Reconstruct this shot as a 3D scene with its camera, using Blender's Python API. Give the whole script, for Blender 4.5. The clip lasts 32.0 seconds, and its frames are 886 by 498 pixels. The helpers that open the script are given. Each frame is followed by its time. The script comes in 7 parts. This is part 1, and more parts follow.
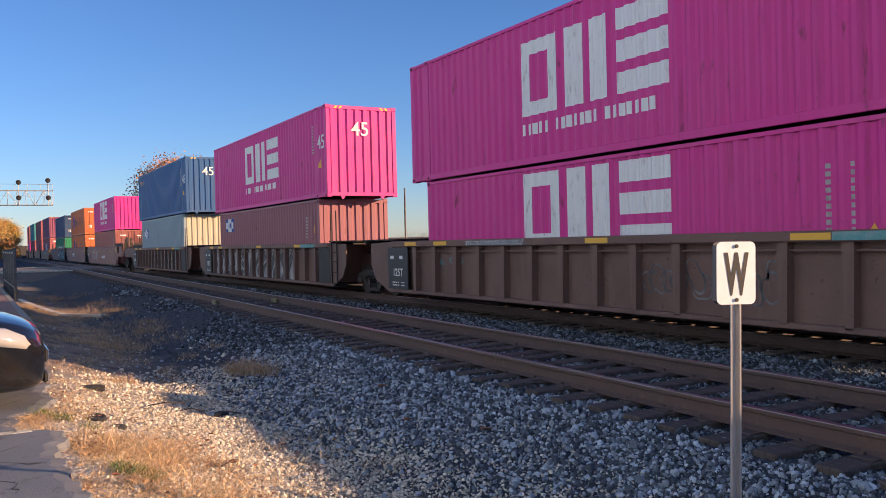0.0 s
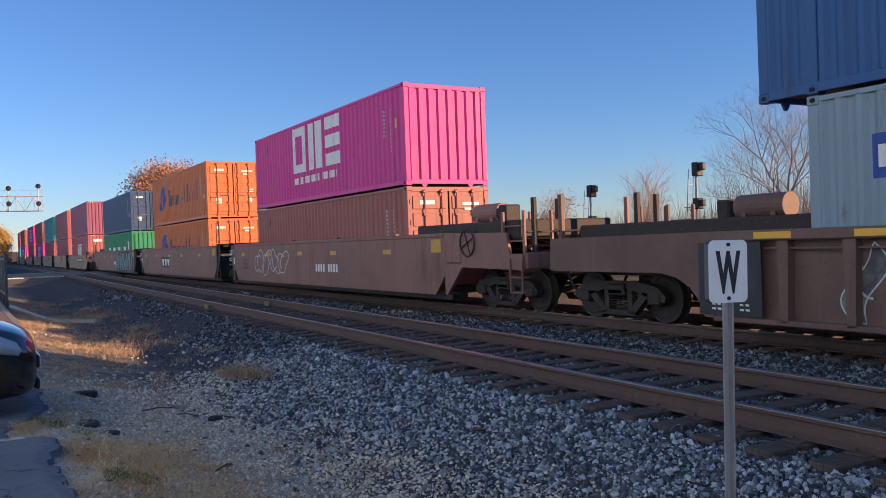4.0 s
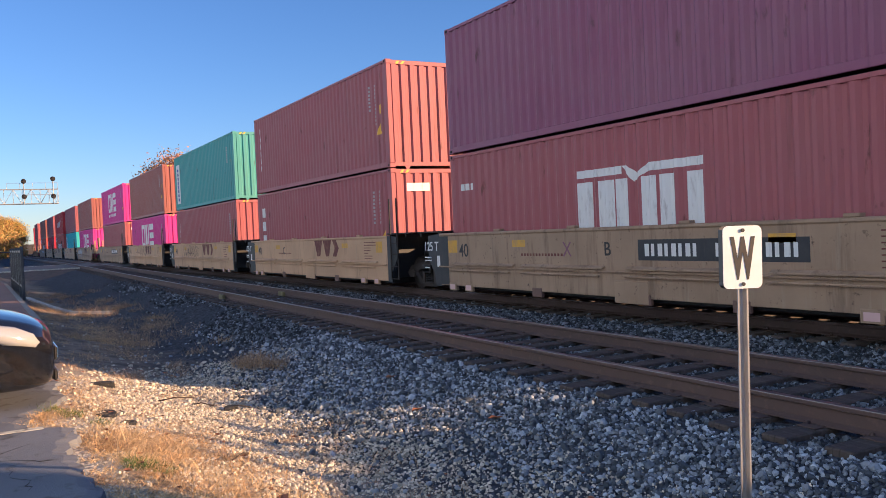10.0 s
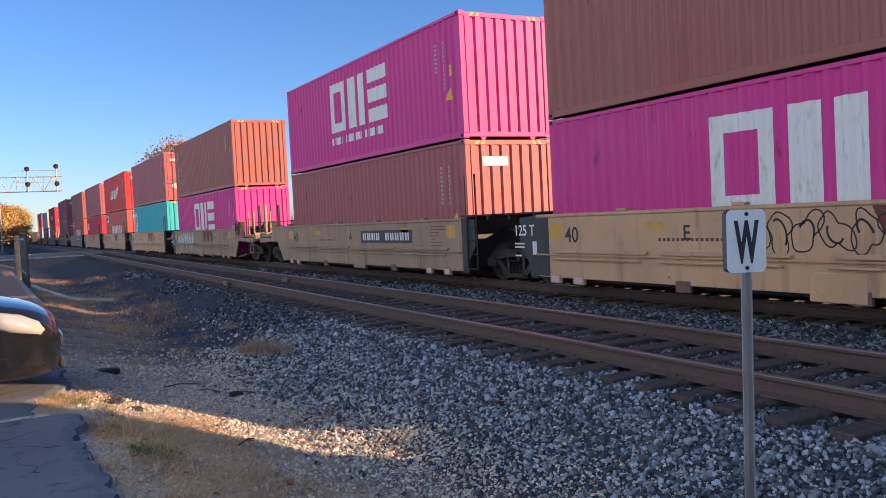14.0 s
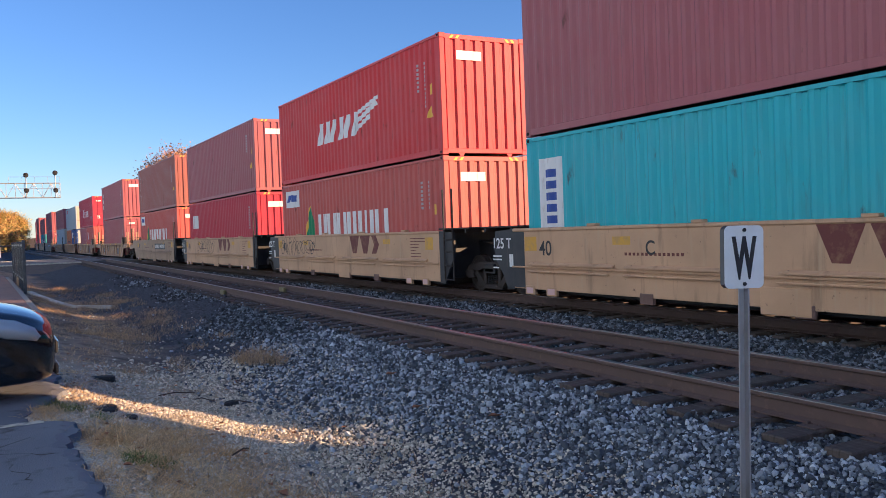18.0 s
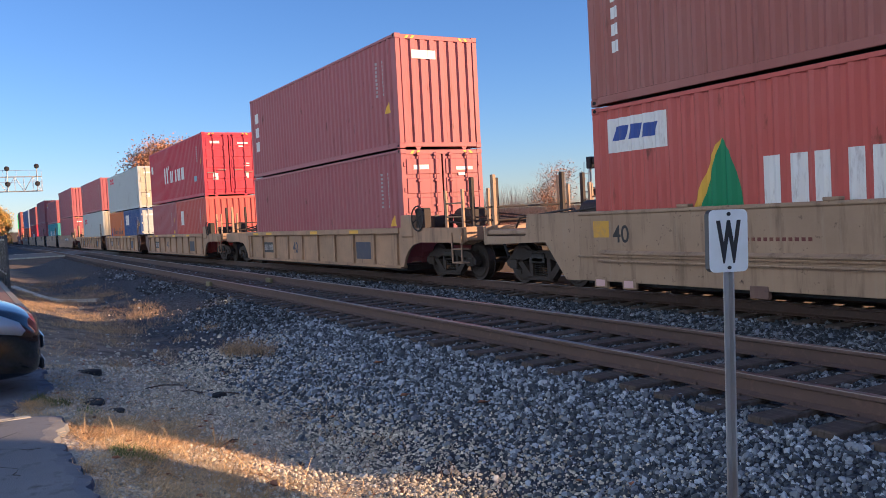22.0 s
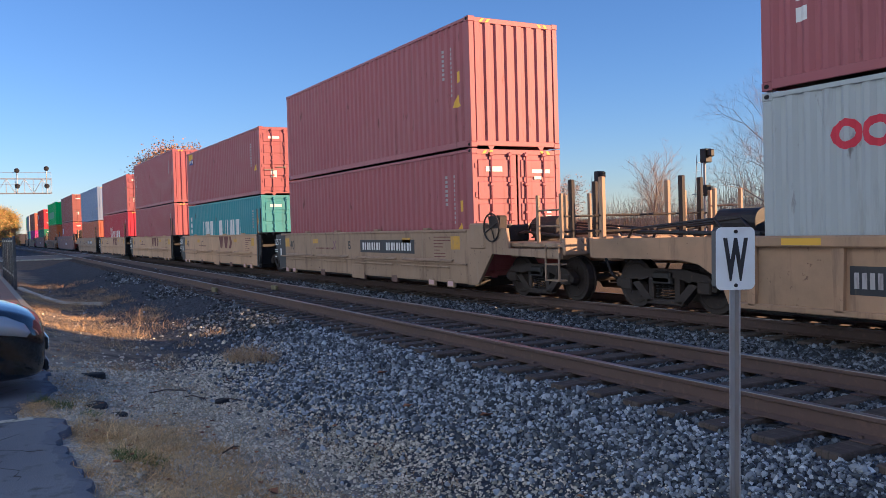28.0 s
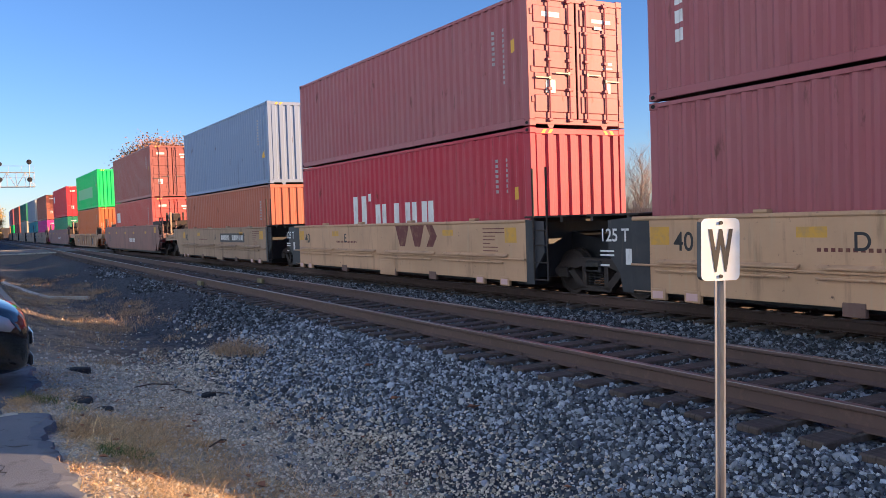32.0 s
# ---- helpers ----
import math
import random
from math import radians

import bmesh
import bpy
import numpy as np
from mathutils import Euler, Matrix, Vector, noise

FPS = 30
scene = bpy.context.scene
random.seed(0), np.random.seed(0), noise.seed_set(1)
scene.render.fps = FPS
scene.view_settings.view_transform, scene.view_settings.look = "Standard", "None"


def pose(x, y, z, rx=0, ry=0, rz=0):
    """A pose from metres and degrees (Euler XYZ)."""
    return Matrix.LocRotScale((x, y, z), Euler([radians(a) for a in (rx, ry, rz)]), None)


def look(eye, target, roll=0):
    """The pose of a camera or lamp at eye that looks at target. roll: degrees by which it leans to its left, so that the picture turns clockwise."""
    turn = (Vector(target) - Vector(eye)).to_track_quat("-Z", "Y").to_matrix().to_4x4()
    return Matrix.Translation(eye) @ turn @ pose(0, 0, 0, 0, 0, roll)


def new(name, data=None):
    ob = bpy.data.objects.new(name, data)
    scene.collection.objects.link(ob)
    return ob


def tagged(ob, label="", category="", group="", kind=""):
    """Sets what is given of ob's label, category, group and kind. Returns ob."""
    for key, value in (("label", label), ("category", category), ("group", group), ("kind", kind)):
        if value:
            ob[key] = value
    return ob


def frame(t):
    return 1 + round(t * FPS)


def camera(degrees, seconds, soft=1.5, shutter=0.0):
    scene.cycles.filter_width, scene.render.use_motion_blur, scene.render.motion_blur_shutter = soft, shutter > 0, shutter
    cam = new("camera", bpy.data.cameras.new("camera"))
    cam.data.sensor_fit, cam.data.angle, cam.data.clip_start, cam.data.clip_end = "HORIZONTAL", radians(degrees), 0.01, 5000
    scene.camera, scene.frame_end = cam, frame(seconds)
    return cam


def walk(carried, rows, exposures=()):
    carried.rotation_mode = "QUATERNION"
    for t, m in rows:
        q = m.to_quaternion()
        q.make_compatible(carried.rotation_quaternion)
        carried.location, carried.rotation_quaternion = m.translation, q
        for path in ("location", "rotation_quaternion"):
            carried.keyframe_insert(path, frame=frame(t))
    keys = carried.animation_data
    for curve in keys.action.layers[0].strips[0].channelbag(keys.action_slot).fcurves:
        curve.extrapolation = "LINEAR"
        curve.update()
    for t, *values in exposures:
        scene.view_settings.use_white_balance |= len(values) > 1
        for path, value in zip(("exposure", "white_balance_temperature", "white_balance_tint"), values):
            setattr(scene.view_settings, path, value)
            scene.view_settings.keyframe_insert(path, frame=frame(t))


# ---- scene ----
# ------------------------------------------------------------------ camera
GRADE = 0.00715            # the line climbs gently towards +x
TRACK_Y, NEAR_Y = 10.975, 6.418   # centre lines of the two tracks
NEAR_GRADE, NEAR_LIFT, NEAR_TURN = 0.0045, 0.014, -0.012   # the empty track's own slope, height and heading
BEND_X, BEND_R = -165.0, 600.0

cam = camera(55.49, 32.0, soft=0.8)
CAM = [
    (0.0, 60.65, -0.938, 1.23), (0.5, 60.573, -0.875, 1.321), (1.0, 60.449, -0.901, 1.559), (1.5, 60.327, -0.904, 1.63),
    (2.0, 60.208, -0.894, 1.711), (2.5, 60.102, -0.86, 1.724), (3.0, 60.028, -0.848, 1.775), (3.5, 60.032, -0.838, 1.817),
    (5.5, 60.697, -0.944, 2.062), (6.0, 60.793, -1.011, 2.196), (6.5, 60.807, -1.045, 2.209), (7.0, 60.791, -1.037, 2.241),
    (7.5, 60.783, -1.01, 2.291), (8.0, 60.776, -1.086, 2.282), (8.5, 60.812, -1.149, 2.281), (9.0, 60.869, -1.295, 2.377),
    (9.5, 60.919, -1.428, 2.319), (10.0, 60.996, -1.599, 2.416), (10.5, 61.007, -1.716, 2.412), (11.0, 60.984, -1.838, 2.494),
    (11.5, 60.937, -1.954, 2.515), (12.0, 60.93, -2.095, 2.664), (12.5, 60.967, -2.275, 2.713), (13.0, 61.073, -2.47, 2.825),
    (13.5, 61.141, -2.585, 2.826), (15.5, 61.47, -2.02, 1.937), (16.0, 61.529, -1.672, 1.599), (16.5, 61.614, -1.458, 1.462),
    (17.0, 61.589, -1.432, 1.517), (17.5, 61.404, -1.554, 1.706), (18.0, 61.108, -1.778, 1.933), (18.5, 60.805, -2.001, 2.077),
    (19.0, 60.614, -2.184, 2.218), (19.5, 60.504, -2.372, 2.453), (20.0, 60.415, -2.486, 2.596), (20.5, 60.319, -2.56, 2.708),
    (21.0, 60.239, -2.629, 2.762), (21.5, 60.184, -2.629, 2.756), (22.0, 60.135, -2.626, 2.738), (22.5, 60.128, -2.641, 2.722),
    (23.0, 60.082, -2.59, 2.546), (23.5, 60.106, -2.543, 2.456), (24.0, 60.137, -2.542, 2.357), (24.5, 60.234, -2.523, 2.202),
    (25.0, 60.38, -2.422, 1.933), (25.5, 60.459, -2.364, 1.77), (27.5, 60.604, -1.86, 1.43), (28.0, 60.604, -1.849, 1.465),
    (28.5, 60.611, -1.925, 1.59), (29.0, 60.524, -1.972, 1.577), (29.5, 60.414, -2.078, 1.6), (30.0, 60.265, -2.161, 1.544),
    (30.5, 60.17, -2.234, 1.487), (31.0, 60.042, -2.291, 1.542), (31.5, 59.898, -2.379, 1.619), (32.0, 59.682, -2.396, 1.679)]
walk(cam, [(t, pose(0, 0, 1.491, 90 + p, r, y)) for t, y, p, r in CAM], [(0.0, 1.48, 4800, 22), (6.0, 1.54, 4800, 22), (10.0, 1.64, 4800, 22), (20.0, 1.74, 4800, 22), (23.0, 1.64, 4800, 22), (25.0, 1.56, 4800, 22), (28.0, 1.64, 4800, 22), (32.0, 1.77, 4800, 22)])

# ------------------------------------------------------------------ light
SUN_AZ, SUN_EL = 46.7, 13.2          # degrees from +x towards +y, and above the horizon
sun_dir = Vector((math.cos(radians(SUN_AZ)) * math.cos(radians(SUN_EL)), math.sin(radians(SUN_AZ)) * math.cos(radians(SUN_EL)),
                  math.sin(radians(SUN_EL))))
lamp = bpy.data.lights.new("sun", "SUN")
lamp.energy, lamp.angle, lamp.color = 4.0, radians(0.55), (1.0, 0.545, 0.185)
new("sun", lamp).matrix_world = look(sun_dir * 100, (0, 0, 0))
world = bpy.data.worlds.new("sky")
scene.world = world
world.use_nodes = True
sky = world.node_tree.nodes.new("ShaderNodeTexSky")
sky.sky_type, sky.sun_disc = "NISHITA", False
sky.sun_elevation, sky.sun_rotation = radians(SUN_EL), radians(90 - SUN_AZ)
sky.air_density, sky.dust_density, sky.ozone_density = 1.0, 0.0, 2.5
back = world.node_tree.nodes["Background"]
back.inputs["Strength"].default_value = 0.041
world.node_tree.links.new(sky.outputs[0], back.inputs["Color"])

# ------------------------------------------------------------------ materials


def mat(name, base, rough=0.7, metal=0.0, spots=(), bump=0.0, bump_scale=40.0, stretch=(1, 1, 1), island=0.0, emit=None, spec=0.5):
    """A node material. spots: (scale, colour, from, to, stretch) noise layers over the base; island: spread of value from piece to piece."""
    m = bpy.data.materials.new(name)
    m.use_nodes = True
    nt = m.node_tree
    n, l = nt.nodes, nt.links
    b = n["Principled BSDF"]
    b.inputs["Roughness"].default_value, b.inputs["Metallic"].default_value = rough, metal
    b.inputs["Specular IOR Level"].default_value = spec
    co = n.new("ShaderNodeTexCoord")
    col = n.new("ShaderNodeRGB")
    col.outputs[0].default_value = (*base, 1)
    out = col.outputs[0]
    for scale, tint, lo, hi, st in spots:
        mp = n.new("ShaderNodeMapping")
        mp.inputs["Scale"].default_value = st
        l.new(co.outputs["Object"], mp.inputs[0])
        nz = n.new("ShaderNodeTexNoise")
        nz.inputs["Scale"].default_value, nz.inputs["Detail"].default_value, nz.inputs["Roughness"].default_value = scale, 6, 0.62
        l.new(mp.outputs[0], nz.inputs["Vector"])
        rp = n.new("ShaderNodeMapRange")
        rp.inputs[1].default_value, rp.inputs[2].default_value = lo, hi
        l.new(nz.outputs[0], rp.inputs[0])
        mx = n.new("ShaderNodeMix")
        mx.data_type = "RGBA"
        l.new(rp.outputs[0], mx.inputs[0])
        l.new(out, mx.inputs[6])
        mx.inputs[7].default_value = (*tint, 1)
        out = mx.outputs[2]
    if island:
        ge = n.new("ShaderNodeNewGeometry")
        rp = n.new("ShaderNodeMapRange")
        rp.inputs[3].default_value, rp.inputs[4].default_value = 1 - island, 1 + island
        l.new(ge.outputs["Random Per Island"], rp.inputs[0])
        hs = n.new("ShaderNodeHueSaturation")
        l.new(rp.outputs[0], hs.inputs["Value"])
        l.new(out, hs.inputs["Color"])
        out = hs.outputs[0]
    l.new(out, b.inputs["Base Color"])
    if bump:
        nz = n.new("ShaderNodeTexNoise")
        nz.inputs["Scale"].default_value, nz.inputs["Detail"].default_value = bump_scale, 5
        l.new(co.outputs["Object"], nz.inputs["Vector"])
        bp = n.new("ShaderNodeBump")
        bp.inputs["Strength"].default_value, bp.inputs["Distance"].default_value = bump, 0.02
        l.new(nz.outputs[0], bp.inputs["Height"])
        l.new(bp.outputs[0], b.inputs["Normal"])
    if emit:
        b.inputs["Emission Color"].default_value, b.inputs["Emission Strength"].default_value = (*emit[0], 1), emit[1]
    return m


def shade(c, k):
    return tuple(min(1, a * k) for a in c)


def lean(c, d, k):
    return tuple(a * (1 - k) + b * k for a, b in zip(c, d))


PAINTS = {}
DUST, RUST = (0.30, 0.27, 0.25), (0.12, 0.05, 0.03)


def paint(c, wear=0.5):
    """Weathered container or wagon paint: faded in large patches, streaked downwards, freckled with rust."""
    key = (c, wear)
    if key not in PAINTS:
        PAINTS[key] = mat("weathered_paint", c, 0.50, 0.0, (
            (0.5, lean(c, DUST, 0.14 * wear + 0.03), 0.40, 0.72, (1, 1, 1)),
            (1.3, lean(shade(c, 0.62), RUST, 0.2), 0.56, 0.80, (3.2, 3.2, 0.35)),
            (1.1, lean(c, DUST, 0.13), 0.58, 0.82, (4.5, 4.5, 0.25)),
            (2.6, lean(shade(c, 0.42), RUST, 0.4), 0.63, 0.72, (1.6, 1.6, 0.5)),
            (9.0, RUST, 0.74 - 0.05 * wear, 0.80 - 0.05 * wear, (1, 1, 0.6))), 0.12, 14.0, spec=0.30)
    return PAINTS[key]


MAGENTA, MAROON, BROWN, ORANGE = (0.56, 0.034, 0.27), (0.33, 0.099, 0.115), (0.30, 0.104, 0.088), (0.50, 0.140, 0.032)
NAVY, SLATE, GREEN, TEAL = (0.034, 0.100, 0.27), (0.040, 0.078, 0.175), (0.036, 0.225, 0.115), (0.085, 0.32, 0.32)
CYAN, RED, SALMON, CRIMSON = (0.060, 0.42, 0.50), (0.54, 0.032, 0.038), (0.46, 0.095, 0.080), (0.42, 0.028, 0.055)
WHITE, CREAM, BLUE, STEEL = (0.41, 0.45, 0.47), (0.46, 0.43, 0.33), (0.024, 0.068, 0.24), (0.20, 0.27, 0.43)
LIME, SEA, PALE, RUSSET = (0.04, 0.60, 0.12), (0.055, 0.27, 0.32), (0.24, 0.31, 0.37), (0.40, 0.125, 0.07)
PLUM = (0.24, 0.080, 0.150)
MULBERRY = (0.265, 0.105, 0.132)

ink_white = mat("white_lettering", (0.72, 0.72, 0.72), 0.6, 0, ((6.0, (0.45, 0.42, 0.42), 0.55, 0.75, (2, 2, 0.5)),))
ink_faded = mat("faded_lettering", (0.40, 0.38, 0.39), 0.6, 0, ((6.0, (0.22, 0.18, 0.18), 0.5, 0.7, (2, 2, 0.5)),))
ink_blue = mat("blue_lettering", (0.03, 0.07, 0.32), 0.6, 0, ((6.0, (0.10, 0.10, 0.25), 0.55, 0.75, (2, 2, 0.5)),))
ink_slate = mat("dark_slate_lettering", (0.05, 0.055, 0.09), 0.6, 0, ((6.0, (0.14, 0.1, 0.1), 0.55, 0.75, (2, 2, 0.5)),))
ink_black = mat("black_lettering", (0.022, 0.022, 0.026), 0.6, 0, ((6.0, (0.07, 0.06, 0.05), 0.5, 0.75, (1, 1, 1)),))
ink_green = mat("green_mark", (0.01, 0.20, 0.08), 0.6)
ink_red = mat("red_mark", (0.55, 0.02, 0.05), 0.6)
ink_oxblood = mat("oxblood_lettering", (0.13, 0.035, 0.03), 0.7, 0, ((5.0, (0.25, 0.14, 0.07), 0.5, 0.72, (1, 1, 1)),))
ink_violet = mat("purple_mark", (0.20, 0.09, 0.14), 0.7)
ink_yellow = mat("yellow_label", (0.72, 0.42, 0.03), 0.6)
ink_gold = mat("worn_yellow_panel", (0.60, 0.34, 0.04), 0.7, 0, ((7.0, (0.40, 0.26, 0.11), 0.45, 0.7, (1, 1, 1)),))
spray_white = mat("white_spray_paint", (0.55, 0.57, 0.60), 0.7, 0, ((5.0, (0.30, 0.32, 0.36), 0.45, 0.7, (1, 1, 1)),))
spray_black = mat("black_spray_paint", (0.02, 0.02, 0.022), 0.7)
spray_dusk = mat("dark_grey_spray", (0.075, 0.072, 0.08), 0.7, 0, ((3.0, (0.20, 0.20, 0.21), 0.45, 0.66, (1, 1, 1)),))
spray_grey = mat("grey_spray_paint", (0.24, 0.24, 0.26), 0.7, 0, ((3.0, (0.42, 0.43, 0.45), 0.42, 0.62, (1, 1, 1)),))
spray_teal = mat("teal_spray_paint", (0.10, 0.27, 0.28), 0.7, 0, ((5.0, (0.25, 0.33, 0.33), 0.45, 0.7, (1, 1, 1)),))
reflector = mat("red_white_reflector", (0.62, 0.42, 0.42), 0.35)

wagon_yellow = mat("grimy_wagon_yellow", (0.540, 0.342, 0.198), 0.62, 0, (
    (0.6, (0.420, 0.270, 0.156), 0.40, 0.7, (1, 1, 1)), (1.4, (0.204, 0.126, 0.072), 0.56, 0.8, (3, 3, 0.4)),
    (2.0, (0.480, 0.360, 0.228), 0.56, 0.8, (4, 4, 0.3)), (11.0, (0.120, 0.072, 0.048), 0.66, 0.74, (1, 1, 1))), 0.1, 20)
wagon_drab = mat("drab_wagon_tan", (0.36, 0.25, 0.165), 0.68, 0, (
    (0.6, (0.27, 0.185, 0.12), 0.40, 0.7, (1, 1, 1)), (1.4, (0.13, 0.085, 0.055), 0.52, 0.78, (3, 3, 0.4)),
    (2.0, (0.36, 0.28, 0.20), 0.56, 0.8, (4, 4, 0.3)), (11.0, (0.08, 0.05, 0.035), 0.62, 0.74, (1, 1, 1))), 0.12, 20)
wagon_tan = mat("grimy_wagon_tan", (0.432, 0.270, 0.162), 0.66, 0, (
    (0.7, (0.264, 0.180, 0.114), 0.40, 0.7, (1, 1, 1)), (1.5, (0.132, 0.084, 0.060), 0.54, 0.8, (3, 3, 0.4)),
    (10.0, (0.108, 0.060, 0.042), 0.64, 0.74, (1, 1, 1))), 0.12, 20)
wagon_brown = mat("grimy_wagon_brown", (0.252, 0.130, 0.106), 0.66, 0, (
    (0.6, (0.186, 0.102, 0.086), 0.40, 0.7, (1, 1, 1)), (1.5, (0.090, 0.054, 0.042), 0.54, 0.8, (3, 3, 0.4)),
    (2.0, (0.264, 0.180, 0.132), 0.58, 0.8, (4, 4, 0.3)), (10.0, (0.072, 0.042, 0.036), 0.64, 0.74, (1, 1, 1))), 0.12, 20)
wagon_dark = mat("sooty_wagon_brown", (0.165, 0.098, 0.080), 0.7, 0, (
    (0.8, (0.115, 0.070, 0.060), 0.40, 0.7, (1, 1, 1)), (1.5, (0.190, 0.130, 0.100), 0.58, 0.8, (3, 3, 0.4)),
    (10.0, (0.057, 0.034, 0.030), 0.62, 0.74, (1, 1, 1))), 0.12, 20)
soot = mat("sooty_black_steel", (0.012, 0.012, 0.014), 0.6, 0, ((3.0, (0.028, 0.025, 0.024), 0.42, 0.7, (1, 1, 1)),
                                                                 (14.0, (0.05, 0.036, 0.03), 0.62, 0.75, (1, 1, 1))), 0.15, 25)
end_black = mat("faded_black_end_panel", (0.020, 0.023, 0.032), 0.55, 0, ((2.0, (0.04, 0.04, 0.045), 0.42, 0.7, (1, 1, 1)),
                                                                            (2.0, (0.10, 0.08, 0.06), 0.60, 0.8, (3, 3, 0.4))), 0.1, 25)
cast_brown = mat("rusty_cast_steel", (0.032, 0.025, 0.023), 0.75, 0, ((4.0, (0.035, 0.026, 0.024), 0.4, 0.7, (1, 1, 1)),
                                                                     (12.0, (0.10, 0.06, 0.04), 0.58, 0.75, (1, 1, 1))), 0.2, 30)
bright_steel = mat("polished_steel", (0.42, 0.42, 0.44), 0.28, 1.0)
hole_shade = mat("painted_hole_shade", (0.008, 0.008, 0.008), 0.9)
rod_grey = mat("galvanised_rod", (0.20, 0.17, 0.15), 0.5, 0.4, ((9.0, (0.18, 0.10, 0.07), 0.55, 0.75, (1, 1, 1)),))

# ------------------------------------------------------------------ mesh helpers


class Shell:
    """Vertices and faces of one piece."""

    def __init__(self):
        self.v, self.f = [], []

    def add(self, v, f):
        k = len(self.v)
        self.v += v
        self.f += [tuple(a + k for a in q) for q in f]
        return self

    def box(self, x0, x1, y0, y1, z0, z1, b=0.0):
        if b <= 0:
            v = [(x, y, z) for x in (x0, x1) for y in (y0, y1) for z in (z0, z1)]
            return self.add(v, [(0, 1, 3, 2), (4, 6, 7, 5), (0, 4, 5, 1), (2, 3, 7, 6), (0, 2, 6, 4), (1, 5, 7, 3)])
        b = min(b, (x1 - x0) * 0.45, (y1 - y0) * 0.45, (z1 - z0) * 0.45)
        v, idx = [], {}
        for i in (0, 1):
            for j in (0, 1):
                for k in (0, 1):
                    c = ((x0, x1)[i], (y0, y1)[j], (z0, z1)[k])
                    s = (1 - 2 * i, 1 - 2 * j, 1 - 2 * k)
                    for a in range(3):
                        idx[i, j, k, a] = len(v)
                        v.append(tuple(c[q] + (0 if q == a else s[q] * b) for q in range(3)))
        f = []
        for a in range(3):
            p, q = (a + 1) % 3, (a + 2) % 3
            for side in (0, 1):
                def at(u, w, ax=a, sd=side):
                    t = [0, 0, 0]
                    t[ax], t[p], t[q] = sd, u, w
                    return (*t, ax)
                ring = [idx[at(0, 0)], idx[at(1, 0)], idx[at(1, 1)], idx[at(0, 1)]]
                f.append(tuple(ring if side else ring[::-1]))
            for u in (0, 1):
                for w in (0, 1):
                    t0, t1 = [0, 0, 0], [0, 0, 0]
                    t0[a], t1[a] = 0, 1
                    t0[p] = t1[p] = u
                    t0[q] = t1[q] = w
                    f.append((idx[(*t0, p)], idx[(*t1, p)], idx[(*t1, q)], idx[(*t0, q)]))
        for i in (0, 1):
            for j in (0, 1):
                for k in (0, 1):
                    f.append((idx[i, j, k, 0], idx[i, j, k, 1], idx[i, j, k, 2]))
        return self.add(v, f)

    def extrude(self, poly, a, b, axis="y"):
        """A polygon pushed from a to b along an axis; it lies in the plane of the other two axes, in their order."""
        def put(p, d):
            return {"x": (d, p[0], p[1]), "y": (p[0], d, p[1]), "z": (p[0], p[1], d)}[axis]
        n = len(poly)
        v = [put(p, a) for p in poly] + [put(p, b) for p in poly]
        f = [tuple(range(n)), tuple(range(2 * n - 1, n - 1, -1))] + [(i, i + n, (i + 1) % n + n, (i + 1) % n) for i in range(n)]
        return self.add(v, f)

    def cyl(self, p0, p1, r, n=10, r2=None):
        p0, p1 = Vector(p0), Vector(p1)
        d = (p1 - p0).normalized()
        u = d.orthogonal().normalized()
        w = d.cross(u)
        r2 = r if r2 is None else r2
        v = []
        for p, q in ((p0, r), (p1, r2)):
            v += [tuple(p + (u * math.cos(2 * math.pi * i / n) + w * math.sin(2 * math.pi * i / n)) * q) for i in range(n)]
        f = [(i, (i + 1) % n, (i + 1) % n + n, i + n) for i in range(n)] + [tuple(range(n))[::-1], tuple(range(n, 2 * n))]
        return self.add(v, f)

    def tube(self, pts, r, n=6):
        for a, b in zip(pts, pts[1:]):
            self.cyl(a, b, r, n)
        return self

    def ring(self, c, r, t, axis="y", n=20, k=6):
        """A torus round the point c."""
        v, f = [], []
        for i in range(n):
            a = 2 * math.pi * i / n
            for j in range(k):
                b = 2 * math.pi * j / k
                p, q, h = math.cos(a) * (r + t * math.cos(b)), math.sin(a) * (r + t * math.cos(b)), t * math.sin(b)
                v.append({"y": (c[0] + p, c[1] + h, c[2] + q), "x": (c[0] + h, c[1] + p, c[2] + q), "z": (c[0] + p, c[1] + q, c[2] + h)}[axis])
                f.append((i * k + j, ((i + 1) % n) * k + j, ((i + 1) % n) * k + (j + 1) % k, i * k + (j + 1) % k))
        return self.add(v, f)

    def mesh(self, name="piece", fix=True):
        me = bpy.data.meshes.new(name)
        me.from_pydata(self.v, [], self.f)
        if fix:
            bm = bmesh.new()
            bm.from_mesh(me)
            bmesh.ops.recalc_face_normals(bm, faces=bm.faces)
            bm.to_mesh(me)
            bm.free()
        me.materials.append(None)
        return me


CACHE = {}


def cached(key, build):
    if key not in CACHE:
        CACHE[key] = build()
    return CACHE[key]


def part(name, shape, material, parent, label="", at=None, smooth=False):
    """One mesh object under a thing or a part."""
    me = shape.mesh(name) if isinstance(shape, Shell) else shape
    if not me.materials:
        me.materials.append(None)
    ob = new(name, me)
    ob.parent = parent
    if at is not None:
        ob.matrix_basis = at
    ob.material_slots[0].link = "OBJECT"
    ob.material_slots[0].material = material
    if smooth:
        me.shade_smooth()
    if label:
        ob["label"] = label
    return ob


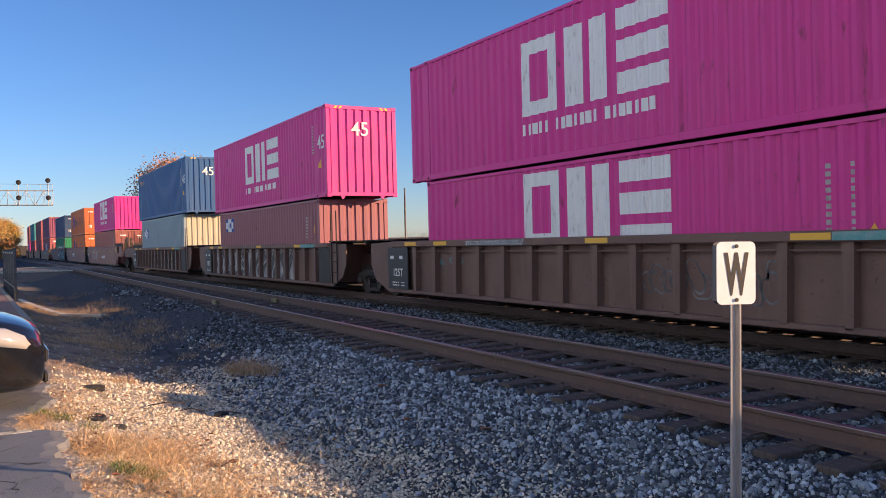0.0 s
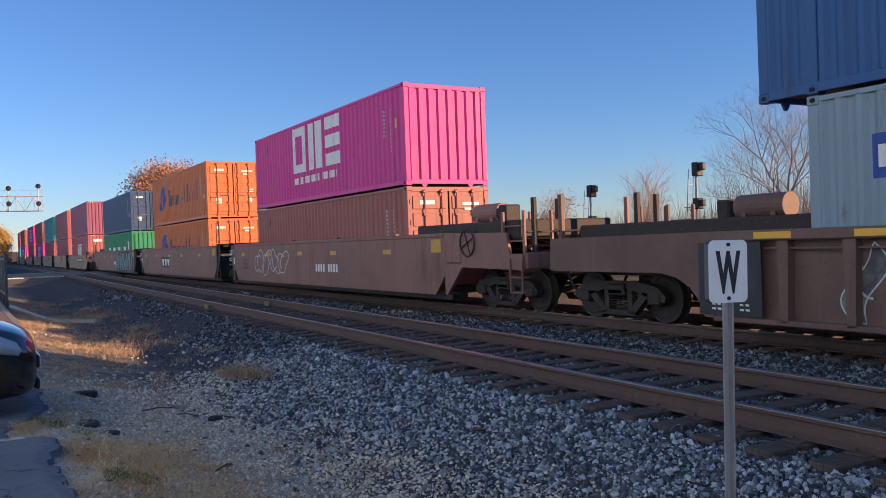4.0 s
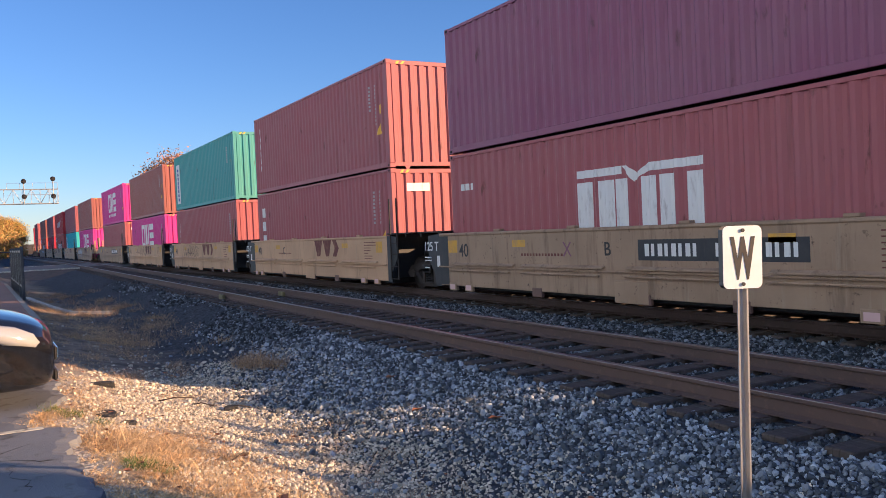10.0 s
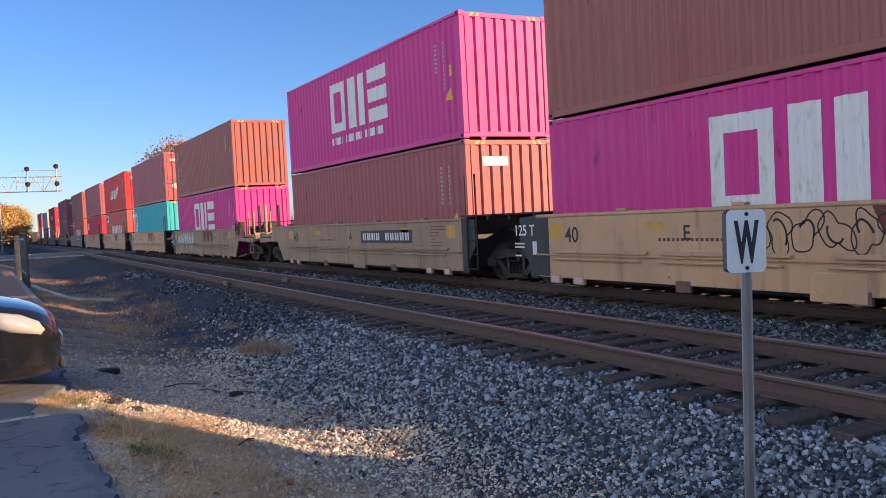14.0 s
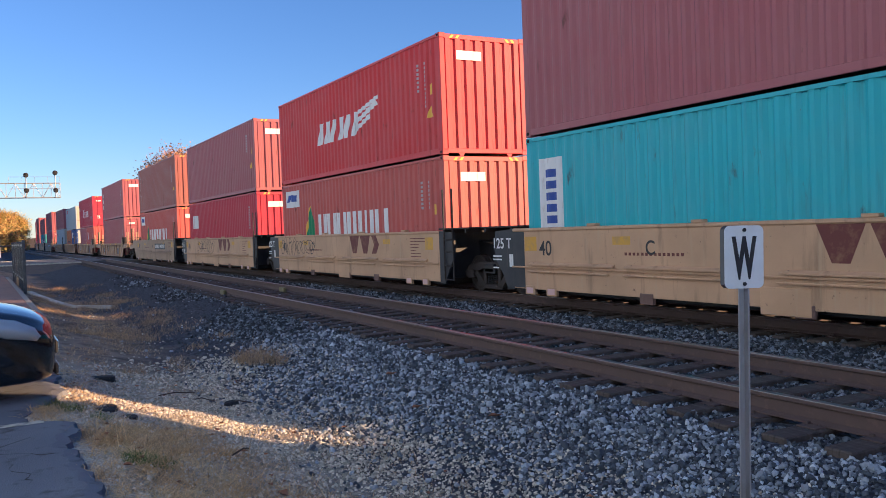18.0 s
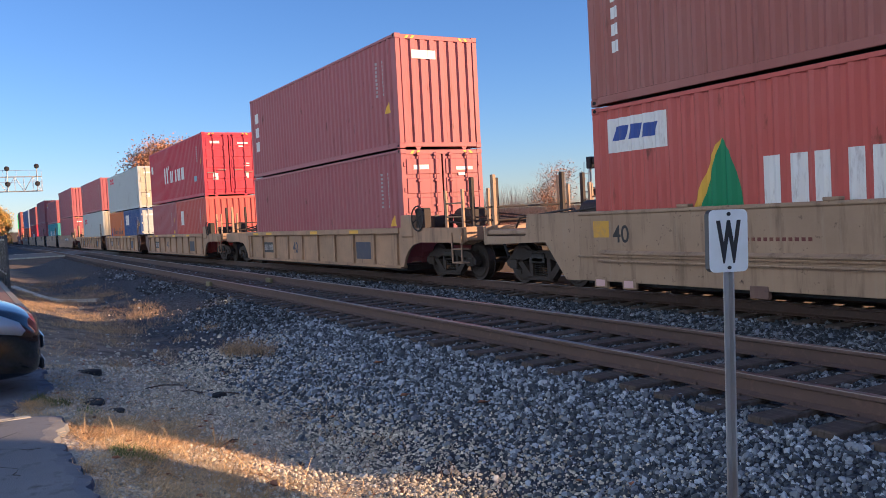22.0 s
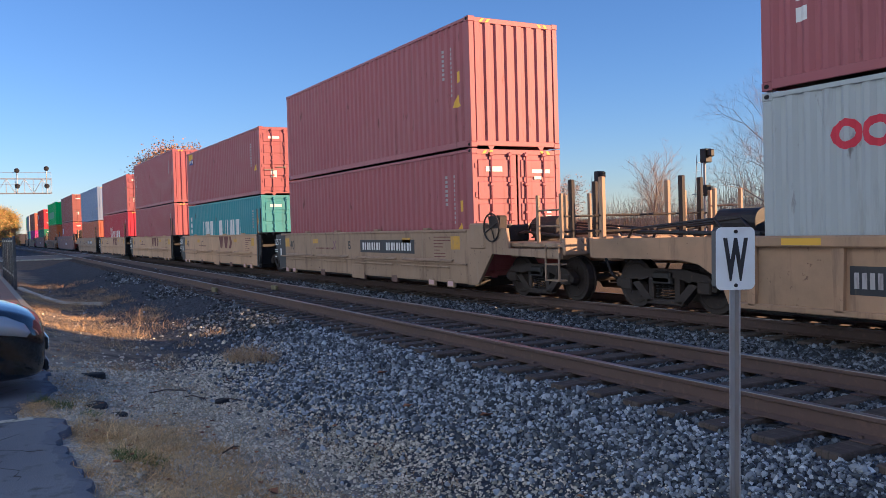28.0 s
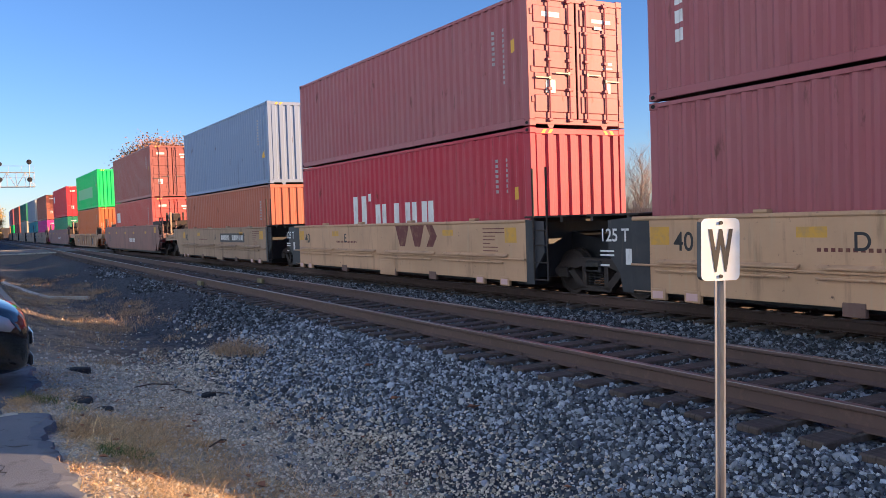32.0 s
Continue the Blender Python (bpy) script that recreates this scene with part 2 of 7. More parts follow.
def pieces(name, shape, material, parent, label="", at=None):
    """Every loose piece of a shape as a part of its own."""
    me = shape.mesh(name) if isinstance(shape, Shell) else shape

    def build():
        root = list(range(len(me.vertices)))

        def find(a):
            while root[a] != a:
                a = root[a]
            return a
        for p in me.polygons:
            vs = list(p.vertices)
            for b in vs[1:]:
                root[find(b)] = find(vs[0])
        groups = {}
        for p in me.polygons:
            groups.setdefault(find(p.vertices[0]), []).append(tuple(p.vertices))
        out = []
        for fs in groups.values():
            ids = sorted({a for q in fs for a in q})
            place = {a: i for i, a in enumerate(ids)}
            sh = Shell()
            sh.v = [tuple(me.vertices[a].co) for a in ids]
            sh.f = [tuple(place[a] for a in q) for q in fs]
            out.append(sh.mesh(name, False))
        return out
    meshes = cached(("pieces", name, me.name), build)
    return [part(name, m_, material, parent, label, at) for m_ in meshes]


def thing(name, label, category, group="", kind="", at=None):
    ob = new(name)
    ob.empty_display_size = 0.2
    if at is not None:
        ob.matrix_basis = at
    return tagged(ob, label, category, group, kind)


def numpy_mesh(name, v, f):
    """A mesh from arrays of vertices and of triangles or quads."""
    v, f = np.asarray(v, np.float32), np.asarray(f, np.int32)
    me = bpy.data.meshes.new(name)
    me.vertices.add(len(v))
    me.vertices.foreach_set("co", v.ravel())
    k = f.shape[1]
    me.loops.add(f.size)
    me.loops.foreach_set("vertex_index", f.ravel())
    me.polygons.add(len(f))
    me.polygons.foreach_set("loop_start", np.arange(0, f.size, k, dtype=np.int32))
    me.update(calc_edges=True)
    me.materials.append(None)
    return me


def solo(name, me, material, label, category, kind="", group="", at=None, smooth=False):
    """A top-level thing of one mesh."""
    ob = new(name, me)
    if not me.materials:
        me.materials.append(None)
    ob.material_slots[0].link = "OBJECT"
    ob.material_slots[0].material = material
    if at is not None:
        ob.matrix_basis = at
    if smooth:
        me.shade_smooth()
    return tagged(ob, label, category, group, kind)


def letters(text, size, bold=0.004):
    """Characters of the built-in font as a mesh that faces -y, standing on z = 0."""
    def build():
        cu = bpy.data.curves.new("characters", "FONT")
        cu.body, cu.size, cu.extrude, cu.offset = text, size, 0.001, bold
        cu.align_x = "CENTER"
        ob = new("characters", cu)
        me = bpy.data.meshes.new_from_object(ob)
        bpy.data.objects.remove(ob)
        me.transform(Matrix.Rotation(radians(90), 4, "X"))
        if not me.materials:
            me.materials.append(None)
        return me
    return cached(("text", text, size, bold), build)


# ------------------------------------------------------------------ ground


def bend(x):
    """How far the line has swung to +y at x, beyond the bend."""
    x = np.asarray(x, float)
    d = np.clip(BEND_X - x, 0, 420)
    return BEND_R - np.sqrt(BEND_R ** 2 - d ** 2)


def near_shift(x):
    """How far the empty track has drawn towards the other one at x, and how much higher it lies."""
    d = np.clip(np.asarray(x, float), -80, 60)
    return NEAR_TURN * d, NEAR_LIFT + (NEAR_GRADE - GRADE) * d


ACROSS_Y = [-3000, -12, -1.0, 0.55, 0.95, 1.6, 2.4, 3.1, 4.0, 4.75, 5.0, 12.4, 12.9, 14.6, 22, 3000]
ACROSS_Z = [-0.3, -0.16, -0.13, -0.14, -0.17, -0.34, -0.52, -0.56, -0.46, -0.28, -0.235, -0.235, -0.26, -0.75, -0.8, -0.8]


def ground_z(x, y):
    x, y = np.asarray(x, float), np.asarray(y, float)
    rough = 0.025 * np.sin(x * 1.7 + y * 2.3) * np.sin(x * 0.9 - y * 1.1) + 0.012 * np.sin(x * 5.1) * np.sin(y * 4.3 + x)
    calm = np.clip(np.minimum(np.abs(y - 4.9), np.abs(y - 12.5)), 0, 1)
    calm = np.where((y > 4.9) & (y < 12.5), 0.15, calm)
    y = y - bend(x)
    aside, lift = near_shift(x)
    near = np.clip((y - 2.2) / 2.4, 0, 1) * np.clip((9.7 - y) / 1.2, 0, 1)
    return np.interp(y - aside * near, ACROSS_Y, ACROSS_Z) + lift * near + GRADE * np.clip(x, -420, 60) + rough * calm


xs = np.unique(np.concatenate([[-3000, -1500, -900, -650, -500], np.arange(-420, -60, 12), np.arange(-60, -26, 1.5), np.arange(-26, 6, 0.28),
                               np.arange(6, 60, 4), [100, 300, 1000, 3000]]))
ys = np.unique(np.concatenate([[-3000, -900, -300, -100, -40, -20, -12, -6], np.arange(-3, 0.4, 0.5), np.arange(0.4, 5.4, 0.16),
                               np.arange(5.4, 15, 0.5), [16, 18, 22, 30, 45, 70, 110, 200, 500, 1200, 3000]]))
gx, gy = np.meshgrid(xs, ys, indexing="ij")
gz = ground_z(gx, gy)
gv = np.stack([gx.ravel(), gy.ravel(), gz.ravel()], 1)
ni, nj = len(xs), len(ys)
ii, jj = np.meshgrid(np.arange(ni - 1), np.arange(nj - 1), indexing="ij")
q0 = (ii * nj + jj).ravel()
ground_me = numpy_mesh("ground", gv, np.stack([q0, q0 + nj, q0 + nj + 1, q0 + 1], 1))


def ground_material():
    m = bpy.data.materials.new("gravel_and_dirt")
    m.use_nodes = True
    n, l = m.node_tree.nodes, m.node_tree.links
    b = n["Principled BSDF"]
    b.inputs["Roughness"].default_value = 0.95
    b.inputs["Specular IOR Level"].default_value = 0.2
    co = n.new("ShaderNodeTexCoord")
    sep = n.new("ShaderNodeSeparateXYZ")
    l.new(co.outputs["Object"], sep.inputs[0])

    def noise_of(scale, detail=5):
        t = n.new("ShaderNodeTexNoise")
        t.inputs["Scale"].default_value, t.inputs["Detail"].default_value = scale, detail
        l.new(co.outputs["Object"], t.inputs["Vector"])
        return t.outputs[0]

    def mixed(fac, a, c):
        t = n.new("ShaderNodeMix")
        t.data_type = "RGBA"
        if isinstance(fac, float):
            t.inputs[0].default_value = fac
        else:
            l.new(fac, t.inputs[0])
        for s, q in ((6, a), (7, c)):
            if isinstance(q, tuple):
                t.inputs[s].default_value = (*q, 1)
            else:
                l.new(q, t.inputs[s])
        return t.outputs[2]

    def ramp(src, lo, hi):
        t = n.new("ShaderNodeMapRange")
        t.inputs[1].default_value, t.inputs[2].default_value = lo, hi
        l.new(src, t.inputs[0])
        return t.outputs[0]

    vo = n.new("ShaderNodeTexVoronoi")
    vo.inputs["Scale"].default_value = 20
    l.new(co.outputs["Object"], vo.inputs["Vector"])
    bw = n.new("ShaderNodeRGBToBW")
    l.new(vo.outputs["Color"], bw.inputs[0])
    # ballast ground kept near black: the stones' shade on each other, in the colour
    stone = mixed(bw.outputs[0], (0.010, 0.013, 0.019), (0.09, 0.10, 0.125))
    stone = mixed(ramp(vo.outputs["Distance"], 0.0, 0.045), stone, stone)
    fines = mixed(ramp(noise_of(55, 8), 0.40, 0.60), (0.33, 0.305, 0.255), (0.68, 0.625, 0.52))
    soil = mixed(ramp(noise_of(7.0), 0.40, 0.62), (0.40, 0.345, 0.265), (0.25, 0.205, 0.155))
    dirt = mixed(ramp(noise_of(1.6, 8), 0.46, 0.64), fines, soil)
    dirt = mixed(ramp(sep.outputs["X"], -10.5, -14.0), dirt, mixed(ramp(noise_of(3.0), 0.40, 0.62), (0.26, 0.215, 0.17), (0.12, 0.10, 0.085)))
    straw = mixed(ramp(noise_of(14), 0.4, 0.65), (0.19, 0.13, 0.06), (0.10, 0.085, 0.045))
    # across the line: lot verge, fines, ballast, then dry grass on the far side
    wob = n.new("ShaderNodeMath")
    wob.operation = "MULTIPLY_ADD"
    l.new(noise_of(0.9), wob.inputs[0])
    wob.inputs[1].default_value = 1.6
    l.new(sep.outputs["Y"], wob.inputs[2])
    c = mixed(ramp(wob.outputs[0], 3.0, 3.9), dirt, stone)
    c = mixed(ramp(wob.outputs[0], 14.6, 16.5), c, straw)
    far = n.new("ShaderNodeMath")
    far.operation = "LESS_THAN"
    l.new(sep.outputs["Y"], far.inputs[0])
    far.inputs[1].default_value = -14.0
    c = mixed(far.outputs[0], c, straw)
    l.new(c, b.inputs["Base Color"])
    bp = n.new("ShaderNodeBump")
    bp.inputs["Strength"].default_value, bp.inputs["Distance"].default_value = 0.8, 0.035
    l.new(vo.outputs["Distance"], bp.inputs["Height"])
    bp.invert = True
    l.new(bp.outputs[0], b.inputs["Normal"])
    return m


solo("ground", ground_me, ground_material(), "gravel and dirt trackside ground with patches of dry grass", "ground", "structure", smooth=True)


# ------------------------------------------------------------------ tracks
rail_steel = mat("rusty_rail", (0.090, 0.058, 0.052), 0.8, 0, ((1.5, (0.075, 0.052, 0.046), 0.4, 0.7, (1, 1, 1)), (12.0, (0.13, 0.082, 0.066), 0.55, 0.75, (1, 1, 1))), 0.15, 30)
rail_bright = mat("worn_rail_head", (0.26, 0.25, 0.26), 0.42, 1.0, ((3.0, (0.15, 0.125, 0.115), 0.42, 0.66, (0.3, 6, 1)),))
tie_wood = mat("creosoted_tie", (0.06, 0.048, 0.043), 0.9, 0, ((3.0, (0.105, 0.085, 0.075), 0.42, 0.7, (0.6, 5, 1)), (9.0, (0.035, 0.028, 0.025), 0.5, 0.7, (6, 0.6, 1))), 0.4, 25)


def line_point(s, centre):
    """Place and heading (radians) at the distance s along a track."""
    if centre == NEAR_Y:
        aside, lift = near_shift(s)
        x, y, z, a = line_point(s, centre + 1e-9)
        return x, y + float(aside), z + float(lift), a + (math.atan(NEAR_TURN) if s > -80 else 0.0)
    if s >= BEND_X:
        return s, centre, GRADE * s, 0.0
    a = (BEND_X - s) / BEND_R
    return BEND_X - BEND_R * math.sin(a), centre + BEND_R * (1 - math.cos(a)), GRADE * s, -a


STOPS = [60.0, 0.0, -40.0, -60.0, -80.0, -110.0, BEND_X] + [BEND_X - 12.0 * i for i in range(1, 26)]


def along(poly, centre, off):
    """A rail profile (across, up) swept along a track."""
    sh = Shell()
    n = len(poly)
    for s in STOPS:
        x, y, z, a = line_point(s, centre)
        for p, q in poly:
            d = off + p
            sh.v.append((x - math.sin(a) * d, y + math.cos(a) * d, z + q))
    for i in range(len(STOPS) - 1):
        for j in range(n):
            k = (j + 1) % n
            sh.f.append((i * n + j, i * n + k, (i + 1) * n + k, (i + 1) * n + j))
    sh.f += [tuple(range(n)), tuple(range(len(sh.v) - n, len(sh.v)))]
    return sh


RAIL = [(-0.07, -0.18), (0.07, -0.18), (0.07, -0.168), (0.014, -0.145), (0.010, -0.05), (0.036, -0.04), (0.036, -0.008),
        (-0.036, -0.008), (-0.036, -0.04), (-0.010, -0.05), (-0.014, -0.145), (-0.07, -0.168)]
HEAD = [(-0.036, -0.008), (0.036, -0.008), (0.034, -0.003), (0.024, 0.0), (-0.024, 0.0), (-0.034, -0.003)]
tie_me = Shell().box(-0.115, 0.115, -1.3, 1.3, -0.36, -0.185, 0.012).mesh("tie")
plate_me = Shell().box(-0.09, 0.09, -0.18, 0.18, -0.185, -0.172, 0.004).box(-0.07, -0.04, -0.1, -0.075, -0.172, -0.150).box(0.04, 0.07, 0.075, 0.1, -0.172, -0.150).mesh("tie_plate")
for centre, what in ((NEAR_Y, "empty"), (TRACK_Y, "occupied")):
    tr = thing("railway_track", "empty standard-gauge track of rusty rails on timber ties" if what == "empty" else
               "standard-gauge track under a passing container train", "railway track", kind="structure")
    for off in (-0.754, 0.754):
        r = part("rail", along(RAIL, centre, off), rail_steel, tr, "rust-brown steel rail")
        part("rail_head", along(HEAD, centre, off), rail_bright, r, "bright worn running surface")
    k = 0
    x = 4.0
    while x > -66:
        j = random.uniform(-0.03, 0.03)
        px, py, pz, a = line_point(x + j, centre)
        at = pose(px, py + random.uniform(-0.05, 0.05), pz + random.uniform(-0.012, 0.008), 0, 0, math.degrees(a) + random.uniform(-1.2, 1.2))
        t = part("tie", tie_me, tie_wood, tr, at=at)
        if x > -30:
            for off in (-0.754, 0.754):
                part("tie_plate", plate_me, rail_steel, t, at=pose(0, off, 0))
        x -= 0.52
    far = Shell()
    while x > -240:
        px, py, pz, a = line_point(x, centre)
        far.box(px - 0.115, px + 0.115, py - 1.3, py + 1.3, pz - 0.36, pz - 0.185)
        x -= 0.52
    part("ties", far.mesh("ties", False), tie_wood, tr)["kind"] = "stuff"

# ------------------------------------------------------------------ containers
W = 2.438
CORR, DEEP = 0.278, 0.042


def side_marks(length):
    """Breakpoints (x, depth) of the corrugated side sheet."""
    lo, hi = -length / 2 + 0.17, length / 2 - 0.17
    n = int((hi - lo) / CORR)
    p = (hi - lo) / n
    pts = [(lo, 0.0)]
    for i in range(n):
        a = lo + i * p
        for f, d in ((0.13, 0.0), (0.37, DEEP), (0.63, DEEP), (0.87, 0.0)):
            pts.append((a + f * p, d))
    pts.append((hi, 0.0))
    return pts


def side_sheet(length, high):
    def build():
        sh = Shell()
        for x, d in side_marks(length):
            sh.v += [(x, -W / 2 + 0.012 + d, 0.15), (x, -W / 2 + 0.012 + d, high - 0.075)]
        sh.f = [(i * 2, i * 2 + 2, i * 2 + 3, i * 2 + 1) for i in range(len(sh.v) // 2 - 1)]
        return sh.mesh("side_panel", False)
    return cached(("side", length, high), build)


def end_sheet(high):
    def build():
        sh = Shell()
        lo, hi, n = -W / 2 + 0.1, W / 2 - 0.1, 8
        p = (hi - lo) / n
        pts = [(lo, 0.045)]
        for i in range(n):
            for f, d in ((0.12, 0.045), (0.26, 0.0), (0.74, 0.0), (0.88, 0.045)):
                pts.append((lo + (i + f) * p, d))
        pts.append((hi, 0.045))
        for y, d in pts:
            sh.v += [(-d - 0.012, y, 0.14), (-d - 0.012, y, high - 0.13)]
        sh.f = [(i * 2, i * 2 + 2, i * 2 + 3, i * 2 + 1) for i in range(len(sh.v) // 2 - 1)]
        return sh.mesh("end_panel", False)
    return cached(("end", high), build)


def door_leaf(high):
    def build():
        sh = Shell()
        sh.box(-0.05, -0.022, 0.02, 1.13, 0.15, high - 0.13, 0.008)
        z0, z1 = 0.22, high - 0.2
        n = 5
        for i in range(n):
            a, b = z0 + (z1 - z0) * i / n, z0 + (z1 - z0) * (i + 1) / n
            sh.box(-0.03, 0.0, 0.09, 1.06, a + 0.05, b - 0.05, 0.018)
        for z in (0.45, high * 0.4, high * 0.62, high - 0.45):
            sh.box(-0.02, 0.012, 1.08, 1.15, z, z + 0.12, 0.01)
        return sh.mesh("door_leaf")
    return cached(("leaf", high), build)


def lock_rod(high):
    def build():
        sh = Shell().cyl((0.028, 0, 0.1), (0.028, 0, high - 0.08), 0.017, 8)
        for z in (0.12, high * 0.28, high * 0.5, high * 0.72, high - 0.14):
            sh.box(-0.005, 0.05, -0.05, 0.05, z - 0.03, z + 0.03, 0.008)
        return sh.mesh("lock_rod")
    return cached(("rod", high), build)


def handle_mesh():
    return cached("handle", lambda: Shell().box(0.03, 0.05, -0.30, 0.05, -0.018, 0.018, 0.005).box(0.0, 0.05, -0.33, -0.27, -0.04, 0.04, 0.008).mesh("handle"))


def casting_mesh():
    return cached("casting", lambda: Shell().box(-0.089, 0.089, -0.081, 0.081, 0, 0.118, 0.008).mesh("corner_casting"))


def hole_mesh():
    def build():
        sh = Shell()
        # flat black oval on the solid casting, painted for the shade in its hole
        sh.extrude([(0.045 * math.cos(a * math.pi / 5), 0.059 + 0.032 * math.sin(a * math.pi / 5)) for a in range(10)], -0.0835, -0.08, "y")
        return sh.mesh("casting_hole_disc")
    return cached("hole", build)


def decal(polys, length, key, lift=0.0):
    """Paint that follows the corrugations: convex outlines (x from the trailing end, z) cut at each fold of the sheet."""
    def build():
        marks = side_marks(length)
        mx, md = [m[0] for m in marks], [m[1] for m in marks]
        sh = Shell()
        for poly in polys:
            pl = [(x - length / 2, z) for x, z in poly]

            def span(x):
                zs = []
                for (xa, za), (xb, zb) in zip(pl, pl[1:] + pl[:1]):
                    if abs(xa - xb) < 1e-9:
                        if abs(xa - x) < 1e-9:
                            zs += [za, zb]
                    elif min(xa, xb) - 1e-9 <= x <= max(xa, xb) + 1e-9:
                        zs.append(za + (zb - za) * (x - xa) / (xb - xa))
                return min(zs), max(zs)
            lo, hi = min(p[0] for p in pl), max(p[0] for p in pl)
            cuts = sorted({lo, hi, *[x for x in mx if lo < x < hi], *[p[0] for p in pl]})
            k = len(sh.v)
            for x in cuts:
                a, b = span(x)
                y = -W / 2 + 0.012 - 0.003 - lift + float(np.interp(x, mx, md))
                sh.v += [(x, y, a), (x, y, b)]
            sh.f += [(k + i * 2, k + i * 2 + 2, k + i * 2 + 3, k + i * 2 + 1) for i in range(len(cuts) - 1)]
        return sh.mesh("painted_mark", False)
    return cached(("decal", key, length), build)


def rect(x0, x1, z0, z1, slant=0.0):
    return [(x0, z0), (x1, z0), (x1 + slant, z1), (x0 + slant, z1)]


def bars_of(x0, x1, z0, z1, n, gap=0.16, slant=0.0, tops=(), single=()):
    """A row of plain upright bars in pairs; those named in single stand alone."""
    w = (x1 - x0) / n
    out = []
    for i in range(n):
        a, b, z = x0 + i * w, x0 + (i + 1 - gap) * w, z1 + (tops[i] if i < len(tops) else 0)
        if i in single:
            out.append(rect((a + b) / 2 - 0.17 * w, (a + b) / 2 + 0.17 * w, z0, z, slant))
        else:
            k = (0.40, 0.33, 0.36)[i % 3] * (b - a)
            out += [rect(a, a + k, z0, z, slant), rect(b - k, b, z0, z1 if i % 2 else z, slant)]
    return out


def blocks(x0, x1, z0, z1, n, gap=0.22, slant=0.0, tops=()):
    """A row of plain upright blocks."""
    w = (x1 - x0) / n
    return [rect(x0 + i * w, x0 + (i + 1 - gap) * w, z0, z1 + (tops[i] if i < len(tops) else 0), slant) for i in range(n)]


def ring_mark(x, z, rx, rz, t):
    out = []
    n = 12
    for i in range(n):
        a, b = 2 * math.pi * i / n, 2 * math.pi * (i + 1) / n
        out.append([(x + rx * math.cos(a), z + rz * math.sin(a)), (x + rx * math.cos(b), z + rz * math.sin(b)),
                    (x + (rx - t) * math.cos(b), z + (rz - t) * math.sin(b)), (x + (rx - t) * math.cos(a), z + (rz - t) * math.sin(a))])
    return out


def mark_square(cx, fine=True):
    """A square ring, two upright blocks and three stacked bars, with a line of small blocks below."""
    x0, z0, h, w = cx - 2.05, 0.98, 1.47, 1.2
    t = 0.27
    p = [rect(x0, x0 + t, z0, z0 + h), rect(x0 + w - t, x0 + w, z0, z0 + h), rect(x0 + t, x0 + w - t, z0, z0 + t), rect(x0 + t, x0 + w - t, z0 + h - t, z0 + h)]
    x1 = x0 + w + 0.24
    p += [rect(x1, x1 + 0.50, z0, z0 + h), rect(x1 + 0.70, x1 + w, z0, z0 + h)]
    x2 = x1 + w + 0.26
    p += [rect(x2, x2 + w, z0, z0 + 0.37), rect(x2, x2 + w, z0 + 0.55, z0 + 0.92), rect(x2, x2 + w, z0 + 1.10, z0 + h)]
    if fine:
        x = x0 + 0.02
        for n in (5, 7, 7):
            for _ in range(n):
                p.append(rect(x, x + 0.125, 0.60, 0.82))
                x += 0.185
            x += 0.16
    return p


def column(x, z0, z1, n, w):
    s = (z1 - z0) / n
    return [rect(x, x + w, z0 + i * s, z0 + i * s + s * 0.68) for i in range(n)]


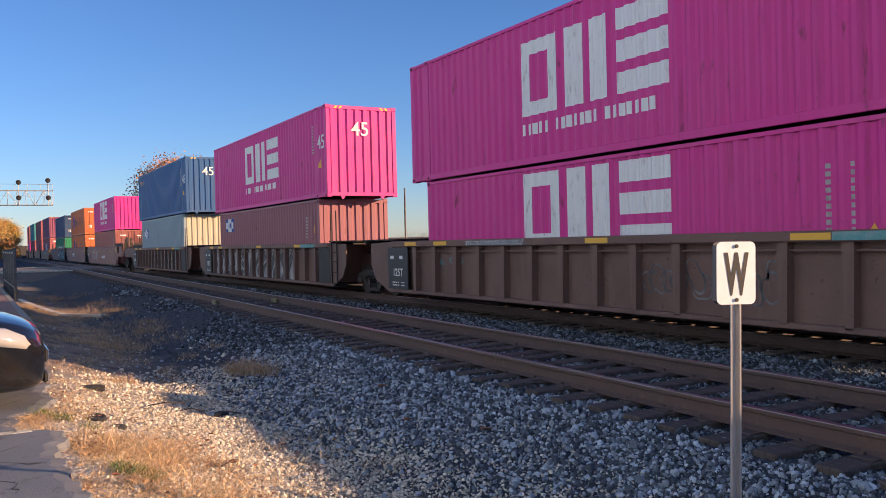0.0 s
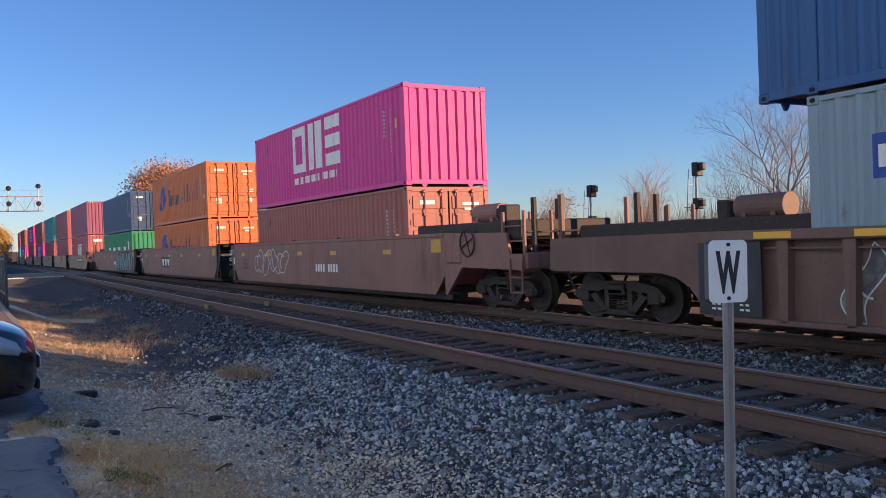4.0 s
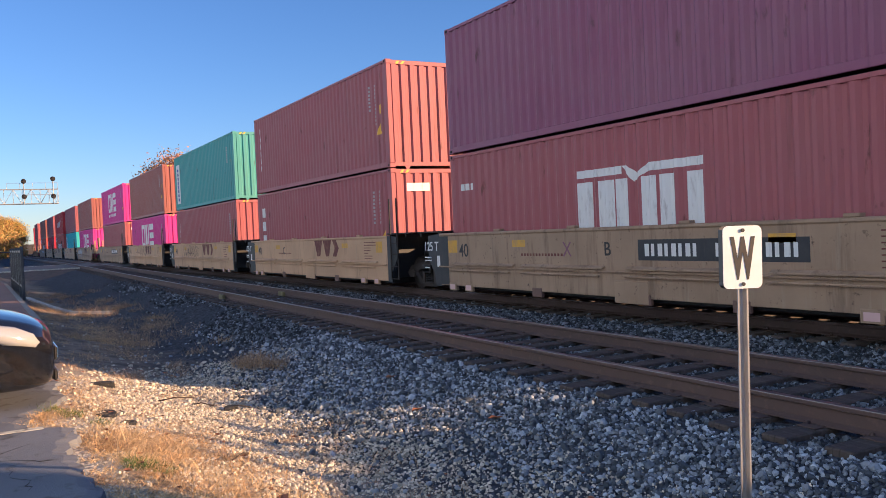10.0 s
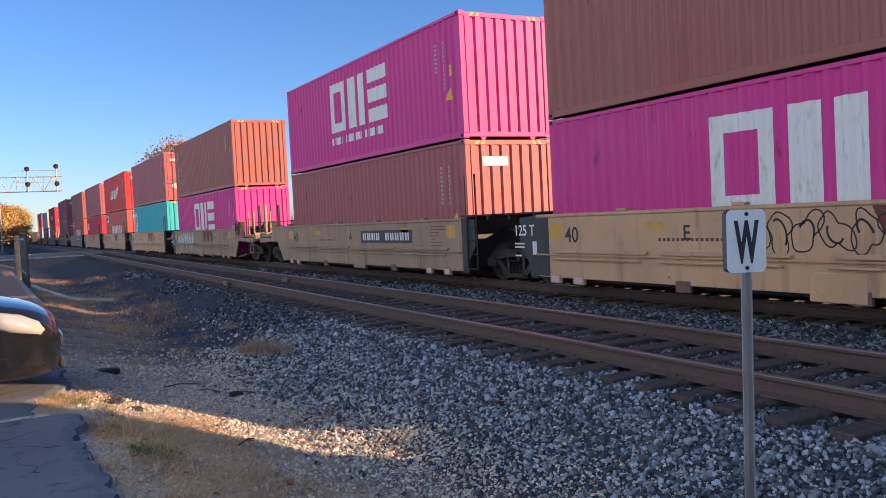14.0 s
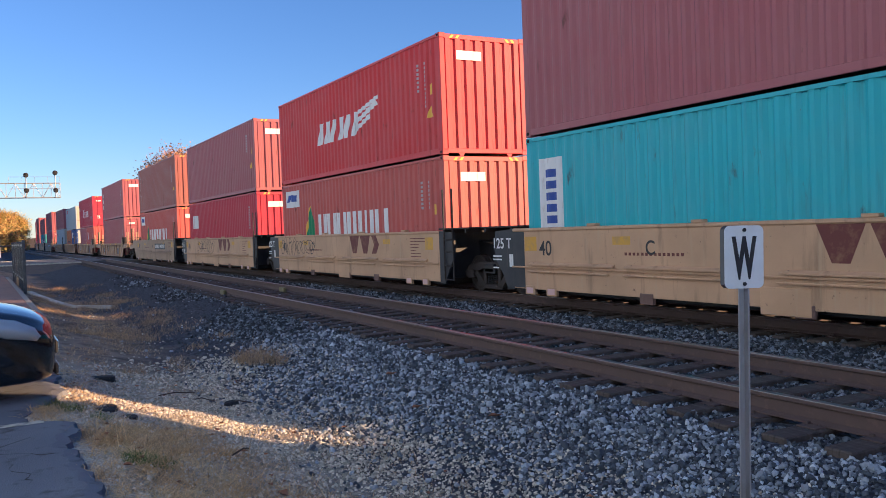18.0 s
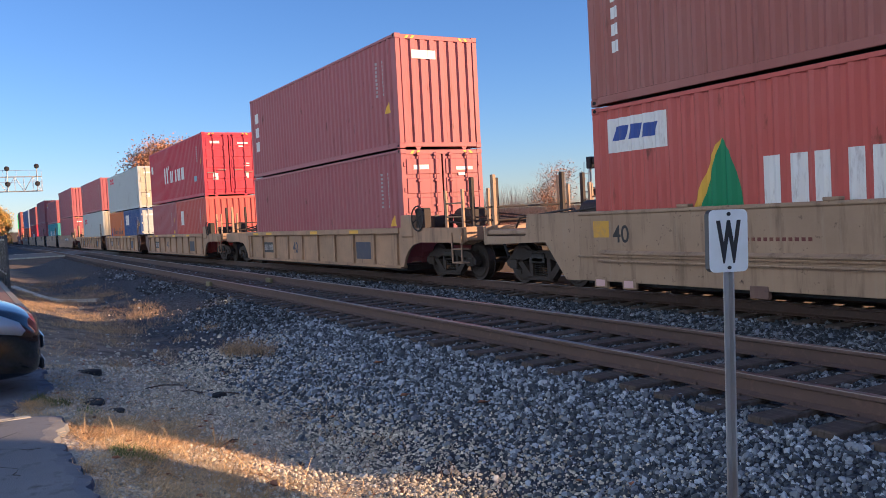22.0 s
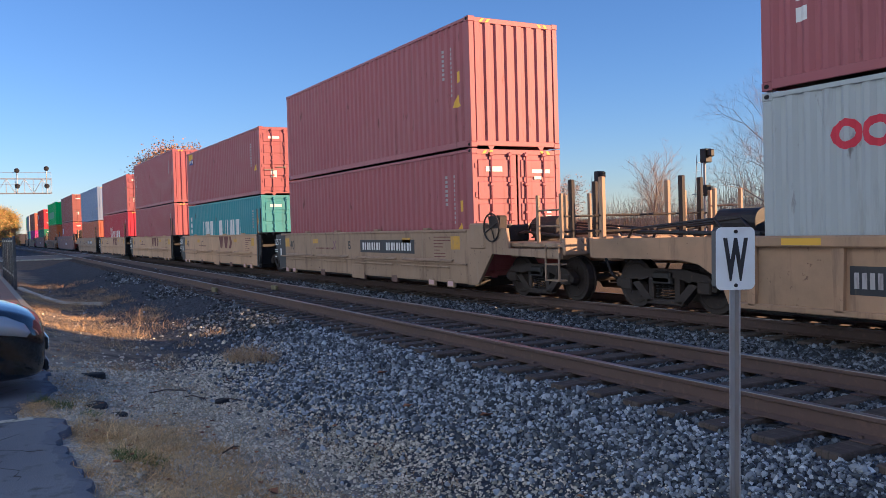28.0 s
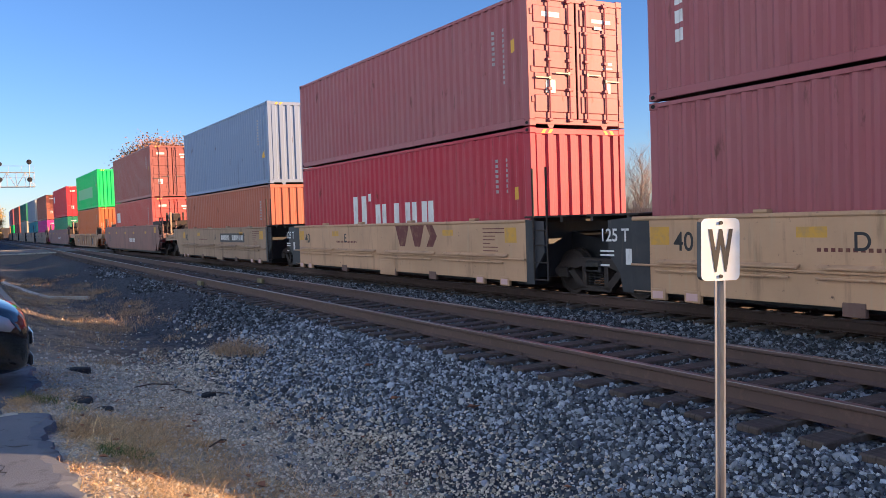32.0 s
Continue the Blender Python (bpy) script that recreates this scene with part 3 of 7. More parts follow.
def marks_for(kind, length, high):
    """Plain shapes in the colours of each container's markings: (name, outlines, material)."""
    c = length / 2
    if kind == "square":
        return [("painted_logo", mark_square(c - 0.0), ink_white)]
    if kind == "square_high":
        return [("painted_logo", mark_square(c - 0.1), ink_white)]
    if kind == "notched":
        return [("painted_logo", bars_of(4.7, 7.85, 0.95, 1.92, 3, 0.06) + [rect(4.7, 5.9, 2.0, 2.14), rect(6.55, 7.8, 2.0, 2.14), [(5.9, 2.14), (6.2, 1.85), (6.3, 1.98), (6.05, 2.14)],
                 [(6.3, 1.98), (6.2, 1.85), (6.55, 2.0), (6.55, 2.14)]], ink_white), ("painted_sign", blocks(0.45, 0.95, 2.05, 2.2, 4), ink_white)]
    if kind == "swoosh":
        return [("painted_logo", bars_of(3.8, 7.1, 1.05, 1.72, 3, 0.10, 0.22) + [[(7.0, 1.35), (8.5, 1.72), (8.4, 1.88), (7.1, 1.5)], [(7.1, 1.6), (8.6, 1.9), (8.6, 2.0), (7.2, 1.74)],
                 [(6.9, 1.12), (8.0, 1.42), (7.95, 1.55), (6.95, 1.25)]], ink_white)]
    if kind == "peaks":
        return [("painted_logo", bars_of(3.6, 9.3, 0.75, 1.76, 7, 0.16, single=(6,)), ink_white), ("painted_emblem", [[(2.35, 0.9), (3.3, 0.9), (3.0, 1.9), (2.85, 2.1)]], ink_green),
                ("painted_emblem", [[(2.15, 0.9), (2.36, 0.9), (2.85, 2.1), (2.75, 2.0)]], ink_yellow),
                ("sticker", [rect(0.35, 1.75, 2.08, 2.66)], ink_white), ("sticker_mark", [rect(0.5, 0.8, 2.28, 2.52, 0.08), rect(0.86, 1.12, 2.28, 2.52, 0.08), rect(1.18, 1.5, 2.28, 2.5, 0.1)], ink_blue)]
    if kind == "sail":
        return [("painted_emblem", [[(1.8, 0.82), (2.4, 0.82), (2.55, 2.05), (2.1, 1.75)], [(2.46, 0.82), (3.05, 0.98), (3.3, 2.1), (2.65, 2.08)], [(3.05, 1.25), (3.45, 1.2), (3.5, 1.6), (3.16, 1.5)]], ink_blue),
                ("painted_logo", bars_of(4.15, 7.0, 0.95, 1.45, 5, 0.2, 0, (0.36, 0, 0, 0, 0.0)) + [rect(7.05, 7.35, 1.13, 1.25)] + bars_of(7.5, 10.5, 0.95, 1.45, 5, 0.2, 0, (0.36, 0.36, 0, 0, 0.36), (0, 1)), ink_slate)]
    if kind == "sail_small":
        return [("painted_emblem", [[(0.45, 0.75), (0.65, 0.75), (0.75, 1.5), (0.55, 1.35)], [(0.7, 0.75), (0.9, 0.85), (1.05, 1.5), (0.8, 1.5)]], ink_blue),
                ("painted_logo", bars_of(1.6, 5.6, 1.0, 1.28, 11, 0.25, 0, (0.2, 0, 0, 0, 0, 0, 0.2, 0.2)), ink_slate)]
    if kind == "crown":
        return [("painted_logo", bars_of(3.75, 4.75, 1.0, 1.85, 1, 0.15) + [rect(4.75, 4.95, 1.7, 1.9)] + bars_of(5.2, 8.5, 1.0, 1.6, 4, 0.22, single=(1,)), ink_white)]
    if kind == "crown_plate":
        return marks_for("crown", length, high) + [("sticker", [rect(0.35, 0.8, 1.75, 2.15)], ink_white), ("sticker", [rect(10.35, 10.75, 0.75, 1.0)], mat("pale_blue_sticker", (0.25, 0.4, 0.5)))]
    if kind == "two_words":
        return [("painted_logo", bars_of(2.9, 5.05, 0.9, 1.74, 5, 0.2, single=(2,)) + bars_of(5.85, 9.3, 0.9, 1.74, 8, 0.2, single=(2, 5)), ink_white), ("painted_sign", column(0.45, 0.9, 2.1, 4, 0.28), ink_white)]
    if kind == "wide_four":
        return [("painted_logo", [rect(2.4, 3.3, 0.8, 1.6), rect(4.35, 5.3, 0.8, 1.6), rect(6.3, 7.3, 0.8, 1.6), rect(8.7, 9.7, 0.8, 1.6)], ink_white),
                ("sticker", [rect(10.5, 10.95, 1.1, 1.95)], ink_white)]
    if kind == "two_rings":
        return [("painted_logo", ring_mark(1.28, 2.2, 0.22, 0.2, 0.1) + ring_mark(1.72, 2.2, 0.22, 0.2, 0.1) + ring_mark(2.12, 2.2, 0.2, 0.2, 0.1) + [rect(2.4, 2.5, 2.0, 2.4), rect(2.5, 2.75, 2.0, 2.1)], ink_red)]
    if kind == "tricolour":
        return [("sign_square", [rect(0.87, 1.31, 1.75, 2.3), rect(1.75, 2.2, 1.75, 2.3)], ink_blue), ("sign_square", [rect(1.31, 1.75, 1.75, 2.3)], ink_white),
                ("sign_mark", [rect(0.97, 1.2, 1.88, 2.16), rect(1.87, 2.08, 1.88, 2.16)], ink_white), ("sign_mark", ring_mark(1.53, 2.02, 0.15, 0.16, 0.06), ink_blue)]
    if kind == "upright":
        return [("painted_sign", column(0.55, 0.85, 2.55, 6, 0.2), ink_white)]
    if kind == "upright_big":
        return [("painted_sign", column(0.5, 0.95, 2.5, 3, 0.32), ink_white)]
    if kind == "strip":
        return [("painted_panel", [rect(0.42, 1.12, 0.35, 2.45)], ink_white), ("panel_mark", column(0.58, 0.5, 2.3, 8, 0.36), ink_blue)]
    if kind == "three":
        return [("painted_logo", blocks(0.55, 2.0, 1.6, 2.25, 3, 0.2), ink_white)]
    if kind == "corner_plate":
        return [("painted_panel", [rect(0.45, 1.25, 2.0, 2.5)], ink_yellow), ("panel_mark", [rect(0.5, 0.85, 1.98, 2.2), rect(0.9, 1.2, 1.98, 2.25)], ink_blue), ("panel_mark", blocks(0.5, 1.2, 2.05, 2.2, 4), ink_white)]
    if kind == "corner_code":
        return [("painted_sign", blocks(0.7, 1.7, 2.25, 2.5, 3), ink_gold)]
    if kind == "band":
        return [("painted_panel", [rect(1.2, 9.5, 0.85, 1.7)], mat("pale_green_panel", (0.25, 0.55, 0.3)))]
    if kind == "square_emblem":
        return [("sticker", [rect(0.9, 1.6, 1.35, 2.05)], ink_white)]
    return []


def code_marks(length, high, rng):
    """Small identification lines near the leading end, unreadable bars, and sometimes a triangle or a label."""
    x = length - 1.25
    p = []
    for k in range(2):
        z = high - 0.55
        for _ in range(rng.choice((7, 9, 11))):
            p.append(rect(x + k * 0.34, x + k * 0.34 + 0.055, z - 0.065, z))
            z -= 0.105
    return p


rng = random.Random(7)


def container(length, high, colour, mark, end, at, tint_end=None, old=0.5, codes=True, label=""):
    c = thing("shipping_container", label, "shipping container", "containers on the train", at=at)
    m = paint(colour, old)
    lx, ww = length / 2, W / 2
    part("side_panel", side_sheet(length, high), m, c)
    part("side_panel", side_sheet(length, high), m, c, at=pose(0, 0, 0, 0, 0, 180))
    part("roof_panel", cached(("roof", length), lambda: Shell().box(-lx + 0.1, lx - 0.1, -ww + 0.05, ww - 0.05, -0.03, -0.012).mesh("roof_panel")), m, c, at=pose(0, 0, high))
    part("floor", cached(("floor", length), lambda: Shell().box(-lx + 0.1, lx - 0.1, -ww + 0.06, ww - 0.06, 0.10, 0.15).mesh("floor")), soot, c)
    rail = cached(("rail", length), lambda: Shell().box(-lx + 0.17, lx - 0.17, -ww + 0.004, -ww + 0.06, 0.02, 0.155, 0.008).mesh("bottom_rail"))
    cap = cached(("cap", length), lambda: Shell().box(-lx + 0.17, lx - 0.17, -ww + 0.004, -ww + 0.064, -0.08, -0.012, 0.006).mesh("top_rail"))
    for rz in (0, 180):
        part("bottom_rail", rail, m, c, at=pose(0, 0, 0, 0, 0, rz))
        part("top_rail", cap, m, c, at=pose(0, 0, high, 0, 0, rz))
    post = cached(("post", high), lambda: Shell().box(-0.085, 0.085, -0.07, 0.07, 0.118, high - 0.118, 0.012).mesh("corner_post"))
    header = cached("header", lambda: Shell().box(-0.06, -0.006, -ww + 0.14, ww - 0.14, -0.135, -0.02, 0.008).mesh("end_header"))
    sill = cached("sill", lambda: Shell().box(-0.06, -0.006, -ww + 0.14, ww - 0.14, 0.03, 0.145, 0.008).extrude([(-ww + 0.45, 0.03), (-ww + 0.62, 0.03), (-ww + 0.55, -0.07), (-ww + 0.51, -0.07)], -0.05, -0.012, "x")
                  .extrude([(ww - 0.62, 0.03), (ww - 0.45, 0.03), (ww - 0.51, -0.07), (ww - 0.55, -0.07)], -0.05, -0.012, "x").mesh("end_sill"))
    spots_x = [lx - 0.089] + ([6.096 - 0.089] if length > 12.5 else [])
    for sx in (-1, 1):
        for x in spots_x:
            for sy in (-1, 1):
                part("corner_post", post, m, c, at=pose(sx * x, sy * (ww - 0.075), 0))
                for z in (0, high - 0.118):
                    k = part("corner_casting", casting_mesh(), m, c, at=pose(sx * x, sy * (ww - 0.081), z))
                    if sy < 0:
                        part("casting_hole_disc", hole_mesh(), hole_shade, k)
        part("end_header", header, m, c, at=pose(sx * lx, 0, high, 0, 0, 0 if sx > 0 else 180))
        part("end_sill", sill, m, c, at=pose(sx * lx, 0, 0, 0, 0, 0 if sx > 0 else 180))
    em = paint(tint_end, old) if tint_end else m
    part("end_panel", end_sheet(high), m, c, at=pose(-lx, 0, 0, 0, 0, 180))
    if end == "door":
        for sy in (-1, 1):
            leaf = part("door_leaf", door_leaf(high), em, c, at=Matrix.Translation((lx, 0, 0)) @ Matrix.Diagonal((1, sy, 1, 1)))
            for y in (0.22, 0.72):
                part("lock_rod", lock_rod(high), em, leaf, at=pose(0, y, 0))
                part("door_handle", handle_mesh(), rod_grey, leaf, at=pose(0, y + 0.32 if y < 0.5 else y + 0.3, high * (0.40 if y < 0.5 else 0.36)))
        lab = cached(("doorlab", high), lambda: Shell().box(0, 0.004, -0.86, -0.42, high * 0.82, high * 0.86).box(0, 0.004, 0.40, 0.90, high * 0.81, high * 0.84).box(0, 0.004, 0.46, 0.66, high * 0.76, high * 0.785)
                     .box(0, 0.004, -0.80, -0.56, high * 0.25, high * 0.35).box(0, 0.004, 0.66, 0.92, high * 0.49, high * 0.51).box(0, 0.004, 0.66, 0.92, high * 0.455, high * 0.47).box(0, 0.004, 0.70, 0.86, high * 0.27, high * 0.36).mesh("door_label"))
        pieces("door_label", lab, ink_white, c, at=pose(lx + 0.002, 0, 0))
    else:
        part("end_panel", end_sheet(high), em, c, at=pose(lx, 0, 0))
        if mark in ("notched", "swoosh", "peaks", "three", "upright_big") or end == "plate":
            part("end_plate", cached("endplate", lambda: Shell().box(-0.011, -0.008, -0.75, -0.05, 0, 0.22).mesh("end_plate")), ink_white, c, at=pose(lx, 0, high - 0.62))
    stripe = cached("stripes", lambda: Shell().extrude([(-ww + 0.28, -0.12), (-ww + 0.36, -0.12), (-ww + 0.42, -0.04), (-ww + 0.34, -0.04)], -0.006, -0.002, "x")
                    .extrude([(-ww + 0.44, -0.12), (-ww + 0.52, -0.12), (-ww + 0.58, -0.04), (-ww + 0.50, -0.04)], -0.006, -0.002, "x")
                    .extrude([(ww - 0.36, -0.12), (ww - 0.28, -0.12), (ww - 0.34, -0.04), (ww - 0.42, -0.04)], -0.006, -0.002, "x")
                    .extrude([(ww - 0.52, -0.12), (ww - 0.44, -0.12), (ww - 0.50, -0.04), (ww - 0.58, -0.04)], -0.006, -0.002, "x").mesh("hazard_stripes"))
    if high > 2.7:
        pieces("hazard_stripe", stripe, ink_yellow, c, at=pose(lx, 0, high))
    for name, polys, ink in marks_for(mark, length, high):
        mk = part(name, decal(polys, length, (mark, name, len(polys), ink.name, polys[0][0]), 0.003 if name.endswith("_mark") else 0.0), ink, c)
        if len(polys) > 4:
            tagged(mk, kind="stuff")
    if codes:
        v = rng.randrange(4)
        r2 = random.Random(v)
        tagged(part("identification_code", decal(code_marks(length, high, r2), length, ("codes", high, v)), ink_faded, c), kind="stuff")
        if v in (0, 1):
            part("warning_triangle", decal([[(length - 0.78, 0.95), (length - 0.42, 0.95), (length - 0.60, 1.25)]], length, ("tri",)), ink_yellow, c)
        if v in (1, 2, 3):
            part("yellow_label", decal([rect(length - 0.62, length - 0.44, 1.5, 1.75)], length, ("lab",)), ink_yellow, c)
    return c


# ------------------------------------------------------------------ wagons
def wheelset_mesh():
    def build():
        sh = Shell().cyl((0, -0.98, 0), (0, 0.98, 0), 0.075, 10)
        for s in (-1, 1):
            sh.cyl((0, s * 0.69, 0), (0, s * 0.82, 0), 0.42, 28)
            sh.cyl((0, s * 0.66, 0), (0, s * 0.69, 0), 0.448, 28)
            sh.cyl((0, s * 0.82, 0), (0, s * 0.835, 0), 0.36, 24, 0.33)
            sh.cyl((0, s * 0.835, 0), (0, s * 0.93, 0), 0.13, 12)
            for a in range(5):
                b = a * 2 * math.pi / 5
                sh.cyl((0.22 * math.cos(b), s * 0.83, 0.22 * math.sin(b)), (0.22 * math.cos(b), s * 0.842, 0.22 * math.sin(b)), 0.05, 8)
        return sh.mesh("wheelset")
    return cached("wheelset", build)


def frame_mesh():
    """One cast side frame of a truck, with its pockets open."""
    def build():
        sh = Shell()
        top = [(-1.15, 0.46), (-0.95, 0.62), (-0.45, 0.70), (0.45, 0.70), (0.95, 0.62), (1.15, 0.46), (1.12, 0.36), (0.75, 0.44), (0.35, 0.55), (-0.35, 0.55), (-0.75, 0.44), (-1.12, 0.36)]
        sh.extrude(top, -1.06, -0.92, "y")
        for s in (-1, 1):
            sh.extrude([(s * 0.80, 0.50), (s * 0.62, 0.52), (s * 0.24, 0.17), (s * 0.40, 0.13)], -1.06, -0.92, "y")
            sh.extrude([(s * 0.35, 0.58), (s * 0.24, 0.58), (s * 0.24, 0.16), (s * 0.35, 0.16)], -1.05, -0.93, "y")
            sh.box(s * 0.89 - 0.14, s * 0.89 + 0.14, -1.09, -0.9, 0.32, 0.52, 0.02)
        sh.box(-0.42, 0.42, -1.06, -0.92, 0.10, 0.20, 0.02)
        return sh.mesh("side_frame")
    return cached("frame", build)


def spring_mesh():
    def build():
        sh = Shell()
        for x in (-0.14, 0.0, 0.14):
            for i in range(5):
                sh.ring((x, -1.0, 0.23 + i * 0.045), 0.052, 0.016, "z", 10, 4)
        sh.box(-0.23, 0.23, -1.12, -0.9, 0.45, 0.57, 0.02)
        return sh.mesh("spring_nest")
    return cached("springs", build)


WHEELS = {-0.89: [], 0.89: []}


def truck(parent, x):
    t = part("truck", cached("bolster", lambda: Shell().box(-0.2, 0.2, -1.12, 1.12, 0.46, 0.66, 0.03).box(-0.3, 0.3, -0.3, 0.3, 0.6, 0.75, 0.03).box(-0.75, 0.75, -0.5, -0.42, 0.3, 0.4).box(-0.75, 0.75, 0.42, 0.5, 0.3, 0.4).mesh("truck")), soot, parent, at=pose(x, 0, 0))
    for rz in (0, 180):
        part("side_frame", frame_mesh(), cast_brown, t, at=pose(0, 0, 0, 0, 0, rz))
        tagged(part("spring_nest", spring_mesh(), soot, t, at=pose(0, 0, 0, 0, 0, rz)), kind="stuff")
    for a in (-0.89, 0.89):
        WHEELS[a].append(part("wheelset", wheelset_mesh(), cast_brown, t, at=pose(a, 0, 0.42)))


def end_outline(style, hl, top, low, xe, tx):
    """Side of the end platform over its truck."""
    if style == "smooth40":
        return [(hl, top), (hl + 1.55, top), (hl + 1.62, 1.02), (xe, 1.02), (xe, 0.84), (hl + 1.0, 0.90), (hl + 0.40, low + 0.02), (hl, low + 0.02)]
    if style == "smooth53":
        return [(hl, top), (xe - 0.55, top - 0.05), (xe - 0.45, 1.2), (xe, 1.2), (xe, 0.88), (hl + 0.75, 0.92), (hl + 0.1, low + 0.02), (hl, low + 0.02)]
    return [(hl, top), (xe, top - 0.03), (xe, 0.88), (hl + 1.05, 0.88), (hl + 0.72, 0.82), (hl + 0.45, 0.68), (hl + 0.25, 0.48), (hl + 0.16, low + 0.05), (hl, low + 0.05)]


STYLES = {  # half length of the well side, top, bottom, flange, side paint
    "smooth40": (6.25, 1.43, 0.20, wagon_yellow), "ribbed40": (6.35, 1.24, 0.22, wagon_tan),
    "ribbed48": (7.55, 1.50, 0.20, wagon_dark), "smooth53": (8.35, 1.68, 0.28, wagon_brown)}
WORDS = {"smooth40": "dusty yellow articulated well wagon with smooth sides carrying stacked containers", "ribbed40": "grimy tan well wagon with ribbed sides carrying stacked containers",
         "ribbed48": "sooty brown well wagon with ribbed graffitied sides carrying stacked containers", "smooth53": "weathered brown well wagon with tall smooth sides carrying stacked containers"}


def wagon(style, lead, trail, at, reach_lead, reach_trail, number="40", art="", letter="", drab=False):
    """One platform of a well wagon. lead and trail: 'joint' (a truck shared with the next platform) or 'coupler'."""
    hl, top, low, m = STYLES[style]
    if drab:
        m = wagon_drab
    dm = wagon_drab if style == "smooth40" else m      # the end gear is dirtier than the sides
    w = thing("well_wagon", WORDS[style], "freight wagon", "wagons of the train", at=at)
    ys = 1.50
    smooth = style.startswith("smooth")
    inset = 0.14 if style == "ribbed48" else 0.06       # depth of the plates behind the ribs
    for s in (-1, 1):
        rz = 0 if s < 0 else 180

        def side():
            sh = Shell()
            if style == "smooth40":
                sh.box(-hl, hl, -ys, -ys + 0.03, low + 0.03, top, 0.006)
                sh.box(-hl, hl, -ys - 0.025, -ys + 0.12, top - 0.07, top - 0.002, 0.02)
            elif style == "smooth53":
                sh.extrude([(-hl, top), (hl, top), (hl, low + 0.45), (hl - 0.45, low), (-hl + 0.45, low), (-hl, low + 0.45)], -ys, -ys + 0.04, "y")
                sh.box(-hl, hl, -ys - 0.02, -ys + 0.14, top - 0.09, top + 0.004, 0.02)
            else:
                sh.box(-hl, hl, -ys + inset, -ys + inset + 0.03, low + 0.03, top - 0.12, 0.0)
                if style == "ribbed48":
                    sh.box(-hl, hl, -ys + 0.05, -ys + inset, top - 0.27, top - 0.245)
                sh.box(-hl, hl, -ys - 0.04, -ys + 0.2, top - 0.15, top, 0.02)
                sh.box(-hl, hl, -ys, -ys + 0.2, low, low + 0.08, 0.01)
            return sh.mesh("side_sill")
        part("side_sill", cached(("sill", style), side), m, w, at=pose(0, 0, 0, 0, 0, rz))
        if smooth:
            if style == "smooth40":
                rails = cached("lips", lambda: Shell().cyl((-hl, -ys - 0.03, 0.66), (hl, -ys - 0.03, 0.66), 0.02, 6).mesh("side_pipe"))
                part("side_pipe", rails, m, w, at=pose(0, 0, 0, 0, 0, rz))
                slat = cached("slat", lambda: Shell().extrude([(-ys - 0.07, 0.70), (-ys, 0.73), (-ys, 0.76), (-ys - 0.07, 0.72)], -1.25, 1.25, "x").cyl((-1.3, -ys - 0.04, 0.58), (1.1, -ys - 0.04, 0.58), 0.018, 6).mesh("ledge"))
                for x in (-4.4, -1.6, 1.5, 4.4):
                    part("ledge", slat, m, w, at=pose(0, 0, 0, 0, 0, rz) @ pose(x, 0, 0))
                pad = cached("pad", lambda: Shell().box(-0.16, 0.16, -ys - 0.01, -ys + 0.06, 0.12, 0.30, 0.01).mesh("bottom_pad"))
                for x in (-5.7, -5.0, -2.4, 0.6, 2.6, 4.6, 5.5):
                    p = part("bottom_pad", pad, wagon_dark if abs(x) < 4 else m, w, at=pose(0, 0, 0, 0, 0, rz) @ pose(x, 0, 0))
                    if abs(x) > 4.5 and s < 0:
                        part("reflector", cached("refl", lambda: Shell().box(-0.11, 0.11, -ys - 0.014, -ys - 0.011, 0.15, 0.26).mesh("reflector")), reflector, p)
            lug = cached("lug", lambda: Shell().box(-0.12, 0.12, -ys - 0.02, -ys + 0.1, 0, 0.05, 0.01).mesh("stacking_lug"))
            for x in (-hl * 0.6, -0.2 * hl, hl * 0.25, hl * 0.7):
                part("stacking_lug", lug, m, w, at=pose(0, 0, 0, 0, 0, rz) @ pose(x, 0, top))
        else:
            n = 16 if style == "ribbed48" else 10
            rib = cached(("rib", style), lambda: Shell().extrude([(-0.06, low + 0.05), (0.06, low + 0.05), (0.09, top - 0.15), (-0.09, top - 0.15)], -ys, -ys + inset + 0.01, "y").mesh("side_rib"))
            for i in range(n):
                part("side_rib", rib, m, w, at=pose(0, 0, 0, 0, 0, rz) @ pose(-hl + 0.25 + (2 * hl - 0.5) * i / (n - 1), 0, 0))
    part("well_floor", cached(("wf", style), lambda: Shell().box(-hl, hl, -1.32, -0.9, 0.16, 0.30, 0.01).box(-hl, hl, 0.9, 1.32, 0.16, 0.30, 0.01).box(-6.1, -5.6, -1.3, 1.3, 0.14, 0.32, 0.01)
                              .box(5.6, 6.1, -1.3, 1.3, 0.14, 0.32, 0.01).box(-0.25, 0.25, -1.3, 1.3, 0.14, 0.28, 0.01).mesh("well_floor")), soot, w)
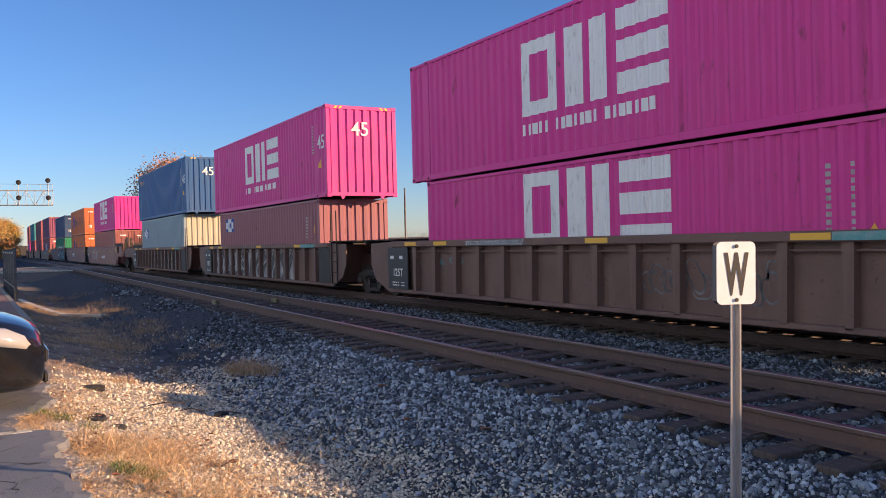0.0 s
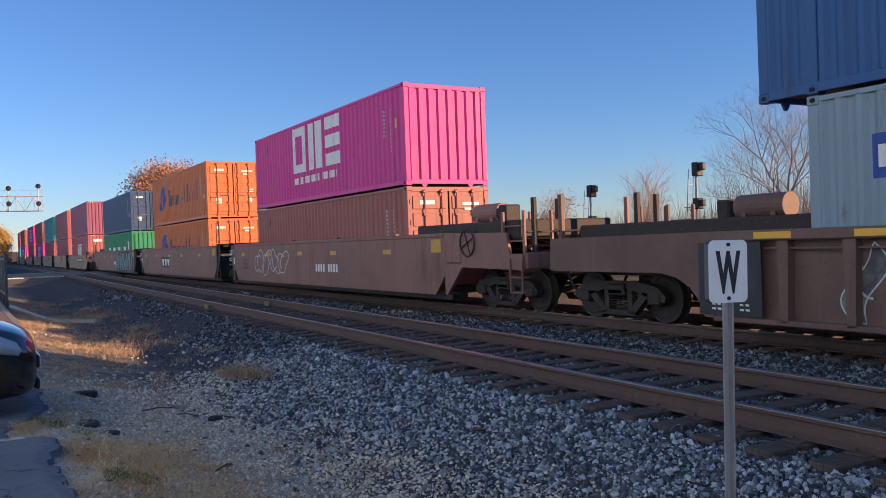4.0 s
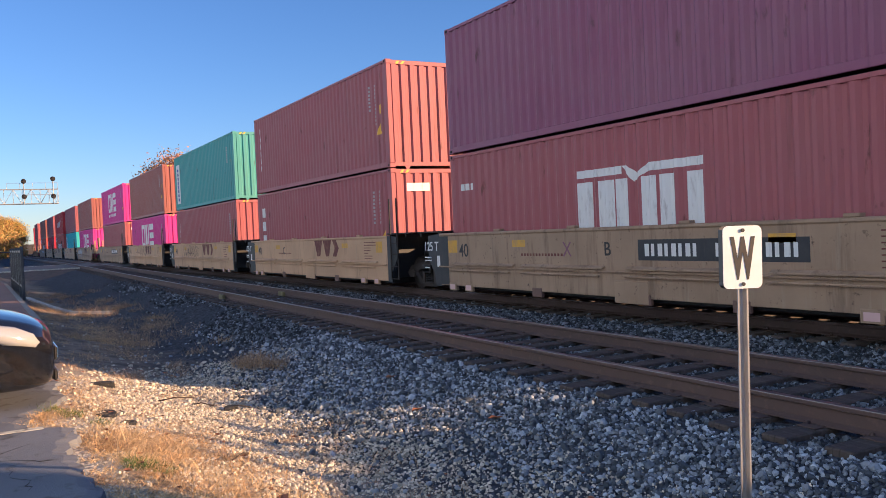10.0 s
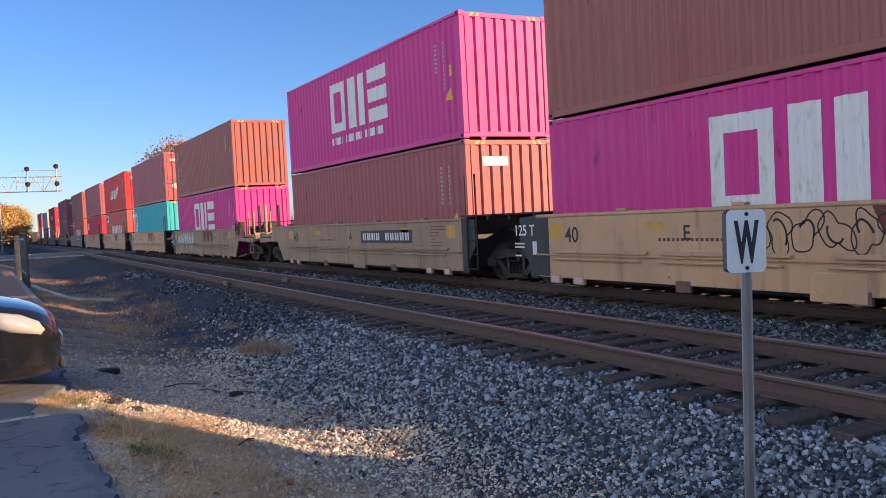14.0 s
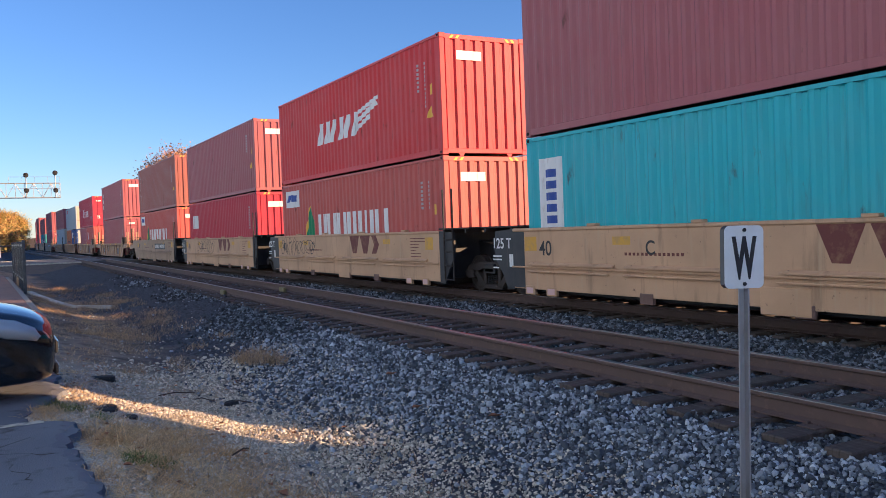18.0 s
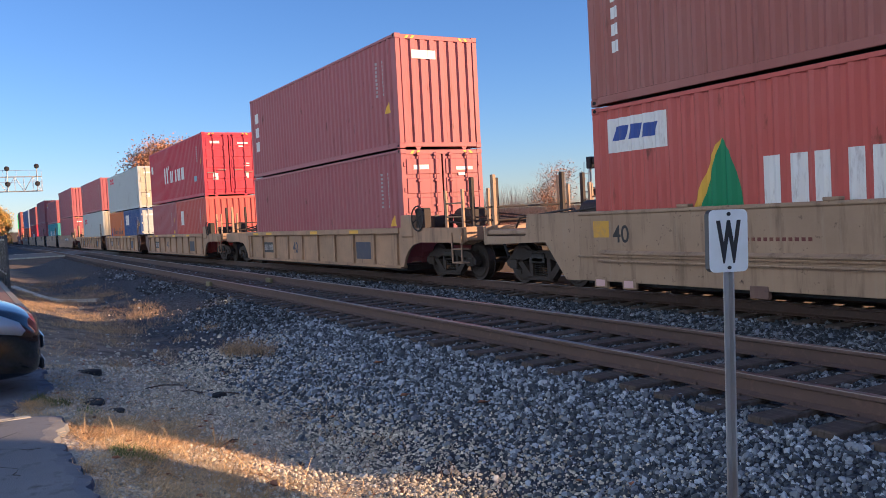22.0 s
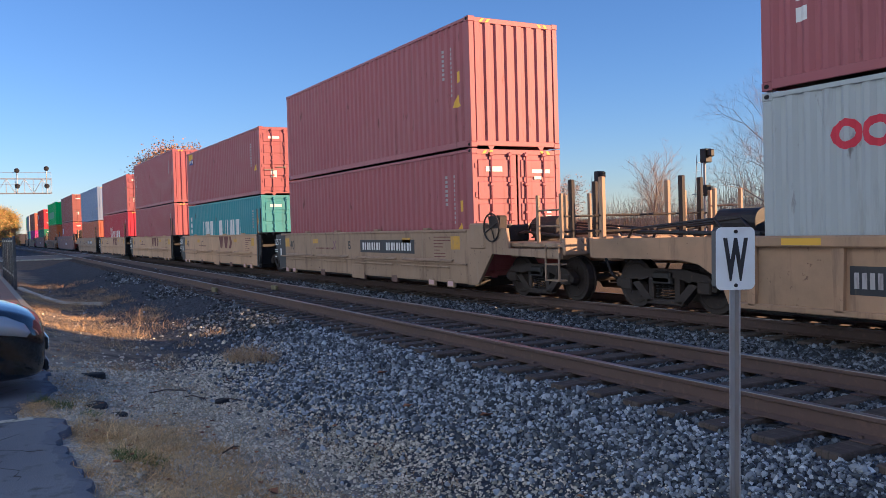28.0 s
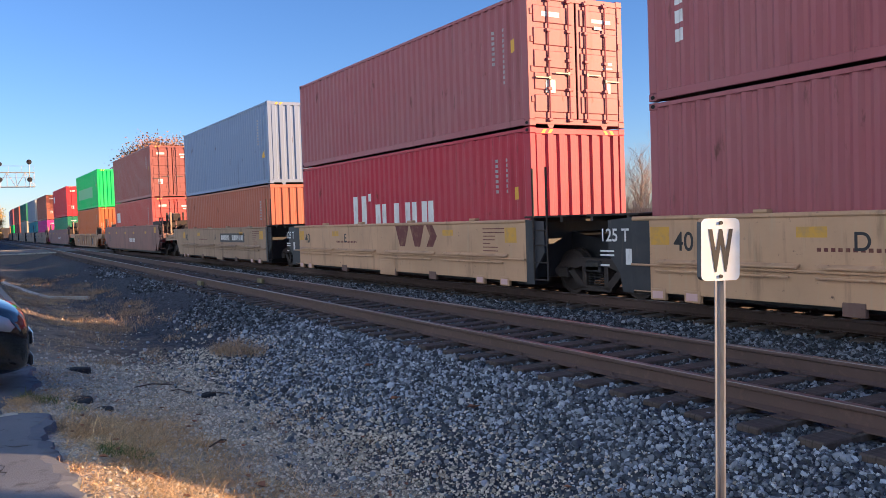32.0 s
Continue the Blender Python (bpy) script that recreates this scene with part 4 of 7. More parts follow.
    # ends
    for s, kind, reach in ((1, lead, reach_lead), (-1, trail, reach_trail)):
        rz = 0 if s > 0 else 180
        e = pose(0, 0, 0, 0, 0, rz)
        if kind == "joint":
            xe = reach - 1.0
            body = Shell()
            for y0, y1 in ((-ys + 0.004, -ys + 0.05), (ys - 0.05, ys - 0.004)):
                body.extrude([(hl, top - 0.01), (xe + 0.12, top - 0.05), (xe + 0.12, top - 0.62), (xe - 0.15, low + 0.3), (hl + 0.25, low), (hl, low)], y0, y1, "y")
            body.box(hl - 0.05, hl + 0.1, -ys + 0.05, ys - 0.05, 0.3, top - 0.04, 0.02)
            body.extrude([(hl, top - 0.25), (reach - 0.05, 0.95), (reach - 0.05, 0.7), (hl, 0.45)], -0.45, 0.45, "y")
            part("end_panel", body, end_black if smooth else wagon_dark, w, "black end panel" if smooth else "sooty brown end panel", at=e)
            deck = Shell().box(hl - 0.1, reach - 0.25, -1.45, 1.45, top + 0.02, top + 0.06, 0.01)
            for x in (hl + 0.1, reach - 0.45):
                deck.box(x, x + 0.07, -1.45, 1.45, top - 0.06, top + 0.02)
            part("end_walkway", deck, cast_brown, w, "rusty grating walkway", at=e)
            rails = Shell()
            xr = hl + 0.30
            rails.tube([(xr, -ys - 0.03, 0.28), (xr, -ys - 0.03, top + 0.95)], 0.022).tube([(xr + 0.42, -ys - 0.03, 0.28), (xr + 0.42, -ys - 0.03, top + 0.95)], 0.022)
            for z in (0.3, 0.62, 0.94, 1.22):
                rails.tube([(xr, -ys - 0.03, z), (xr + 0.42, -ys - 0.03, z)], 0.014)
            if s > 0:
                part("ladder", rails, cast_brown, w, at=e)
            if s > 0:
                truck(w, reach)
            elif smooth:
                part("load_limit", letters("125 T", 0.30 if style == "smooth40" else 0.26), ink_white, w, "white painted load marking", at=pose(-hl - 0.43, -ys - 0.002, top - 0.40))
                tagged(part("small_print", cached("print", lambda: Shell().box(0, 0.34, 0, 0.002, 0, 0.03).box(0, 0.34, 0, 0.002, -0.07, -0.04).box(0.0, 0.22, 0, 0.002, -0.24, -0.21).box(0.62, 0.76, 0, 0.002, -0.2, 0.06).mesh("small_print")), ink_white, w, at=pose(-hl - 0.78, -ys - 0.002, top - 0.58)), kind="stuff")
        else:
            xe = reach - 0.45
            tx = reach - 1.75
            for y0, y1 in ((-ys + 0.004, -ys + 0.07), (ys - 0.07, ys - 0.004)):
                part("end_side", Shell().extrude(end_outline(style, hl, top, low, xe, tx), y0, y1, "y"), m, w, at=e)
            part("end_platform", Shell().box(hl, xe - 0.004, -1.4, 1.4, 1.04, 1.14, 0.02), dm, w, at=e)
            part("draft_sill", Shell().box(hl, xe + 0.08, -0.35, 0.35, 0.75, 1.036, 0.02), dm, w, at=e)
            part("end_beam", Shell().box(xe, xe + 0.1, -1.45, 1.45, 0.9, 1.22, 0.02), dm, w, at=e)
            truck(w, s * tx)
            cp = Shell().box(xe + 0.1, reach - 0.12, -0.1, 0.1, 0.80, 0.98, 0.02).box(reach - 0.2, reach - 0.02, -0.22, 0.16, 0.74, 1.03, 0.05)
            if style in ("smooth53", "ribbed48"):
                part("deck_box", Shell().box(hl - 1.5, xe - 0.25, -1.36, 1.0, top - 0.2, top + 0.20, 0.03), cast_brown, w, "dark raised deck", at=e)
                part("air_tank", Shell().cyl((hl + 0.35, -0.75, top + 0.40), (hl + 1.35, -0.75, top + 0.40), 0.21, 20).box(hl + 0.5, hl + 0.6, -0.95, -0.55, top + 0.18, top + 0.3).box(hl + 1.1, hl + 1.2, -0.95, -0.55, top + 0.18, top + 0.3), m, w, at=e)
                part("valve_box", Shell().box(hl + 1.5, hl + 1.78, -1.0, -0.6, top + 0.18, top + 0.55, 0.03).tube([(hl + 1.35, -0.75, top + 0.4), (hl + 1.5, -0.75, top + 0.35)], 0.04), cast_brown, w, at=e)
            part("coupler", cp, cast_brown, w, at=e)
            hose = Shell().tube([(xe, -0.4, 0.8), (xe + 0.2, -0.42, 0.5), (reach - 0.1, -0.3, 0.36), (reach, -0.15, 0.42)], 0.03)
            part("air_hose", hose, soot, w, at=e)
            tall = cached("tallpost", lambda: Shell().box(-0.05, 0.05, -0.045, 0.045, 0.95, 2.3, 0.012).mesh("end_post"))
            for x, y in ((xe + 0.02, -1.2), (xe + 0.02, 1.2), (xe - 0.45, -0.25)):
                part("end_post", tall, cast_brown if y < 0 else dm, w, at=e @ pose(x, y, 0))
            step = Shell()
            for z in (0.42, 0.72):
                step.box(xe - 0.42, xe + 0.02, -ys - 0.03, -ys + 0.16, z, z + 0.03, 0.005)
            step.box(xe - 0.42, xe - 0.39, -ys - 0.03, -ys + 0.0, 0.42, 1.1).box(xe - 0.01, xe + 0.02, -ys - 0.03, -ys + 0.0, 0.42, 1.1)
            part("end_step", step, dm, w, at=e)
            part("cross_rod", Shell().tube([(xe + 0.03, -1.38, 1.34), (xe + 0.03, 1.38, 1.34)], 0.022).tube([(xe + 0.03, -1.38, 1.62), (xe + 0.03, 1.38, 1.62)], 0.018), cast_brown, w, at=e)
            for y in (-0.55, 0.1, 0.7):
                part("pipe", Shell().tube([(hl + 0.2, y, 1.2), (hl + 0.8, y + 0.1, 1.28), (hl + 1.2, y - 0.08, 1.5), (xe - 0.2, y, 1.36), (xe, y, 1.1)], 0.022), soot, w, at=e)
            for x in (xe - 0.02, xe - 0.75):
                for y in (-1.42, -0.75):
                    part("grab_post", cached("grab", lambda: Shell().box(-0.035, 0.035, -0.03, 0.03, 1.14, 2.05, 0.01).mesh("grab_post")), dm, w, at=e @ pose(x, y, 0))
            for z in (1.45, 1.75):
                part("grab_rail", cached("grabrail", lambda: Shell().cyl((-0.75, 0, 0), (0, 0, 0), 0.018, 6).mesh("grab_rail")), dm, w, at=e @ pose(xe, -1.42, z))
            gear = Shell().cyl((hl + 0.9, -0.2, 1.42), (hl + 1.75, -0.2, 1.42), 0.24, 24).box(hl + 1.0, hl + 1.2, -0.4, 0.1, 1.14, 1.3).box(hl + 0.35, hl + 0.75, -0.9, -0.35, 1.14, 1.5, 0.03)
            gear.tube([(hl + 0.7, -0.6, 1.3), (hl + 1.4, -0.9, 1.35), (xe - 0.1, -0.9, 1.2)], 0.03).tube([(hl + 0.4, 0.5, 1.25), (xe - 0.2, 0.6, 1.3)], 0.035)
            part("brake_gear", gear, soot if s < 0 else cast_brown, w, "rusty brake cylinder and pipes", at=e)
            if s > 0:
                wheel = Shell().ring((hl + 1.05, -ys - 0.03, 1.45), 0.29, 0.018, "y", 22, 5)
                for a in range(4):
                    b = a * math.pi / 2 + 0.4
                    wheel.cyl((hl + 1.05, -ys - 0.03, 1.45), (hl + 1.05 + 0.29 * math.cos(b), -ys - 0.03, 1.45 + 0.29 * math.sin(b)), 0.014, 6)
                wheel.box(hl + 0.85, hl + 1.25, -ys + 0.03, -ys + 0.25, 1.14, 1.7, 0.03)
                part("hand_brake_wheel", wheel, cast_brown, w)
                part("brake_box", Shell().box(hl + 0.15, hl + 0.75, -ys - 0.03, -ys + 0.3, 1.0, 1.55, 0.03), dm, w)
    # painted signs on the camera's side and its twin
    f = -ys - 0.002 if smooth else -ys + inset - 0.004
    if style == "smooth40":
        part("well_length", letters(number, 0.40), ink_black, w, "black painted number", at=pose(-5.15, f, 0.90))
        if letter:
            part("well_letter", letters(letter, 0.33), ink_black, w, "black painted letter", at=pose(-0.27 if art == "plate" else -2.28, f, 0.94))
        if letter == "B":
            for k_ in (-1, 1):
                part("cross_emblem", Shell().extrude([(-0.13, k_ * -0.13), (-0.09, k_ * -0.135), (0.13, k_ * 0.13), (0.09, k_ * 0.135)], 0, 0.002, "y"), ink_violet, w, "faded purple cross bar", at=pose(-1.40, f - 0.001 * k_, 1.05))
        if trail == "joint":
            part("end_cover", Shell().box(-6.26, -5.86, 0, 0.004, low + 0.05, top - 0.004), end_black, w, "black painted end of the side", at=pose(0, -ys - 0.003, 0))
        part("jacking_pad", Shell().box(-0.42, 0.42, -ys - 0.012, -ys + 0.05, 0.13, 0.52, 0.012), m, w, at=pose(0.30, 0, 0))
        pieces("yellow_panel", cached("gold", lambda: Shell().box(-5.84, -5.44, 0, 0.002, 0.98, 1.26).box(5.55, 5.95, 0, 0.002, 0.98, 1.28).box(3.1, 3.55, 0, 0.002, 1.12, 1.25).box(-3.2, -2.75, 0, 0.002, 1.1, 1.24).mesh("yellow_panel")), ink_gold, w, at=pose(0, f, 0))
        lines = Shell()
        for i, wd in enumerate((1.3, 1.3, 0.75, 0.72, 0.45, 0.9, 0.9)):
            lines.box(4.75, 4.75 + wd * 0.6, 0, 0.002, 1.25 - i * 0.075, 1.27 - i * 0.075)
        for i in range(14):
            lines.box(-2.9 + i * 0.1, -2.84 + i * 0.1, 0, 0.002, 0.92, 0.97)
        tagged(part("small_print", lines, ink_oxblood, w, at=pose(0, f, 0)), kind="stuff")
        if art == "plate":
            part("name_board", Shell().box(0.50, 3.76, 0, 0.002, 0.86, 1.20), end_black, w, "black painted board", at=pose(0, f, 0))
            bars = Shell()
            for i in range(10):
                if i != 4:
                    bars.box(0.66 + i * 0.30, 0.76 + i * 0.30, -0.002, 0.0, 0.93, 1.13).box(0.81 + i * 0.30, 0.88 + i * 0.30, -0.002, 0.0, 0.93, 1.13)
            tagged(part("reporting_mark", bars, ink_white, w, "white unreadable painted blocks", at=pose(0, f - 0.002, 0)), kind="stuff")
        elif art != "bare":
            t = Shell().extrude([(-0.6, 1.27), (0.1, 1.27), (-0.12, 0.77), (-0.38, 0.77)], 0, 0.002, "y")
            t.extrude([(0.16, 1.27), (0.86, 1.27), (0.64, 0.77), (0.38, 0.77)], 0, 0.002, "y")
            t.extrude([(0.95, 1.27), (1.25, 1.27), (1.45, 1.02), (1.25, 0.77), (0.95, 0.77), (1.13, 1.02)], 0, 0.002, "y")
            part("wagon_logo", t, ink_oxblood, w, "faded oxblood painted shapes", at=pose(1.40, f, 0.09))
    elif style == "smooth53":
        gold = Shell()
        for x in (-7.4, -4.4, -1.2, 1.6, 5.2):
            gold.box(x, x + 0.45, 0, 0.002, 1.22, 1.34)
        gold.box(7.75, 8.2, 0, 0.002, 1.25, 1.55)
        pieces("yellow_panel", gold, ink_gold, w, at=pose(0, f, 0))
        part("well_length", letters("53", 0.56), ink_black, w, "black painted number", at=pose(-6.9, f, 0.72))
        if art == "board":
            part("name_board", Shell().box(-2.9, -0.9, 0, 0.002, 0.66, 1.2), ink_black, w, at=pose(0, f, 0))
            t = Shell()
            for x in (-2.75, -2.1, -1.45):
                t.extrude([(x, 1.1), (x + 0.55, 1.1), (x + 0.38, 0.74), (x + 0.16, 0.74)], -0.002, 0, "y")
            part("wagon_logo", t, ink_white, w, at=pose(0, f - 0.002, 0))
        else:
            tagged(part("reporting_mark", Shell().add(*row_of(9, 0.2, 0.13, 0.72, 0.95, 0.4)), ink_white, w, at=pose(0, f, 0)), kind="stuff")
    else:
        gold = Shell()
        for x in (-hl + 0.8, -hl + 2.3, 0.3, hl - 3.0):
            gold.box(x, x + 0.6, 0, 0.002, top - 0.12, top - 0.03)
        pieces("yellow_panel", gold, ink_yellow, w, at=pose(0, -ys - 0.043, 0))
        if style == "ribbed40":
            part("well_length", letters("40", 0.50), ink_slate, w, "dark painted number", at=pose(-1.36, f, 0.52))
            part("name_board", Shell().box(-4.62, -3.50, 0, 0.002, 0.50, 0.86), end_black, w, "black painted board", at=pose(0, f, 0))
            tagged(part("reporting_mark", Shell().add(*row_of(10, 0.105, 0.065, 0.58, 0.78, -4.56)), ink_faded, w, "pale unreadable painted blocks", at=pose(0, f - 0.003, 0)), kind="stuff")
            part("lettered_board", Shell().box(3.55, 4.50, 0, 0.002, 0.42, 0.88), ink_slate, w, "dark painted panel", at=pose(0, f, 0))
        else:
            part("load_board", Shell().box(-hl - 0.24, -hl + 0.88, 0, 0.006, 0.29, 1.34), end_black, w, "black painted board", at=pose(0, -ys - 0.007, 0))
            part("load_limit", letters("125T", 0.27), ink_white, w, "white painted load marking", at=pose(-hl + 0.32, -ys - 0.010, 0.62))
            tagged(part("small_print", Shell().add(*row_of(7, 0.1, 0.06, 0.44, 0.47, -hl)).add(*row_of(7, 0.1, 0.07, 0.37, 0.40, -hl)).box(-hl - 0.1, -hl + 0.1, 0, 0.002, 1.05, 1.13).box(-hl + 0.42, -hl + 0.6, 0, 0.002, 1.05, 1.13), ink_white, w, at=pose(0, -ys - 0.010, 0)), kind="stuff")
            part("end_board", Shell().box(hl - 0.84, hl + 0.10, 0, 0.006, 0.29, 1.34), soot, w, at=pose(0, -ys - 0.007, 0))
            part("flange_patch", Shell().box(hl - 2.38, hl - 1.1, 0, 0.002, top - 0.13, top - 0.02), spray_teal, w, "worn teal paint on the top flange", at=pose(0, -ys - 0.043, 0))
    return w


def row_of(n, step, wide, z0, z1, x0):
    s = Shell()
    for i in range(n):
        if i != 4:
            s.box(x0 + i * step, x0 + i * step + wide, 0, 0.002, z0, z1)
    return s.v, s.f


def graffiti(w, x0, x1, z0, z1, y, seed, inks, sharp=False):
    """Sprayed bubbles, outlines and hooks, no letters. A broad ink fills the bubbles, a thin one outlines them."""
    r = random.Random(seed)
    mid, tall = (z0 + z1) / 2, (z1 - z0) / 2
    n = max(3, int((x1 - x0) / (tall * (1.15 if sharp else 1.25))))
    step = (x1 - x0) / n
    shapes = []
    for i in range(n):
        cx, ph, ps, lean_ = x0 + (i + 0.5) * step, r.uniform(0, 6.28), r.uniform(0, 6.28), r.uniform(-0.35, 0.35)
        ring = []
        for q in range(30):
            a = 2 * math.pi * q / 30
            k = 0.78 + 0.20 * math.sin(2 * a + ph) + 0.14 * math.sin(3 * a + ps) + 0.06 * math.sin(5 * a)
            u, v = k * math.cos(a) * step * 0.62, k * math.sin(a) * tall
            ring.append((cx + u + lean_ * v, min(max(mid + v, z0), z1)))
        if sharp:      # a tapering slanted stroke
            fat, tilt, bow = r.uniform(0.24, 0.46) * step, r.uniform(0.2, 1.6) * step, r.uniform(-0.4, 0.4) * step
            left, right = [], []
            for q in range(15):
                f_ = q / 14
                c_ = cx + tilt * (f_ - 0.5) + bow * math.sin(6.28 * f_)
                b_ = fat * math.sin(math.pi * min(1, f_ * 0.9 + 0.1)) ** 0.7
                left.append((c_ - b_, z0 + (z1 - z0) * f_))
                right.append((c_ + b_ * 0.6, z0 + (z1 - z0) * f_))
            ring = left + right[::-1]
        hook = []
        for q in range(14):
            a = ph + q / 13 * r.uniform(3.0, 3.3)
            hook.append((cx + math.cos(a) * step * 0.26 + lean_ * math.sin(a) * tall * 0.5, mid + math.sin(a) * tall * 0.50 + (q - 7) * 0.02 * tall))
        shapes.append((cx, ring, hook))

    def ribbon(sh, line, th, closed):
        m_ = len(line)
        k = len(sh.v)
        for q in range(m_):
            a, b = (line[q - 1], line[(q + 1) % m_]) if closed else (line[max(q - 1, 0)], line[min(q + 1, m_ - 1)])
            d = math.hypot(b[0] - a[0], b[1] - a[1]) or 1
            nx, nz = -(b[1] - a[1]) / d * th, (b[0] - a[0]) / d * th
            sh.v += [(line[q][0] + nx, 0, line[q][1] + nz), (line[q][0] - nx, 0, line[q][1] - nz)]
        for q in range(m_ if closed else m_ - 1):
            a, b = k + 2 * q, k + 2 * ((q + 1) % m_)
            sh.f.append((a, a + 1, b + 1, b))
    for ink, dy, th in inks:
        sh = Shell()
        for i, (cx, ring, hook) in enumerate(shapes):
            if th >= 0.09:
                k = len(sh.v)
                if sharp:
                    sh.v += [(a, -0.0004 * (i % 2), b) for a, b in ring]
                    sh.f += [(k + q, k + q + 1, k + 28 - q, k + 29 - q) for q in range(14)]
                    continue
                sh.v += [(cx, -0.0004 * (i % 2), mid)] + [(a, -0.0004 * (i % 2), b) for a, b in ring]
                sh.f += [(k, k + 1 + q, k + 1 + (q + 1) % 30) for q in range(30)]
            else:
                ribbon(sh, ring, th * 0.55, True)
                if not sharp or i % 3 == 0:
                    ribbon(sh, hook, th * 0.8, False)
        tagged(part("graffiti", sh.mesh("graffiti", False), ink, w, "sprayed graffiti bubbles and strokes", at=pose(0, y + dy, 0)), kind="stuff")


# ------------------------------------------------------------------ the train
TALL, LOW = 2.896, 2.591
NAMES = {MAGENTA: "magenta", MULBERRY: "faded mulberry", PLUM: "dark plum", MAROON: "faded maroon", BROWN: "faded brown", ORANGE: "orange", NAVY: "navy blue", SLATE: "slate grey", GREEN: "green", TEAL: "teal",
         CYAN: "cyan blue", RED: "bright red", SALMON: "faded salmon red", CRIMSON: "crimson", WHITE: "white", CREAM: "cream", BLUE: "dark blue", STEEL: "steel blue",
         LIME: "bright green", SEA: "sea green", PALE: "pale grey", RUSSET: "russet"}
SIGNS = {"square": "with large white block logo", "square_high": "with large white block logo", "notched": "with white notched logo", "swoosh": "with white slanted logo", "peaks": "with white blocks and green peak",
         "sail": "with blue emblem and dark lettering blocks", "sail_small": "with small blue emblem", "crown": "with white logo blocks", "crown_plate": "with white logo blocks", "two_words": "with two rows of white blocks",
         "wide_four": "with four spaced white blocks", "two_rings": "with red ring logo", "tricolour": "with blue and white square sign", "upright": "with upright white markings", "upright_big": "with upright white markings",
         "strip": "with white upright strip", "three": "with small white logo", "corner_plate": "with yellow corner plate", "corner_code": "with corner code", "band": "with pale side band", "square_emblem": "with white sticker", "": "with plain ribbed sides"}
F, D, P = "front", "door", "plate"
B40, R40, R48, S53 = "smooth40", "ribbed40", "ribbed48", "smooth53"
